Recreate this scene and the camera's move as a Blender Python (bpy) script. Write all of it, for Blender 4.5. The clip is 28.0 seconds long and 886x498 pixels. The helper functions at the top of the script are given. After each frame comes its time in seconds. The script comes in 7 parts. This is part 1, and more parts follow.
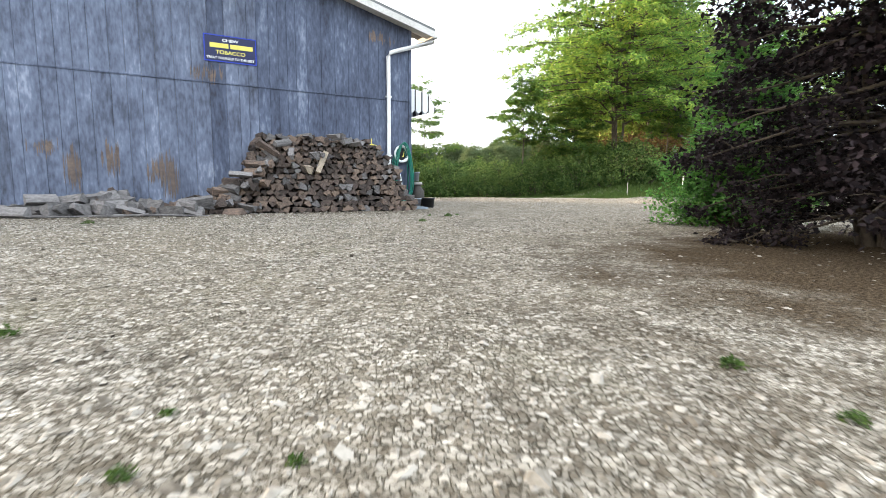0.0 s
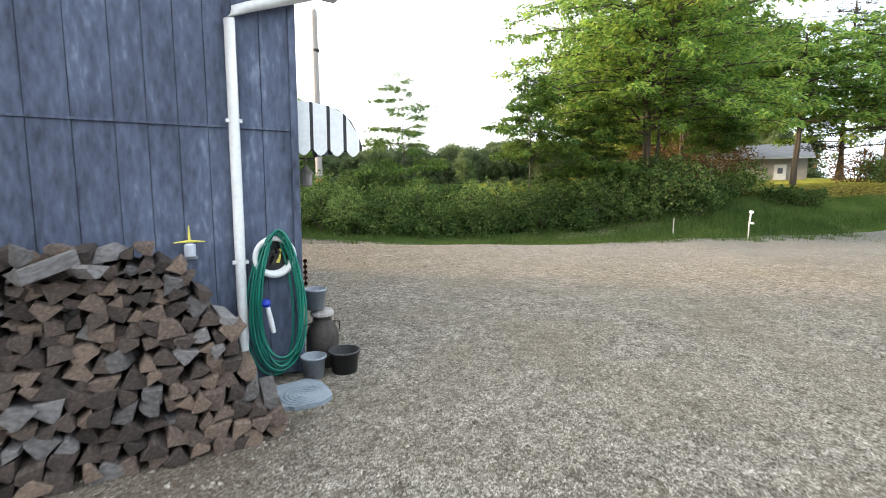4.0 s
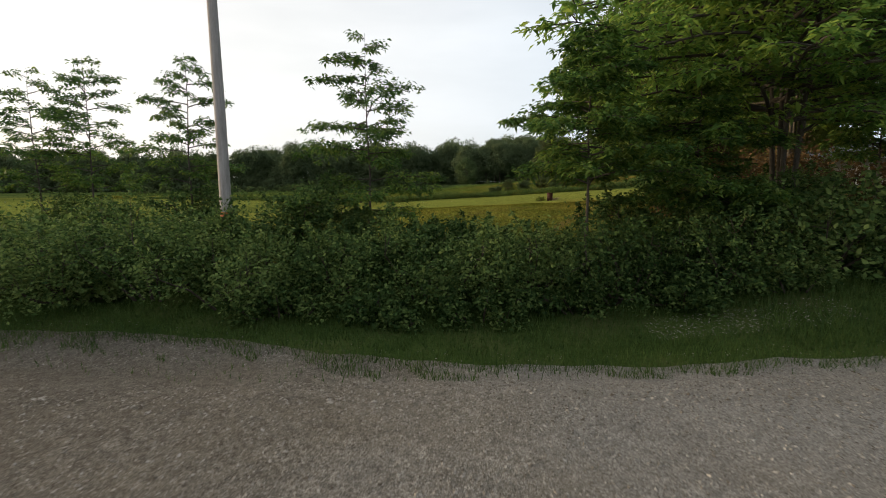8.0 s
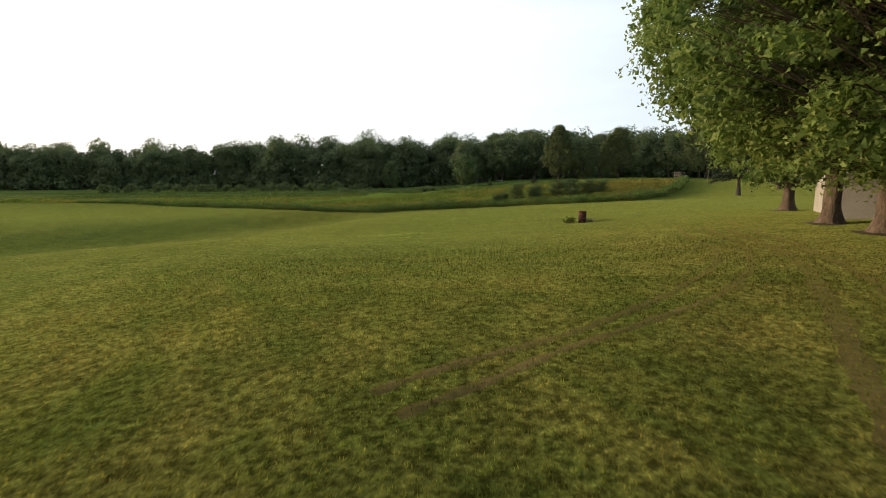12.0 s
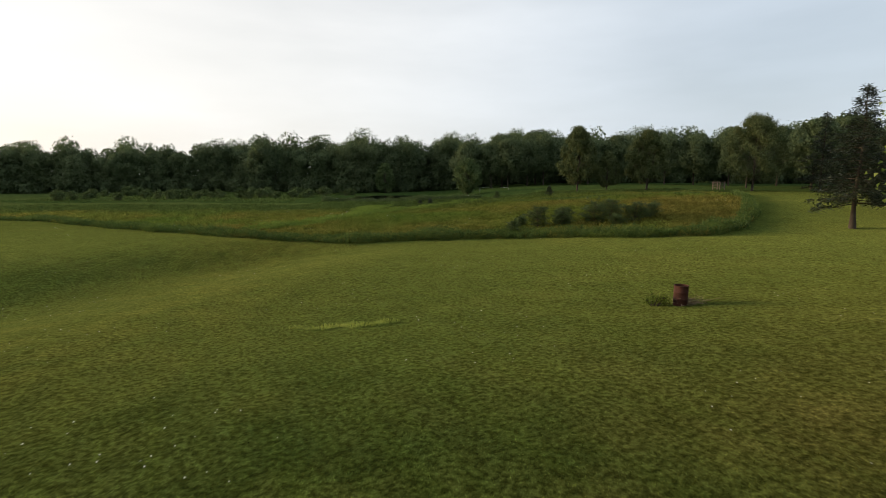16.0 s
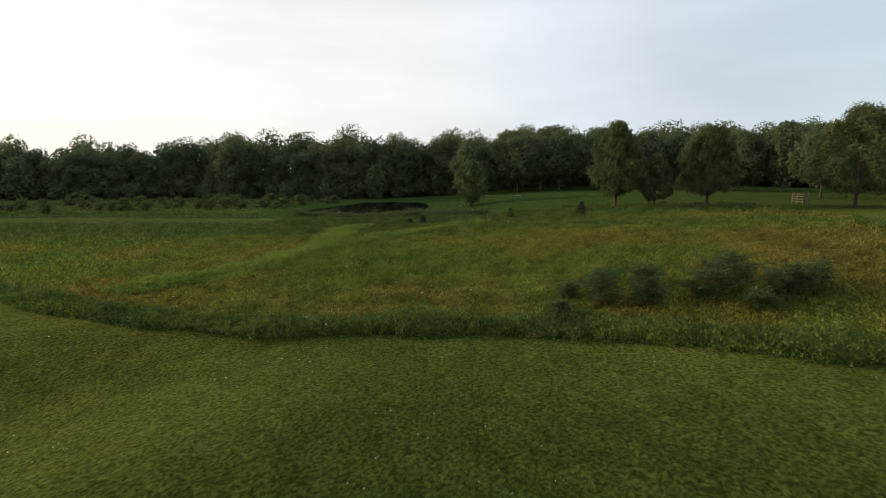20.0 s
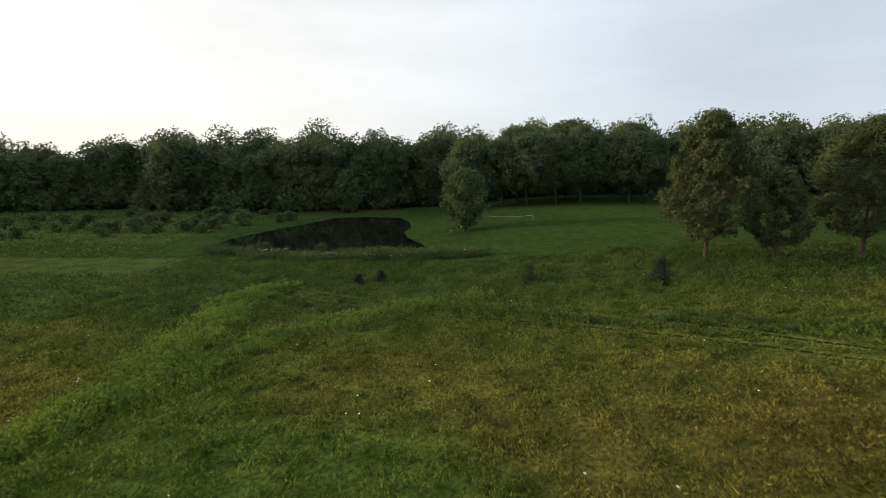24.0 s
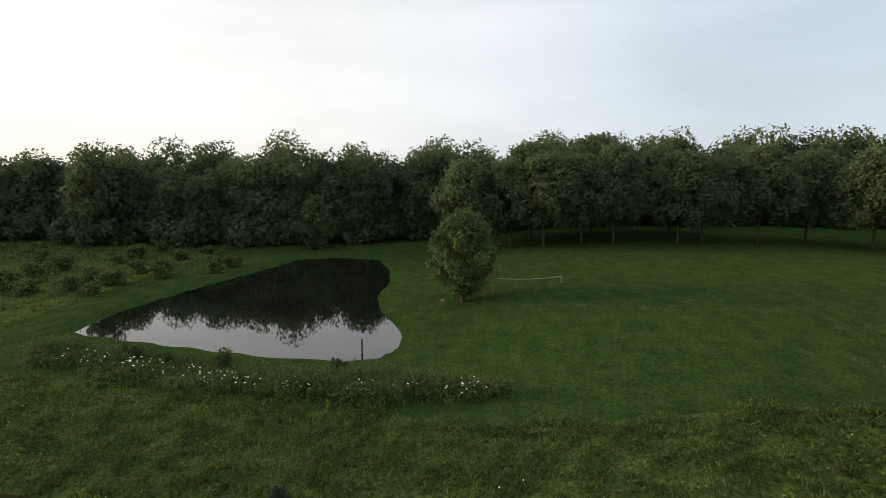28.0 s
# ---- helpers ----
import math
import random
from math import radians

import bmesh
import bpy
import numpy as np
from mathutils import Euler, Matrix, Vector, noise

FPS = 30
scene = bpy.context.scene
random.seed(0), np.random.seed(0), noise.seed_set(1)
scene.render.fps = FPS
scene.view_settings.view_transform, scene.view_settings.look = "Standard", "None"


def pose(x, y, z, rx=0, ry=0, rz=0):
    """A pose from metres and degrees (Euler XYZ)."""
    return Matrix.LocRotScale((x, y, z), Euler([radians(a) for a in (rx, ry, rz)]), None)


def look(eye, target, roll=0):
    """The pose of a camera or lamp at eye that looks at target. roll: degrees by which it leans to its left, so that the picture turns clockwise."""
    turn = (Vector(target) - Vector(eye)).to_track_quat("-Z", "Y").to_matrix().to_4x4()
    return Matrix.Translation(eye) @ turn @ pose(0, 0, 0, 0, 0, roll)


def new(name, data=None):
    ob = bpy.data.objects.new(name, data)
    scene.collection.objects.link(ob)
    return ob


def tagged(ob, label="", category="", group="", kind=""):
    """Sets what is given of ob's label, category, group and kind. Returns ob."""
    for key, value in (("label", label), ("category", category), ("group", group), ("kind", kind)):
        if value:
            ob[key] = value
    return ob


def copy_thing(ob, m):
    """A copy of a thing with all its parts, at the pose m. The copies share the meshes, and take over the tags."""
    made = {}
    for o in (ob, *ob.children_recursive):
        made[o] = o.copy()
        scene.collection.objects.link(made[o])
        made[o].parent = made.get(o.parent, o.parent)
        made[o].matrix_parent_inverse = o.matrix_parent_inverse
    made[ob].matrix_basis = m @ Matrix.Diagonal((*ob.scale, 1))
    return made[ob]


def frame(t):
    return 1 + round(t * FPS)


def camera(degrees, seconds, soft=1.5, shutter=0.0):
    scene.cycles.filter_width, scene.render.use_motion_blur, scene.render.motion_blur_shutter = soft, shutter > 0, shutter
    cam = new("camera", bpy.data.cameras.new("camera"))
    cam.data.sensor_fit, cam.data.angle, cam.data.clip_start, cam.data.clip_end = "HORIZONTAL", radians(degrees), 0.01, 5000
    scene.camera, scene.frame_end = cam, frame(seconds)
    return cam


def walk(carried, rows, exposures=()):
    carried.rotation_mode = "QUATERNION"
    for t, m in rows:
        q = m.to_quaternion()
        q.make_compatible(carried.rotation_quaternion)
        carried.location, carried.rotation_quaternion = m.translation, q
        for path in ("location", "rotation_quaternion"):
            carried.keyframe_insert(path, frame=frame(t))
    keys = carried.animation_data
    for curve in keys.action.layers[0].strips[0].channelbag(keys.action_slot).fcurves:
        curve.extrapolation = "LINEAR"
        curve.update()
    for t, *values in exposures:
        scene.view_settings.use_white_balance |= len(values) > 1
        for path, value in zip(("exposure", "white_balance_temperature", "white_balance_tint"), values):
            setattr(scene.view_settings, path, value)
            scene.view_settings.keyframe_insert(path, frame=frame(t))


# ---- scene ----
cam = camera(82.84, 28.0, soft=0.6, shutter=0.25)
PATH = [
    (0, (-5.205, -10.848, 0.508), (-0.321, -2.211, -0.734), 0.37),
    (0.5, (-4.867, -10.107, 0.557), (0.075, -1.501, -0.671), 0.24),
    (1, (-4.451, -9.327, 0.650), (0.536, -0.739, -0.528), 0.20),
    (1.5, (-3.860, -8.567, 0.806), (1.129, 0.023, -0.341), 0.11),
    (2, (-3.238, -7.832, 1.009), (1.732, 0.767, -0.148), 0.10),
    (2.5, (-2.669, -7.146, 1.266), (2.287, 1.457, 0.070), 0.19),
    (3, (-2.199, -6.466, 1.516), (2.741, 2.138, 0.263), 0.26),
    (3.5, (-1.719, -5.758, 1.724), (3.217, 2.847, 0.462), 0.25),
    (4, (-1.221, -5.084, 1.931), (3.712, 3.521, 0.663), 0.25),
    (4.5, (-0.716, -4.352, 2.081), (4.212, 4.257, 0.817), 0.14),
    (6.5, (1.361, -0.641, 2.670), (6.277, 7.968, 1.360), -0.37),
    (7, (2.082, 0.554, 2.759), (6.998, 9.163, 1.446), -0.34),
    (7.5, (2.908, 1.825, 2.847), (7.827, 10.432, 1.529), -0.36),
    (8, (3.843, 3.223, 2.954), (8.768, 11.825, 1.632), -0.41),
    (8.5, (4.905, 4.757, 3.111), (9.827, 13.359, 1.782), -0.44),
    (9, (6.016, 6.364, 3.330), (10.934, 14.966, 1.985), -0.55),
    (9.5, (7.094, 8.022, 3.524), (12.015, 16.625, 2.200), -0.57),
    (10, (8.147, 9.649, 3.714), (13.070, 18.243, 2.340), -0.42),
    (10.5, (9.171, 11.234, 3.812), (14.092, 19.831, 2.442), -0.57),
    (11, (10.262, 13.013, 3.982), (15.186, 21.603, 2.583), -0.55),
    (11.5, (11.481, 14.879, 4.128), (16.412, 23.463, 2.712), -0.30),
    (12, (12.646, 16.715, 4.324), (17.572, 25.300, 2.897), -0.17),
    (12.5, (13.793, 18.570, 4.526), (18.716, 27.154, 3.082), -0.09),
    (14.5, (17.430, 24.862, 5.549), (22.368, 33.433, 4.082), 0.21),
    (15, (18.687, 26.919, 5.853), (23.622, 35.491, 4.380), 0.15),
    (15.5, (19.922, 28.929, 6.127), (24.857, 37.502, 4.659), 0.10),
    (16, (21.102, 30.896, 6.359), (26.027, 39.475, 4.894), 0.11),
    (16.5, (22.235, 32.869, 6.596), (27.156, 41.450, 5.130), 0.16),
    (17, (23.429, 34.933, 6.818), (28.343, 43.519, 5.351), 0.17),
    (17.5, (24.721, 37.131, 7.026), (29.626, 45.720, 5.555), 0.19),
    (18, (26.182, 39.486, 7.249), (31.078, 48.079, 5.769), 0.15),
    (18.5, (27.750, 41.921, 7.620), (32.646, 50.512, 6.127), 0.21),
    (19, (29.395, 44.527, 7.899), (34.284, 53.118, 6.388), 0.09),
    (19.5, (31.149, 47.271, 8.157), (36.031, 55.864, 6.631), 0.00),
    (20, (33.050, 50.114, 8.441), (37.933, 58.703, 6.895), -0.05),
    (20.5, (35.040, 53.067, 8.719), (39.922, 61.654, 7.159), -0.07),
    (21, (37.157, 56.069, 8.968), (42.027, 64.660, 7.395), -0.10),
    (21.5, (39.352, 59.163, 9.143), (44.218, 67.757, 7.568), -0.07),
    (23.5, (48.193, 72.020, 10.486), (53.058, 80.603, 8.853), -0.17),
    (24, (50.246, 75.098, 10.907), (55.109, 83.680, 9.263), -0.19),
    (24.5, (52.133, 78.062, 11.311), (57.010, 86.637, 9.679), -0.11),
    (25, (53.977, 80.974, 11.709), (58.865, 89.546, 10.086), -0.06),
    (25.5, (55.765, 83.808, 12.096), (60.657, 92.381, 10.489), -0.06),
    (26, (57.493, 86.539, 12.475), (62.382, 95.115, 10.880), -0.02),
    (26.5, (59.113, 89.189, 12.906), (64.004, 97.767, 11.329), 0.01),
    (27, (60.646, 91.682, 13.376), (65.537, 100.261, 11.806), -0.06),
    (27.5, (62.100, 94.073, 13.911), (66.998, 102.651, 12.352), -0.08),
    (28, (63.518, 96.260, 14.373), (68.415, 104.845, 12.851), 0.06),
]
EXPOSURES = [(0, 2.15), (1, 2.32), (2, 2.2), (3, 2.08), (4.5, 1.72), (6.5, 0.65), (8, 0.1), (9.3, 0.14), (10, 0.4), (10.6, 0.65), (11.3, 0.75), (12.5, 0.05), (14.5, -0.05), (17, 0.0), (28, 0.05)]
walk(cam, [(t, look(eye, target, roll)) for t, eye, target, roll in PATH], EXPOSURES)
# ---- after walk ----

# ---- light ----
SUN_HEADING, SUN_HEIGHT = -46.0, 9.5
world = bpy.data.worlds.new("sky")
scene.world = world
world.use_nodes = True
wn, wl = world.node_tree.nodes, world.node_tree.links
wn.clear()
sky = wn.new("ShaderNodeTexSky")
sky.sky_type, sky.sun_disc = "NISHITA", False
sky.sun_elevation, sky.sun_rotation = radians(SUN_HEIGHT), radians(SUN_HEADING)
sky.air_density, sky.dust_density, sky.ozone_density = 1.0, 3.0, 1.0
wco = wn.new("ShaderNodeTexCoord")
wmap = wn.new("ShaderNodeMapping")
wmap.inputs["Scale"].default_value = (1.0, 1.0, 4.0)
cloud = wn.new("ShaderNodeTexNoise")
cloud.inputs["Scale"].default_value, cloud.inputs["Detail"].default_value = 1.6, 5.0
cramp = wn.new("ShaderNodeMapRange")
cramp.inputs["From Min"].default_value, cramp.inputs["From Max"].default_value = 0.3, 0.75
cramp.inputs["To Min"].default_value, cramp.inputs["To Max"].default_value = 0.62, 0.9
cmix = wn.new("ShaderNodeMix")
cmix.data_type = "RGBA"
# thin cloud, warm white towards the sun and pale blue away from it
sun_way = (math.sin(radians(SUN_HEADING)) * math.cos(radians(SUN_HEIGHT)), math.cos(radians(SUN_HEADING)) * math.cos(radians(SUN_HEIGHT)), math.sin(radians(SUN_HEIGHT)))
toward = wn.new("ShaderNodeVectorMath")
toward.operation = "DOT_PRODUCT"
toward.inputs[1].default_value = sun_way
veil = wn.new("ShaderNodeMapRange")
veil.interpolation_type = "SMOOTHSTEP"
for key_, v_ in (("From Min", -0.35), ("From Max", 0.75), ("To Min", 0.0), ("To Max", 1.0)):
    veil.inputs[key_].default_value = v_
tint = wn.new("ShaderNodeMix")
tint.data_type = "RGBA"
tint.inputs["A"].default_value, tint.inputs["B"].default_value = (6.2, 7.0, 7.9, 1), (8.9, 8.75, 8.5, 1)
wl.new(wco.outputs["Generated"], toward.inputs[0])
wl.new(toward.outputs["Value"], veil.inputs["Value"])
wl.new(veil.outputs["Result"], tint.inputs["Factor"])
wl.new(tint.outputs["Result"], cmix.inputs["B"])
wbg = wn.new("ShaderNodeBackground")
wbg.inputs["Strength"].default_value = 0.128
wout = wn.new("ShaderNodeOutputWorld")
wl.new(wco.outputs["Generated"], wmap.inputs["Vector"])
wl.new(wmap.outputs["Vector"], cloud.inputs["Vector"])
wl.new(cloud.outputs["Fac"], cramp.inputs["Value"])
wl.new(cramp.outputs["Result"], cmix.inputs["Factor"])
wl.new(sky.outputs["Color"], cmix.inputs["A"])
wl.new(cmix.outputs["Result"], wbg.inputs["Color"])
wl.new(wbg.outputs["Background"], wout.inputs["Surface"])
sun = new("sun", bpy.data.lights.new("sun", "SUN"))
sun.data.energy, sun.data.angle, sun.data.color = 3.8, radians(14), (1.0, 0.76, 0.48)
sun.matrix_world = look((0, 0, 30), (-30 * math.sin(radians(SUN_HEADING)), -30 * math.cos(radians(SUN_HEADING)), 30 - 30 * math.tan(radians(SUN_HEIGHT))))

# ---- materials ----
def material(name, colours, scale=3.0, fine=30.0, rough=0.8, bump=0.3, bump_size=0.02, stretch=(1, 1, 1), island=0.0, each=0.0, metal=0.0, leaf=0.0, spec=0.3):
    """Colours, dark to light, mixed by noise at two scales, with relief; island and each vary it piece by piece, leaf lets light through."""
    m = bpy.data.materials.new(name)
    m.use_nodes = True
    n, l = m.node_tree.nodes, m.node_tree.links
    b = n["Principled BSDF"]
    b.inputs["Roughness"].default_value, b.inputs["Metallic"].default_value = rough, metal
    b.inputs["Specular IOR Level"].default_value = spec
    co = n.new("ShaderNodeTexCoord")
    mp = n.new("ShaderNodeMapping")
    mp.inputs["Scale"].default_value = stretch
    l.new(co.outputs["Object"], mp.inputs["Vector"])
    big, small = n.new("ShaderNodeTexNoise"), n.new("ShaderNodeTexNoise")
    for node, size, detail in ((big, scale, 4.0), (small, fine, 3.0)):
        node.inputs["Scale"].default_value, node.inputs["Detail"].default_value = size, detail
        l.new(mp.outputs["Vector"], node.inputs["Vector"])
    mixed = n.new("ShaderNodeMix")
    mixed.inputs["Factor"].default_value = 0.45
    l.new(big.outputs["Fac"], mixed.inputs["A"])
    l.new(small.outputs["Fac"], mixed.inputs["B"])
    value = mixed.outputs["Result"]
    for amount, kind, socket in ((island, "ShaderNodeNewGeometry", "Random Per Island"), (each, "ShaderNodeObjectInfo", "Random")):
        if amount:
            src, add = n.new(kind), n.new("ShaderNodeMath")
            add.operation = "MULTIPLY_ADD"
            shift = n.new("ShaderNodeMath")
            shift.operation = "SUBTRACT"
            shift.inputs[1].default_value = 0.5
            l.new(src.outputs[socket], shift.inputs[0])
            l.new(shift.outputs[0], add.inputs[0])
            add.inputs[1].default_value = amount
            l.new(value, add.inputs[2])
            value = add.outputs[0]
    ramp = n.new("ShaderNodeValToRGB")
    e = ramp.color_ramp.elements
    for k in range(len(colours) - 2):
        e.new(0.5)
    for k, c in enumerate(colours):
        e[k].position = 0.28 + 0.44 * k / max(1, len(colours) - 1)
        e[k].color = (*c, 1)
    l.new(value, ramp.inputs["Fac"])
    l.new(ramp.outputs["Color"], b.inputs["Base Color"])
    if bump:
        bp = n.new("ShaderNodeBump")
        bp.inputs["Strength"].default_value, bp.inputs["Distance"].default_value = bump, bump_size
        l.new(small.outputs["Fac"], bp.inputs["Height"])
        l.new(bp.outputs["Normal"], b.inputs["Normal"])
    if leaf:
        tr, mx = n.new("ShaderNodeBsdfTranslucent"), n.new("ShaderNodeMixShader")
        mx.inputs["Fac"].default_value = leaf
        l.new(ramp.outputs["Color"], tr.inputs["Color"])
        l.new(b.outputs["BSDF"], mx.inputs[1])
        l.new(tr.outputs["BSDF"], mx.inputs[2])
        l.new(mx.outputs["Shader"], n["Material Output"].inputs["Surface"])
    return m


def fuzz(b, amount, rough, tint):
    """The soft shine of many fine blades seen edge on."""
    b.inputs["Sheen Weight"].default_value, b.inputs["Sheen Roughness"].default_value = amount, rough
    b.inputs["Sheen Tint"].default_value = (*tint, 1)


def shader(name, rough=0.95, spec=0.0):
    m = bpy.data.materials.new(name)
    m.use_nodes = True
    n, l = m.node_tree.nodes, m.node_tree.links
    b = n["Principled BSDF"]
    b.inputs["Roughness"].default_value, b.inputs["Specular IOR Level"].default_value = rough, spec
    co = n.new("ShaderNodeTexCoord")
    return m, n, l, b, co.outputs["Object"]


def noise_node(n, l, where, scale, detail=4.0, stretch=None):
    if stretch:
        mp = n.new("ShaderNodeMapping")
        mp.inputs["Scale"].default_value, mp.inputs["Rotation"].default_value = stretch[:3], (0, 0, stretch[3])
        l.new(where, mp.inputs["Vector"])
        where = mp.outputs["Vector"]
    t = n.new("ShaderNodeTexNoise")
    t.inputs["Scale"].default_value, t.inputs["Detail"].default_value = scale, detail
    l.new(where, t.inputs["Vector"])
    return t.outputs["Fac"]


def spread_node(n, l, value, low, high, to_low=0.0, to_high=1.0):
    t = n.new("ShaderNodeMapRange")
    for key, v in (("From Min", low), ("From Max", high), ("To Min", to_low), ("To Max", to_high)):
        t.inputs[key].default_value = v
    l.new(value, t.inputs["Value"])
    return t.outputs["Result"]


def blend_node(n, l, fac, one, two):
    t = n.new("ShaderNodeMix")
    t.data_type = "RGBA"
    for key, v in (("A", one), ("B", two)):
        if isinstance(v, tuple):
            t.inputs[key].default_value = (*v, 1)
        else:
            l.new(v, t.inputs[key])
    l.new(fac, t.inputs["Factor"])
    return t.outputs["Result"]


def math_node(n, l, op, *values):
    t = n.new("ShaderNodeMath")
    t.operation = op
    for k, v in enumerate(values):
        if isinstance(v, (int, float)):
            t.inputs[k].default_value = v
        else:
            l.new(v, t.inputs[k])
    return t.outputs[0]


def translucent(n, l, b, colour, amount):
    tr, mx = n.new("ShaderNodeBsdfTranslucent"), n.new("ShaderNodeMixShader")
    mx.inputs["Fac"].default_value = amount
    l.new(colour, tr.inputs["Color"])
    l.new(b.outputs["BSDF"], mx.inputs[1])
    l.new(tr.outputs["BSDF"], mx.inputs[2])
    l.new(mx.outputs["Shader"], n["Material Output"].inputs["Surface"])


def gravel_material():
    """Crushed stone, each pebble with its own tone, over brown fines."""
    m, n, l, b, co = shader("gravel_bed", 0.95)
    vo, ve = n.new("ShaderNodeTexVoronoi"), n.new("ShaderNodeTexVoronoi")
    ve.feature = "DISTANCE_TO_EDGE"
    # bend the pattern so that no two pebbles are alike
    sway = n.new("ShaderNodeTexNoise")
    sway.inputs["Scale"].default_value, sway.inputs["Detail"].default_value = 55.0, 3.0
    l.new(co, sway.inputs["Vector"])
    warp = n.new("ShaderNodeVectorMath")
    warp.operation = "MULTIPLY_ADD"
    l.new(sway.outputs["Color"], warp.inputs[0])
    warp.inputs[1].default_value = (0.022, 0.022, 0.022)
    l.new(co, warp.inputs[2])
    for t in (vo, ve):
        t.inputs["Scale"].default_value = 60.0
        l.new(warp.outputs["Vector"], t.inputs["Vector"])
    tone = n.new("ShaderNodeSeparateColor")
    l.new(vo.outputs["Color"], tone.inputs["Color"])
    ramp = n.new("ShaderNodeValToRGB")
    e = ramp.color_ramp.elements
    e.new(0.5)
    for k, (p, c) in enumerate(((0.03, (0.12, 0.102, 0.08)), (0.5, (0.285, 0.257, 0.214)), (0.97, (0.48, 0.445, 0.385)))):
        e[k].position, e[k].color = p, (*c, 1)
    l.new(tone.outputs["Red"], ramp.inputs["Fac"])
    joint = spread_node(n, l, ve.outputs["Distance"], 0.0, 0.09)
    col = blend_node(n, l, joint, (0.165, 0.146, 0.112), ramp.outputs["Color"])
    coarse = n.new("ShaderNodeTexVoronoi")
    coarse.inputs["Scale"].default_value = 21.0
    l.new(warp.outputs["Vector"], coarse.inputs["Vector"])
    picked = n.new("ShaderNodeSeparateColor")
    l.new(coarse.outputs["Color"], picked.inputs["Color"])
    mottle = math_node(n, l, "MULTIPLY", spread_node(n, l, noise_node(n, l, co, 7.0, 8.0), 0.34, 0.66, 0.7, 1.15), spread_node(n, l, noise_node(n, l, co, 1.6, 5.0), 0.35, 0.65, 0.84, 1.08))
    mottle = math_node(n, l, "MULTIPLY", mottle, spread_node(n, l, picked.outputs["Red"], 0.0, 1.0, 0.8, 1.15))
    bright = n.new("ShaderNodeVectorMath")
    bright.operation = "SCALE"
    l.new(col, bright.inputs[0])
    l.new(mottle, bright.inputs["Scale"])
    col = bright.outputs["Vector"]
    dirt = spread_node(n, l, noise_node(n, l, co, 0.5, 7.0), 0.42, 0.68, 0.0, 0.5)
    col = blend_node(n, l, dirt, col, blend_node(n, l, spread_node(n, l, noise_node(n, l, co, 30.0, 5.0), 0.35, 0.65), (0.115, 0.093, 0.064), (0.24, 0.203, 0.15)))
    moss = spread_node(n, l, noise_node(n, l, co, 0.8, 5.0), 0.62, 0.75, 0.0, 0.35)
    col = blend_node(n, l, moss, col, (0.09, 0.085, 0.04))
    xyz = n.new("ShaderNodeSeparateXYZ")
    l.new(co, xyz.inputs["Vector"])
    # bark crumbs and dirt at the foot of the woodpile
    foot = math_node(n, l, "MULTIPLY", spread_node(n, l, math_node(n, l, "ADD", xyz.outputs["Y"], math_node(n, l, "MULTIPLY_ADD", noise_node(n, l, co, 1.5, 6.0), 1.6, -0.8)), -2.9, -1.7, 0.0, 0.62), spread_node(n, l, xyz.outputs["X"], 0.1, -0.9))
    col = blend_node(n, l, foot, col, blend_node(n, l, spread_node(n, l, noise_node(n, l, co, 40.0, 5.0), 0.35, 0.65), (0.05, 0.036, 0.026), (0.15, 0.115, 0.086)))
    # the road's far side is browner, with more fines
    road_s = math_node(n, l, "ADD", math_node(n, l, "MULTIPLY", xyz.outputs["X"], 0.5), math_node(n, l, "MULTIPLY", xyz.outputs["Y"], 0.866))
    road_q = math_node(n, l, "SUBTRACT", math_node(n, l, "MULTIPLY", xyz.outputs["X"], 0.866), math_node(n, l, "MULTIPLY", xyz.outputs["Y"], 0.5))
    brown = math_node(n, l, "MULTIPLY", spread_node(n, l, road_s, 4.0, 9.0), spread_node(n, l, math_node(n, l, "ADD", road_q, math_node(n, l, "MULTIPLY_ADD", noise_node(n, l, co, 0.5, 5.0), 6.0, -3.0)), 2.5, -4.5, 0.0, 0.6))
    col = blend_node(n, l, brown, col, blend_node(n, l, spread_node(n, l, noise_node(n, l, co, 35.0, 5.0), 0.35, 0.65), (0.06, 0.05, 0.038), (0.17, 0.148, 0.12)))
    pale = math_node(n, l, "MULTIPLY", spread_node(n, l, road_s, 6.0, 10.0), spread_node(n, l, math_node(n, l, "ADD", road_q, math_node(n, l, "MULTIPLY_ADD", noise_node(n, l, co, 0.6, 5.0), 6.0, -3.0)), 0.0, 5.0, 0.0, 0.5))
    col = blend_node(n, l, pale, col, blend_node(n, l, spread_node(n, l, noise_node(n, l, co, 30.0, 6.0), 0.35, 0.65), (0.17, 0.165, 0.155), (0.42, 0.41, 0.39)))
    # earth and leaf litter where the purple shrub stands, with its shade painted in
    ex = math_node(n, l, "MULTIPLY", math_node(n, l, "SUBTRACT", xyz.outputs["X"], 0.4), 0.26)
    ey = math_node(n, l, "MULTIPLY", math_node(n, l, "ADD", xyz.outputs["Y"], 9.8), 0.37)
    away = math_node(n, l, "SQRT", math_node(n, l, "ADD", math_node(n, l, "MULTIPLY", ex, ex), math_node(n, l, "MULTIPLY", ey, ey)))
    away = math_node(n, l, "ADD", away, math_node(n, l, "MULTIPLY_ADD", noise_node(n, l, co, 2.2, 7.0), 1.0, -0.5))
    shaded_litter = blend_node(n, l, spread_node(n, l, noise_node(n, l, co, 45.0, 4.0), 0.35, 0.65), (0.035, 0.025, 0.016), (0.11, 0.08, 0.05))
    col = blend_node(n, l, spread_node(n, l, away, 1.15, 0.7, 0.0, 0.95), col, shaded_litter)
    l.new(col, b.inputs["Base Color"])
    bp = n.new("ShaderNodeBump")
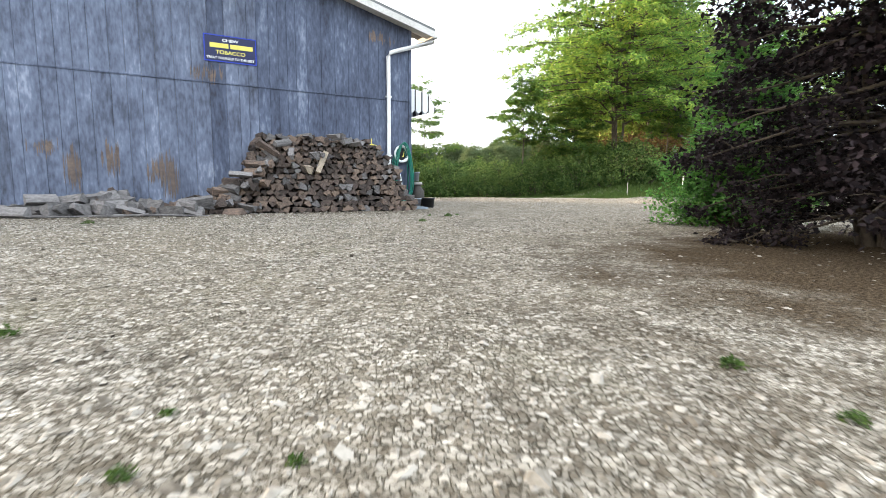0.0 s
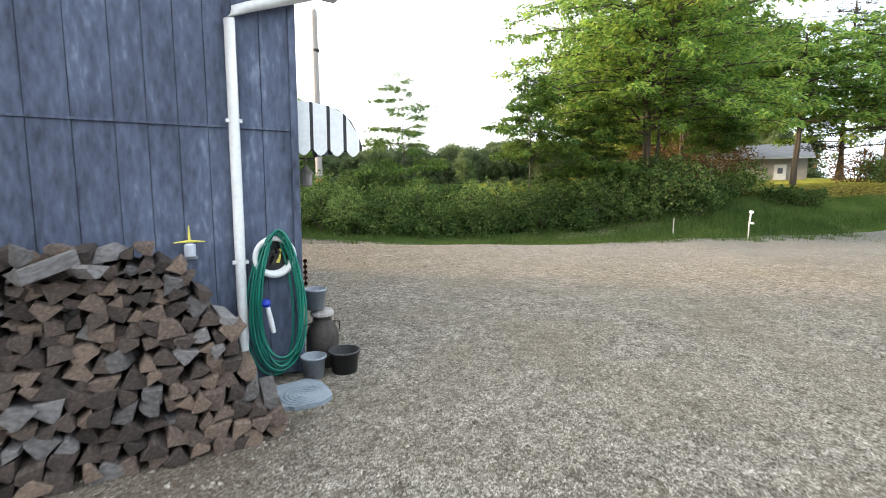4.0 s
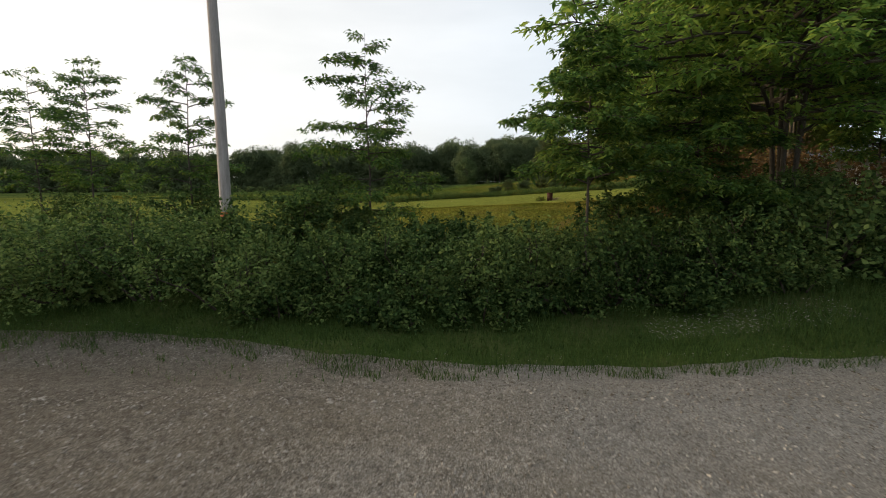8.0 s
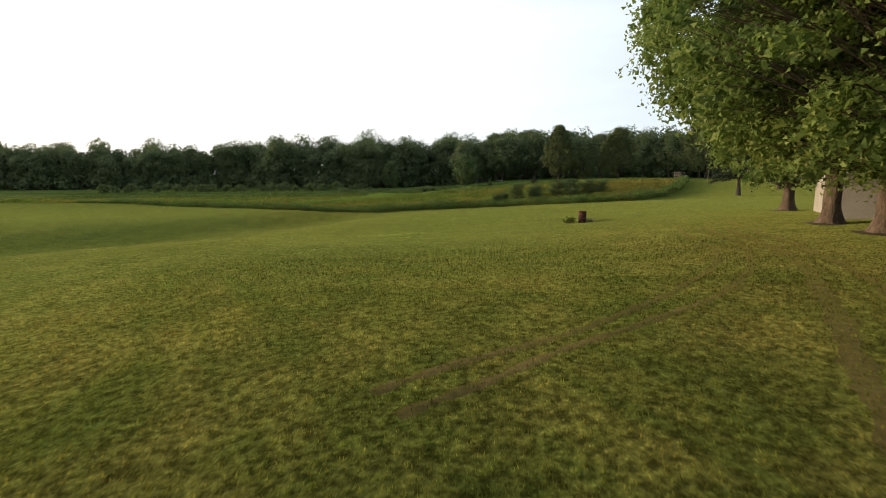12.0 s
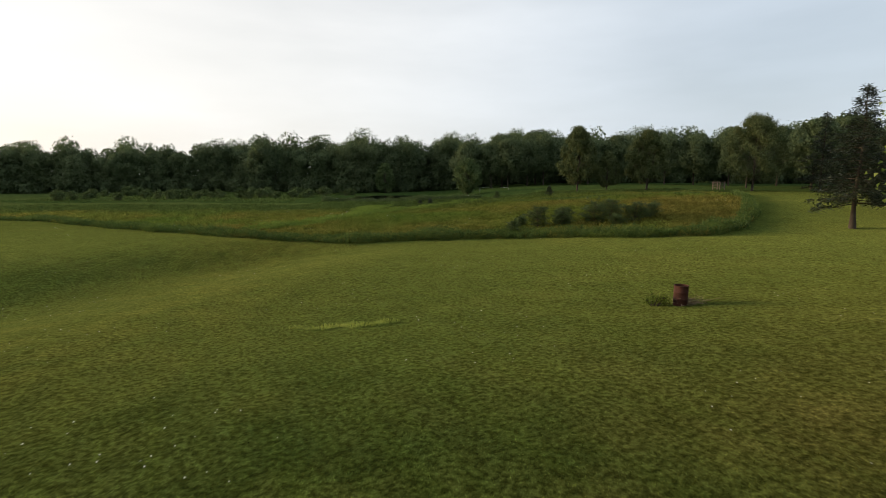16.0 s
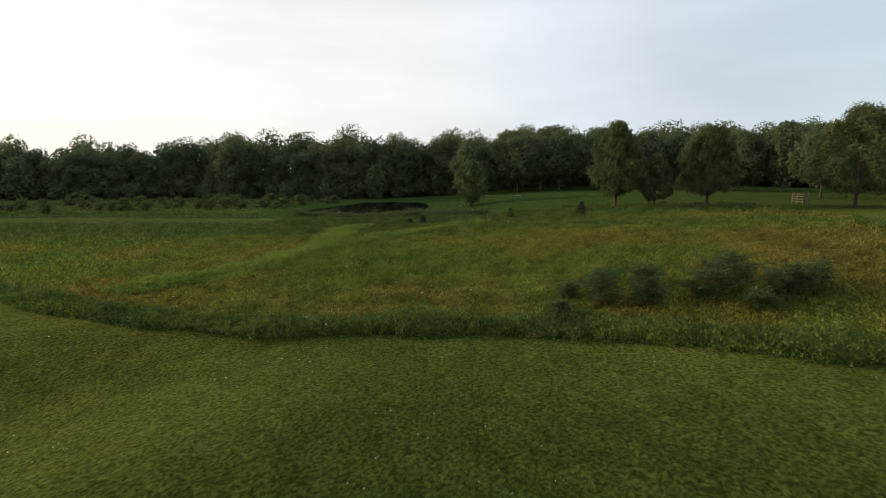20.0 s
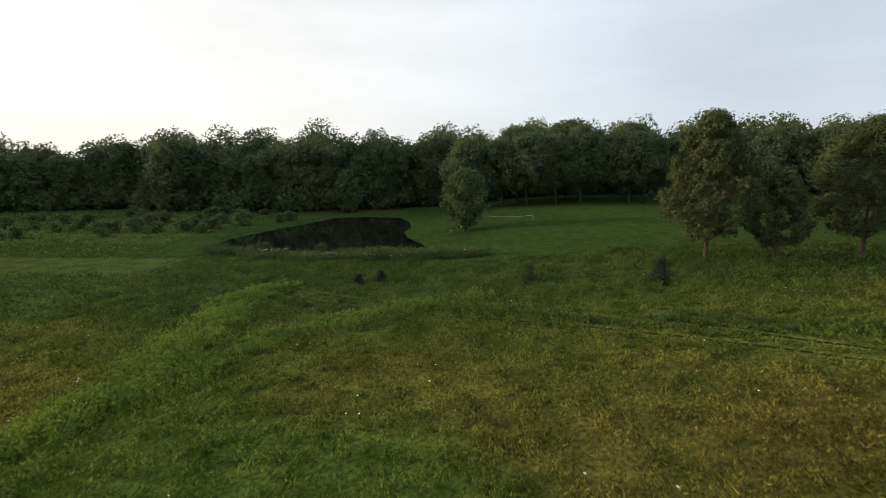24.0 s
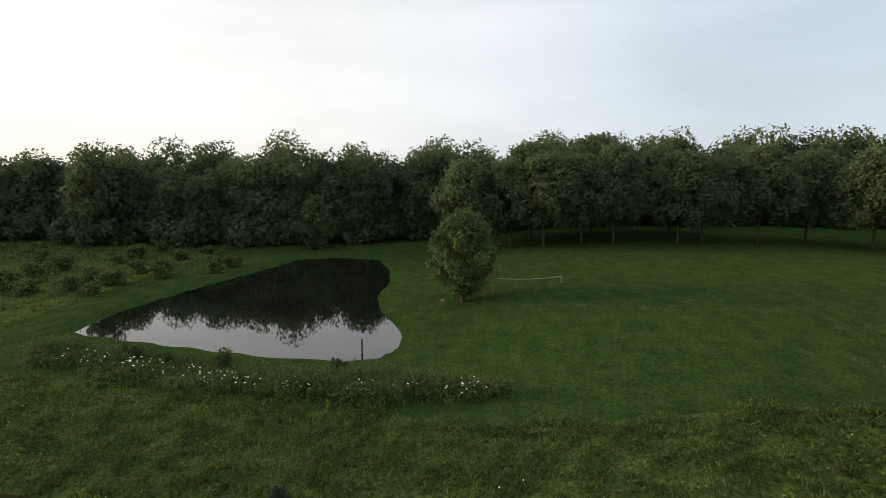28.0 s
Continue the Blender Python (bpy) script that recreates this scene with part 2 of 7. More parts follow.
    bp.inputs["Strength"].default_value, bp.inputs["Distance"].default_value = 1.0, 0.02
    l.new(math_node(n, l, "ADD", joint, math_node(n, l, "MULTIPLY", tone.outputs["Green"], 0.8)), bp.inputs["Height"])
    l.new(bp.outputs["Normal"], b.inputs["Normal"])
    return m


def turf_material(name, blade=False):
    """Mown turf, dry and golden near the road, greener down the slope, with wheel marks and clover."""
    m, n, l, b, co = shader(name, 0.9)
    xyz = n.new("ShaderNodeSeparateXYZ")
    l.new(co, xyz.inputs["Vector"])
    s_ = math_node(n, l, "ADD", math_node(n, l, "MULTIPLY", xyz.outputs["X"], 0.5), math_node(n, l, "MULTIPLY", xyz.outputs["Y"], 0.866))
    wander = noise_node(n, l, co, 0.07, 4.0)
    s2 = math_node(n, l, "ADD", s_, math_node(n, l, "MULTIPLY_ADD", wander, 30.0, -15.0))
    dry = spread_node(n, l, s2, 50.0, 30.0)
    fine = spread_node(n, l, math_node(n, l, "ADD", math_node(n, l, "MULTIPLY", noise_node(n, l, co, 17.0, 8.0), 0.55), math_node(n, l, "MULTIPLY", noise_node(n, l, co, 3.6, 6.0), 0.45)), 0.34, 0.66)
    mid = spread_node(n, l, noise_node(n, l, co, 0.5, 5.0), 0.35, 0.68)
    green = blend_node(n, l, mid, (0.015, 0.028, 0.007), (0.028, 0.043, 0.01))
    gold = blend_node(n, l, mid, (0.05, 0.06, 0.011), (0.108, 0.096, 0.022))
    col = blend_node(n, l, dry, green, gold)
    patch = spread_node(n, l, noise_node(n, l, co, 0.11, 3.0), 0.55, 0.7, 0.0, 0.16)
    col = blend_node(n, l, patch, col, (0.12, 0.1, 0.024))
    streak = spread_node(n, l, noise_node(n, l, co, 0.35, 3.0, (6.0, 0.25, 1.0, radians(32))), 0.4, 0.7, 0.0, 0.5)
    col = blend_node(n, l, streak, col, (0.03, 0.05, 0.008))
    q_ = math_node(n, l, "SUBTRACT", math_node(n, l, "MULTIPLY", xyz.outputs["X"], 0.866), math_node(n, l, "MULTIPLY", xyz.outputs["Y"], 0.5))
    worn = math_node(n, l, "MULTIPLY", spread_node(n, l, math_node(n, l, "ADD", q_, math_node(n, l, "MULTIPLY_ADD", noise_node(n, l, co, 0.3, 5.0), 14.0, -7.0)), 6.0, 15.0, 0.0, 0.62), spread_node(n, l, s_, 62.0, 40.0))
    # gold-brown on the left slope: the glow towards the sun, put into colour
    brow_glow = math_node(n, l, "MULTIPLY", math_node(n, l, "MULTIPLY", spread_node(n, l, q_, -1.0, -11.0), spread_node(n, l, q_, -24.0, -16.0)), spread_node(n, l, mid, 0.0, 1.0, 0.15, 0.45))
    brow_glow = math_node(n, l, "MULTIPLY", brow_glow, spread_node(n, l, s_, 40.0, 50.0))
    col = blend_node(n, l, brow_glow, col, (0.075, 0.06, 0.012))
    col = blend_node(n, l, worn, col, blend_node(n, l, mid, (0.052, 0.039, 0.012), (0.095, 0.065, 0.023)))
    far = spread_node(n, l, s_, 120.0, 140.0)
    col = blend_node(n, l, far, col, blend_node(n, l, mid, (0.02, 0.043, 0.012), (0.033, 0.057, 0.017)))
    tufts = spread_node(n, l, noise_node(n, l, co, 7.0, 8.0), 0.38, 0.62, 0.5, 1.5)
    lumps = spread_node(n, l, noise_node(n, l, co, 1.1, 5.0), 0.34, 0.66, 0.9, 1.1)
    swath = n.new("ShaderNodeTexWave")
    swath.wave_type, swath.bands_direction = "BANDS", "X"
    swath.inputs["Scale"].default_value, swath.inputs["Distortion"].default_value = 0.16, 7.0
    swath.inputs["Detail"].default_value = 2.0
    turned = n.new("ShaderNodeMapping")
    turned.inputs["Rotation"].default_value = (0, 0, radians(32))
    l.new(co, turned.inputs["Vector"])
    l.new(turned.outputs["Vector"], swath.inputs["Vector"])
    # pale blade tips and dark gaps between the tufts
    tips = spread_node(n, l, noise_node(n, l, co, 26.0, 3.0), 0.54, 0.72, 0.9, 1.8)
    tufts = math_node(n, l, "MULTIPLY", tufts, tips)
    # tufts and tips even out on the far lawn
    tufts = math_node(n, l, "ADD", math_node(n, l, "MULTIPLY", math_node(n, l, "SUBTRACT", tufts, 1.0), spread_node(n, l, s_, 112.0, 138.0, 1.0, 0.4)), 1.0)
    mown = spread_node(n, l, swath.outputs["Fac"], 0.0, 1.0, 0.95, 1.05)
    shade = math_node(n, l, "MULTIPLY", math_node(n, l, "MULTIPLY", tufts, lumps), mown)
    dark = blend_node(n, l, fine, (0.5, 0.5, 0.5), (1.45, 1.42, 1.36))
    scaled = n.new("ShaderNodeVectorMath")
    scaled.operation = "SCALE"
    l.new(dark, scaled.inputs[0])
    l.new(shade, scaled.inputs["Scale"])
    dark = scaled.outputs["Vector"]
    fuzz(b, 0.1, 0.35, (0.73, 0.84, 0.2))
    # sheen fades along the far lawn, putting its shade into the gloss
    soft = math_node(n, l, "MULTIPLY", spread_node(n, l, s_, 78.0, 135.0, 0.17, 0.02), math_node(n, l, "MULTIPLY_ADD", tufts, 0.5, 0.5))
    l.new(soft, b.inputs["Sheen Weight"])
    mul = n.new("ShaderNodeMix")
    mul.data_type, mul.blend_type = "RGBA", "MULTIPLY"
    mul.inputs["Factor"].default_value = 1.0
    l.new(col, mul.inputs["A"])
    l.new(dark, mul.inputs["B"])
    col = mul.outputs["Result"]
    l.new(col, b.inputs["Base Color"])
    if blade:
        lift = n.new("ShaderNodeMix")
        lift.data_type, lift.blend_type = "RGBA", "MULTIPLY"
        lift.inputs["Factor"].default_value = 1.0
        l.new(col, lift.inputs["A"])
        geo = n.new("ShaderNodeNewGeometry")
        l.new(blend_node(n, l, geo.outputs["Random Per Island"], (1.25, 1.35, 1.15), (2.5, 2.4, 2.0)), lift.inputs["B"])
        col = lift.outputs["Result"]
        l.new(col, b.inputs["Base Color"])
        translucent(n, l, b, col, 0.5)
    else:
        bp = n.new("ShaderNodeBump")
        bp.inputs["Strength"].default_value, bp.inputs["Distance"].default_value = 0.7, 0.03
        l.new(noise_node(n, l, co, 22.0, 6.0), bp.inputs["Height"])
        l.new(bp.outputs["Normal"], b.inputs["Normal"])
    return m


def meadow_material(name, blade=False):
    """Tall mixed growth: green, straw and rusty seed heads in drifts."""
    m, n, l, b, co = shader(name, 0.9)
    big = spread_node(n, l, noise_node(n, l, co, 0.06, 4.0), 0.4, 0.6)
    mid = spread_node(n, l, noise_node(n, l, co, 0.5, 4.0), 0.35, 0.65)
    rust = spread_node(n, l, noise_node(n, l, co, 0.045, 5.0, (1.0, 1.0, 1.0, 0.7)), 0.48, 0.66, 0.0, 0.55)
    xyz = n.new("ShaderNodeSeparateXYZ")
    l.new(co, xyz.inputs["Vector"])
    s_ = math_node(n, l, "ADD", math_node(n, l, "MULTIPLY", xyz.outputs["X"], 0.5), math_node(n, l, "MULTIPLY", xyz.outputs["Y"], 0.866))
    near = spread_node(n, l, math_node(n, l, "ADD", s_, math_node(n, l, "MULTIPLY_ADD", noise_node(n, l, co, 0.15, 4.0), 16.0, -8.0)), 126.0, 113.0)
    q_ = math_node(n, l, "SUBTRACT", math_node(n, l, "MULTIPLY", xyz.outputs["X"], 0.866), math_node(n, l, "MULTIPLY", xyz.outputs["Y"], 0.5))
    q2 = math_node(n, l, "ADD", q_, math_node(n, l, "MULTIPLY_ADD", noise_node(n, l, co, 0.12, 4.0), 20.0, -10.0))
    west = spread_node(n, l, q2, -4.0, -16.0, 0.5, 1.3)
    east = math_node(n, l, "MULTIPLY", spread_node(n, l, q2, 18.0, 26.0, 0.0, 0.5), spread_node(n, l, s_, 107.0, 102.0))
    big = math_node(n, l, "MINIMUM", math_node(n, l, "MULTIPLY", math_node(n, l, "MULTIPLY", big, near), west), 1.0)
    rust = math_node(n, l, "MULTIPLY", math_node(n, l, "MAXIMUM", rust, east), near)
    col = blend_node(n, l, mid, (0.066, 0.108, 0.019), (0.128, 0.178, 0.033))
    col = blend_node(n, l, near, blend_node(n, l, mid, (0.046, 0.076, 0.02), (0.09, 0.13, 0.037)), col)
    col = blend_node(n, l, big, col, blend_node(n, l, mid, (0.105, 0.12, 0.022), (0.2, 0.19, 0.042)))
    col = blend_node(n, l, rust, col, blend_node(n, l, mid, (0.13, 0.092, 0.024), (0.25, 0.155, 0.046)))
    if blade:
        geo = n.new("ShaderNodeNewGeometry")
        shade = blend_node(n, l, geo.outputs["Random Per Island"], (0.5, 0.5, 0.5), (1.55, 1.55, 1.55))
        mul = n.new("ShaderNodeMix")
        mul.data_type, mul.blend_type = "RGBA", "MULTIPLY"
        mul.inputs["Factor"].default_value = 1.0
        l.new(col, mul.inputs["A"])
        l.new(shade, mul.inputs["B"])
        col = mul.outputs["Result"]
        translucent(n, l, b, col, 0.4)
    else:
        # thatch and bare stems between the plants
        mul = n.new("ShaderNodeMix")
        mul.data_type, mul.blend_type = "RGBA", "MULTIPLY"
        mul.inputs["Factor"].default_value = 1.0
        l.new(col, mul.inputs["A"])
        l.new(blend_node(n, l, spread_node(n, l, noise_node(n, l, co, 5.0, 8.0), 0.35, 0.68), (0.36, 0.36, 0.36), (1.0, 1.0, 1.0)), mul.inputs["B"])
        col = mul.outputs["Result"]
        bp = n.new("ShaderNodeBump")
        bp.inputs["Strength"].default_value, bp.inputs["Distance"].default_value = 1.0, 0.2
        l.new(noise_node(n, l, co, 2.5, 6.0), bp.inputs["Height"])
        l.new(bp.outputs["Normal"], b.inputs["Normal"])
    l.new(col, b.inputs["Base Color"])
    fuzz(b, 0.18 if blade else 0.03, 0.4, (0.9, 0.85, 0.25))
    return m


BOARD = material("weathered_board", [(0.024, 0.025, 0.034), (0.056, 0.066, 0.099), (0.092, 0.11, 0.16), (0.21, 0.236, 0.3)], 0.7, 7, 0.85, 0.7, 0.004, (3.2, 3.2, 1.0), each=0.06)
BOARD_FADED = material("faded_board", [(0.04, 0.042, 0.054), (0.085, 0.098, 0.138), (0.14, 0.162, 0.222), (0.29, 0.318, 0.385)], 0.7, 7, 0.85, 0.7, 0.004, (3.2, 3.2, 1.0), each=0.08)
BOARD_OLD = material("grey_board", [(0.16, 0.15, 0.15), (0.3, 0.29, 0.28)], 2, 14, 0.85, 0.4, 0.004, (6, 6, 0.7), each=0.15)
RUSTY = material("brown_wood_stain", [(0.075, 0.06, 0.055), (0.13, 0.1, 0.085), (0.2, 0.145, 0.11)], 4, 20, 0.9, 0.3, 0.003)
WHITE = material("white_paint", [(0.55, 0.55, 0.55), (0.78, 0.78, 0.77)], 2, 25, 0.5, 0.08, 0.002)
FASCIA = material("worn_white_fascia", [(0.4, 0.37, 0.33), (0.65, 0.63, 0.6)], 3, 25, 0.6, 0.2, 0.003)
ROOFING = material("roofing", [(0.1, 0.1, 0.1), (0.2, 0.2, 0.2)], 2, 40, 0.8, 0.3, 0.01)
LOG_END = material("split_log", [(0.03, 0.024, 0.021), (0.085, 0.063, 0.053), (0.21, 0.15, 0.112)], 6, 60, 0.9, 0.6, 0.006, each=0.35)
LOG_PALE = material("pale_split_log", [(0.16, 0.125, 0.09), (0.3, 0.245, 0.185), (0.42, 0.36, 0.29)], 5, 40, 0.9, 0.6, 0.006, (3, 0.6, 3))
LOG_GREY = material("grey_split_log", [(0.05, 0.045, 0.043), (0.125, 0.115, 0.111), (0.235, 0.22, 0.213)], 5, 40, 0.9, 0.6, 0.006, each=0.25)
BARK = material("bark", [(0.03, 0.024, 0.018), (0.09, 0.07, 0.05)], 6, 40, 0.95, 0.8, 0.02, (1, 1, 0.3))
BARK_MAPLE = material("maple_bark", [(0.035, 0.025, 0.018), (0.1, 0.072, 0.05), (0.19, 0.145, 0.105)], 3, 16, 0.95, 1.0, 0.05, (1, 1, 0.35))
BARK_PALE = material("pale_bark", [(0.035, 0.03, 0.024), (0.1, 0.085, 0.066)], 6, 40, 0.95, 0.8, 0.02, (1, 1, 0.3))
POLE_WOOD = material("pole_wood", [(0.2, 0.18, 0.165), (0.42, 0.39, 0.37)], 4, 30, 0.9, 0.5, 0.006, (4, 4, 0.3))
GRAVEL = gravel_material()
STONE = material("gravel_stone", [(0.092, 0.077, 0.06), (0.198, 0.175, 0.143), (0.35, 0.32, 0.275)], 0.5, 60, 0.95, 0.3, 0.003, island=0.6, spec=0.1)
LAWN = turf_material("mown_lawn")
MEADOW = meadow_material("meadow_ground")
VERGE = material("verge_soil_grass", [(0.02, 0.037, 0.01), (0.042, 0.066, 0.016), (0.088, 0.09, 0.037)], 0.6, 12, 0.95, 0.8, 0.05, spec=0.0)
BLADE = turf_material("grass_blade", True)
VERGE_BLADE = material("verge_blade", [(0.028, 0.06, 0.013), (0.055, 0.1, 0.02), (0.1, 0.14, 0.033)], 0.5, 5, 0.8, 0, island=0.3, leaf=0.4)
WEED = meadow_material("meadow_weed", True)
LUSH = material("lush_weed", [(0.07, 0.122, 0.017), (0.13, 0.2, 0.028), (0.21, 0.275, 0.043)], 0.3, 3, 0.8, 0, island=0.35, leaf=0.4)
BANK_WEED = material("bank_weed", [(0.035, 0.065, 0.018), (0.068, 0.108, 0.03), (0.11, 0.14, 0.048)], 0.4, 3, 0.8, 0, island=0.35, leaf=0.35)
EDGE_WEED = material("edge_weed", [(0.036, 0.064, 0.014), (0.072, 0.118, 0.022), (0.13, 0.175, 0.036)], 0.4, 3, 0.8, 0, island=0.35, leaf=0.4)
TRACK = material("pressed_grass", [(0.034, 0.03, 0.012), (0.07, 0.054, 0.02), (0.125, 0.088, 0.036)], 0.6, 9, 0.95, 0.5, 0.02, spec=0.0)
fuzz(TRACK.node_tree.nodes["Principled BSDF"], 0.1, 0.4, (0.8, 0.85, 0.2))
LEAF_BROWN = material("withered_leaf", [(0.07, 0.048, 0.02), (0.16, 0.1, 0.042)], 0.5, 4, 0.8, 0, island=0.35, leaf=0.35)
LEAF_HEDGE = material("hedge_leaf", [(0.029, 0.06, 0.019), (0.077, 0.13, 0.038), (0.18, 0.24, 0.072)], 0.6, 4, 0.7, 0, island=0.4, each=0.2, leaf=0.38, spec=0.06)
LEAF_YOUNG = material("young_tree_leaf", [(0.035, 0.085, 0.022), (0.09, 0.165, 0.036), (0.2, 0.26, 0.05)], 0.25, 3, 0.6, 0, island=0.35, leaf=0.5, spec=0.15)
LEAF_TREE = material("tree_leaf", [(0.07, 0.155, 0.038), (0.175, 0.3, 0.06), (0.34, 0.42, 0.08)], 0.25, 3, 0.6, 0, island=0.35, leaf=0.62, spec=0.2)
LEAF_MAPLE = material("maple_leaf", [(0.075, 0.125, 0.028), (0.15, 0.215, 0.046), (0.24, 0.29, 0.066)], 0.3, 3, 0.6, 0, island=0.3, leaf=0.5)
LEAF_POND = material("pond_tree_leaf", [(0.042, 0.07, 0.026), (0.082, 0.12, 0.042), (0.135, 0.178, 0.064)], 0.3, 3, 0.7, 0, island=0.3, leaf=0.2, spec=0.1)
PALE_GRASS = material("pale_uncut_grass", [(0.17, 0.23, 0.04), (0.27, 0.33, 0.06), (0.38, 0.42, 0.1)], 0.5, 5, 0.8, 0, island=0.3, leaf=0.45)
LEAF_LAWN = material("lawn_tree_leaf", [(0.048, 0.067, 0.025), (0.082, 0.106, 0.037), (0.135, 0.15, 0.058)], 0.3, 3, 0.7, 0, island=0.3, leaf=0.3, spec=0.15)
LEAF_DARK = material("dark_purple_leaf", [(0.006, 0.0045, 0.0055), (0.013, 0.009, 0.0105), (0.036, 0.025, 0.027)], 0.9, 7, 0.75, 0, island=0.35, leaf=0.08, spec=0.15)
LEAF_GREEN = material("soft_green_leaf", [(0.036, 0.105, 0.022), (0.085, 0.215, 0.04), (0.165, 0.34, 0.062)], 0.8, 6, 0.6, 0, island=0.3, leaf=0.45)
LEAF_FAR = material("far_wood_leaf", [(0.07, 0.1, 0.048), (0.1, 0.136, 0.062), (0.138, 0.17, 0.078)], 0.05, 0.4, 0.7, 0, island=0.25, leaf=0.45, spec=0.15)
LEAF_SPRUCE = material("spruce_needle", [(0.012, 0.022, 0.012), (0.026, 0.042, 0.02), (0.05, 0.05, 0.026)], 0.5, 5, 0.7, 0, island=0.3, leaf=0.05)
BUSH_GREY = material("grey_green_leaf", [(0.035, 0.06, 0.022), (0.078, 0.112, 0.038), (0.135, 0.17, 0.062)], 0.5, 4, 0.75, 0, island=0.3, leaf=0.3, spec=0.1)
FLOWER = material("white_petal", [(0.6, 0.6, 0.55), (0.8, 0.8, 0.75)], 3, 20, 0.7, 0)
HOSE = material("green_hose", [(0.0, 0.11, 0.075), (0.01, 0.2, 0.14)], 8, 60, 0.4, 0.05, 0.001, spec=0.5)
BLACK = material("black_plastic", [(0.012, 0.012, 0.013), (0.035, 0.035, 0.036)], 6, 40, 0.5, 0.1, 0.002)
ZINC = material("dull_zinc", [(0.2, 0.22, 0.25), (0.36, 0.39, 0.43)], 6, 40, 0.5, 0.1, 0.002, metal=0.4)
SLATE = material("blue_grey_slate", [(0.13, 0.155, 0.18), (0.26, 0.3, 0.335)], 5, 30, 0.75, 0.5, 0.006)
OLD_IRON = material("old_milk_can_metal", [(0.03, 0.028, 0.026), (0.09, 0.075, 0.065)], 6, 40, 0.6, 0.3, 0.003, metal=0.5)
RUST = material("rusted_steel", [(0.028, 0.011, 0.008), (0.085, 0.03, 0.018)], 4, 30, 0.85, 0.4, 0.004)
NAVY = material("navy_enamel", [(0.008, 0.01, 0.045), (0.014, 0.018, 0.075)], 4, 40, 0.35, 0)
BLUE = material("blue_enamel", [(0.01, 0.03, 0.3), (0.02, 0.05, 0.42)], 4, 40, 0.35, 0)
YELLOW = material("yellow_enamel", [(0.6, 0.5, 0.08), (0.72, 0.62, 0.14)], 4, 40, 0.4, 0)
RED = material("red_cloth", [(0.3, 0.012, 0.012), (0.5, 0.03, 0.02)], 5, 60, 0.8, 0.1, 0.001)
CLOTH_WHITE = material("white_cloth", [(0.38, 0.4, 0.46), (0.52, 0.54, 0.6)], 5, 60, 0.8, 0.1, 0.001)
CLOTH_NAVY = material("navy_cloth", [(0.01, 0.012, 0.03), (0.025, 0.03, 0.06)], 5, 60, 0.8, 0.1, 0.001)
STEEL = material("steel_tube", [(0.35, 0.36, 0.38), (0.55, 0.56, 0.58)], 5, 60, 0.35, 0, metal=0.8)
ORANGE = material("orange_mark", [(0.4, 0.09, 0.03), (0.62, 0.16, 0.06)], 5, 60, 0.7, 0)
SIDING = material("cream_siding", [(0.27, 0.25, 0.22), (0.4, 0.375, 0.34)], 1, 20, 0.7, 0.1, 0.003)
GLASS_DARK = material("window_glass", [(0.02, 0.022, 0.025), (0.04, 0.042, 0.045)], 2, 10, 0.08, 0, spec=0.6)
# dark rut soil, with the shade between the weeds put into its colour
SHADED_RUT = material("shaded_rut_soil", [(0.012, 0.014, 0.006), (0.026, 0.026, 0.011), (0.05, 0.044, 0.02)], 0.8, 12, 0.95, 0.8, 0.03, spec=0.0)
SOIL = material("bare_soil", [(0.05, 0.036, 0.024), (0.095, 0.072, 0.05), (0.16, 0.128, 0.092)], 1.5, 40, 0.95, 0.8, 0.03, spec=0.1)
WATER = material("pond_water", [(0.004, 0.005, 0.004), (0.008, 0.01, 0.007)], 0.2, 1.2, 0.03, 0.06, 0.02, spec=1.0)
STRAW = material("dry_stalks", [(0.12, 0.09, 0.05), (0.25, 0.2, 0.12)], 2, 20, 0.9, 0, island=0.3)


# ---- building helpers ----
def rng(seed):
    return np.random.default_rng(seed)


def mesh_from(name, verts, faces, mat, flat=False):
    """A mesh from arrays of corners and of faces that all have as many corners."""
    verts, faces = np.asarray(verts, float), np.asarray(faces, int)
    me = bpy.data.meshes.new(name)
    count, k = faces.shape
    me.vertices.add(len(verts))
    me.vertices.foreach_set("co", verts.ravel())
    me.loops.add(count * k)
    me.loops.foreach_set("vertex_index", faces.ravel())
    me.polygons.add(count)
    me.polygons.foreach_set("loop_start", np.arange(count) * k)
    me.update(calc_edges=True)
    if flat:
        me.shade_flat()
    me.materials.append(mat)
    return me


def put(name, me, parent=None, label="", m=None):
    ob = new(name, me)
    if parent:
        ob.parent = parent
    if m is not None:
        ob.matrix_basis = m
    if label:
        ob["label"] = label
    return ob


def part(name, bm, mat, parent=None, label="", m=None, smooth=False):
    me = bpy.data.meshes.new(name)
    bm.to_mesh(me)
    bm.free()
    me.materials.append(mat)
    if smooth:
        me.shade_smooth()
    return put(name, me, parent, label, m)


def thing(name, x, y, z, label, category, group="", kind="", turn=0.0):
    ob = new(name)
    ob.empty_display_size = 0.2
    ob.matrix_basis = pose(x, y, z, 0, 0, turn)
    return tagged(ob, label, category, group, kind)


def box(sx, sy, sz, at=(0, 0, 0), bevel=0.0, turn=None):
    bm = bmesh.new()
    m = Matrix.Translation(at) @ (turn or Matrix()) @ Matrix.Diagonal((sx, sy, sz, 1))
    bmesh.ops.create_cube(bm, size=1.0, matrix=m)
    if bevel:
        bmesh.ops.bevel(bm, geom=bm.edges[:], offset=bevel, segments=2, affect="EDGES", profile=0.5)
    return bm


def merge(*bms):
    out = bmesh.new()
    for b in bms:
        me = bpy.data.meshes.new("t")
        b.to_mesh(me)
        b.free()
        out.from_mesh(me)
        bpy.data.meshes.remove(me)
    return out


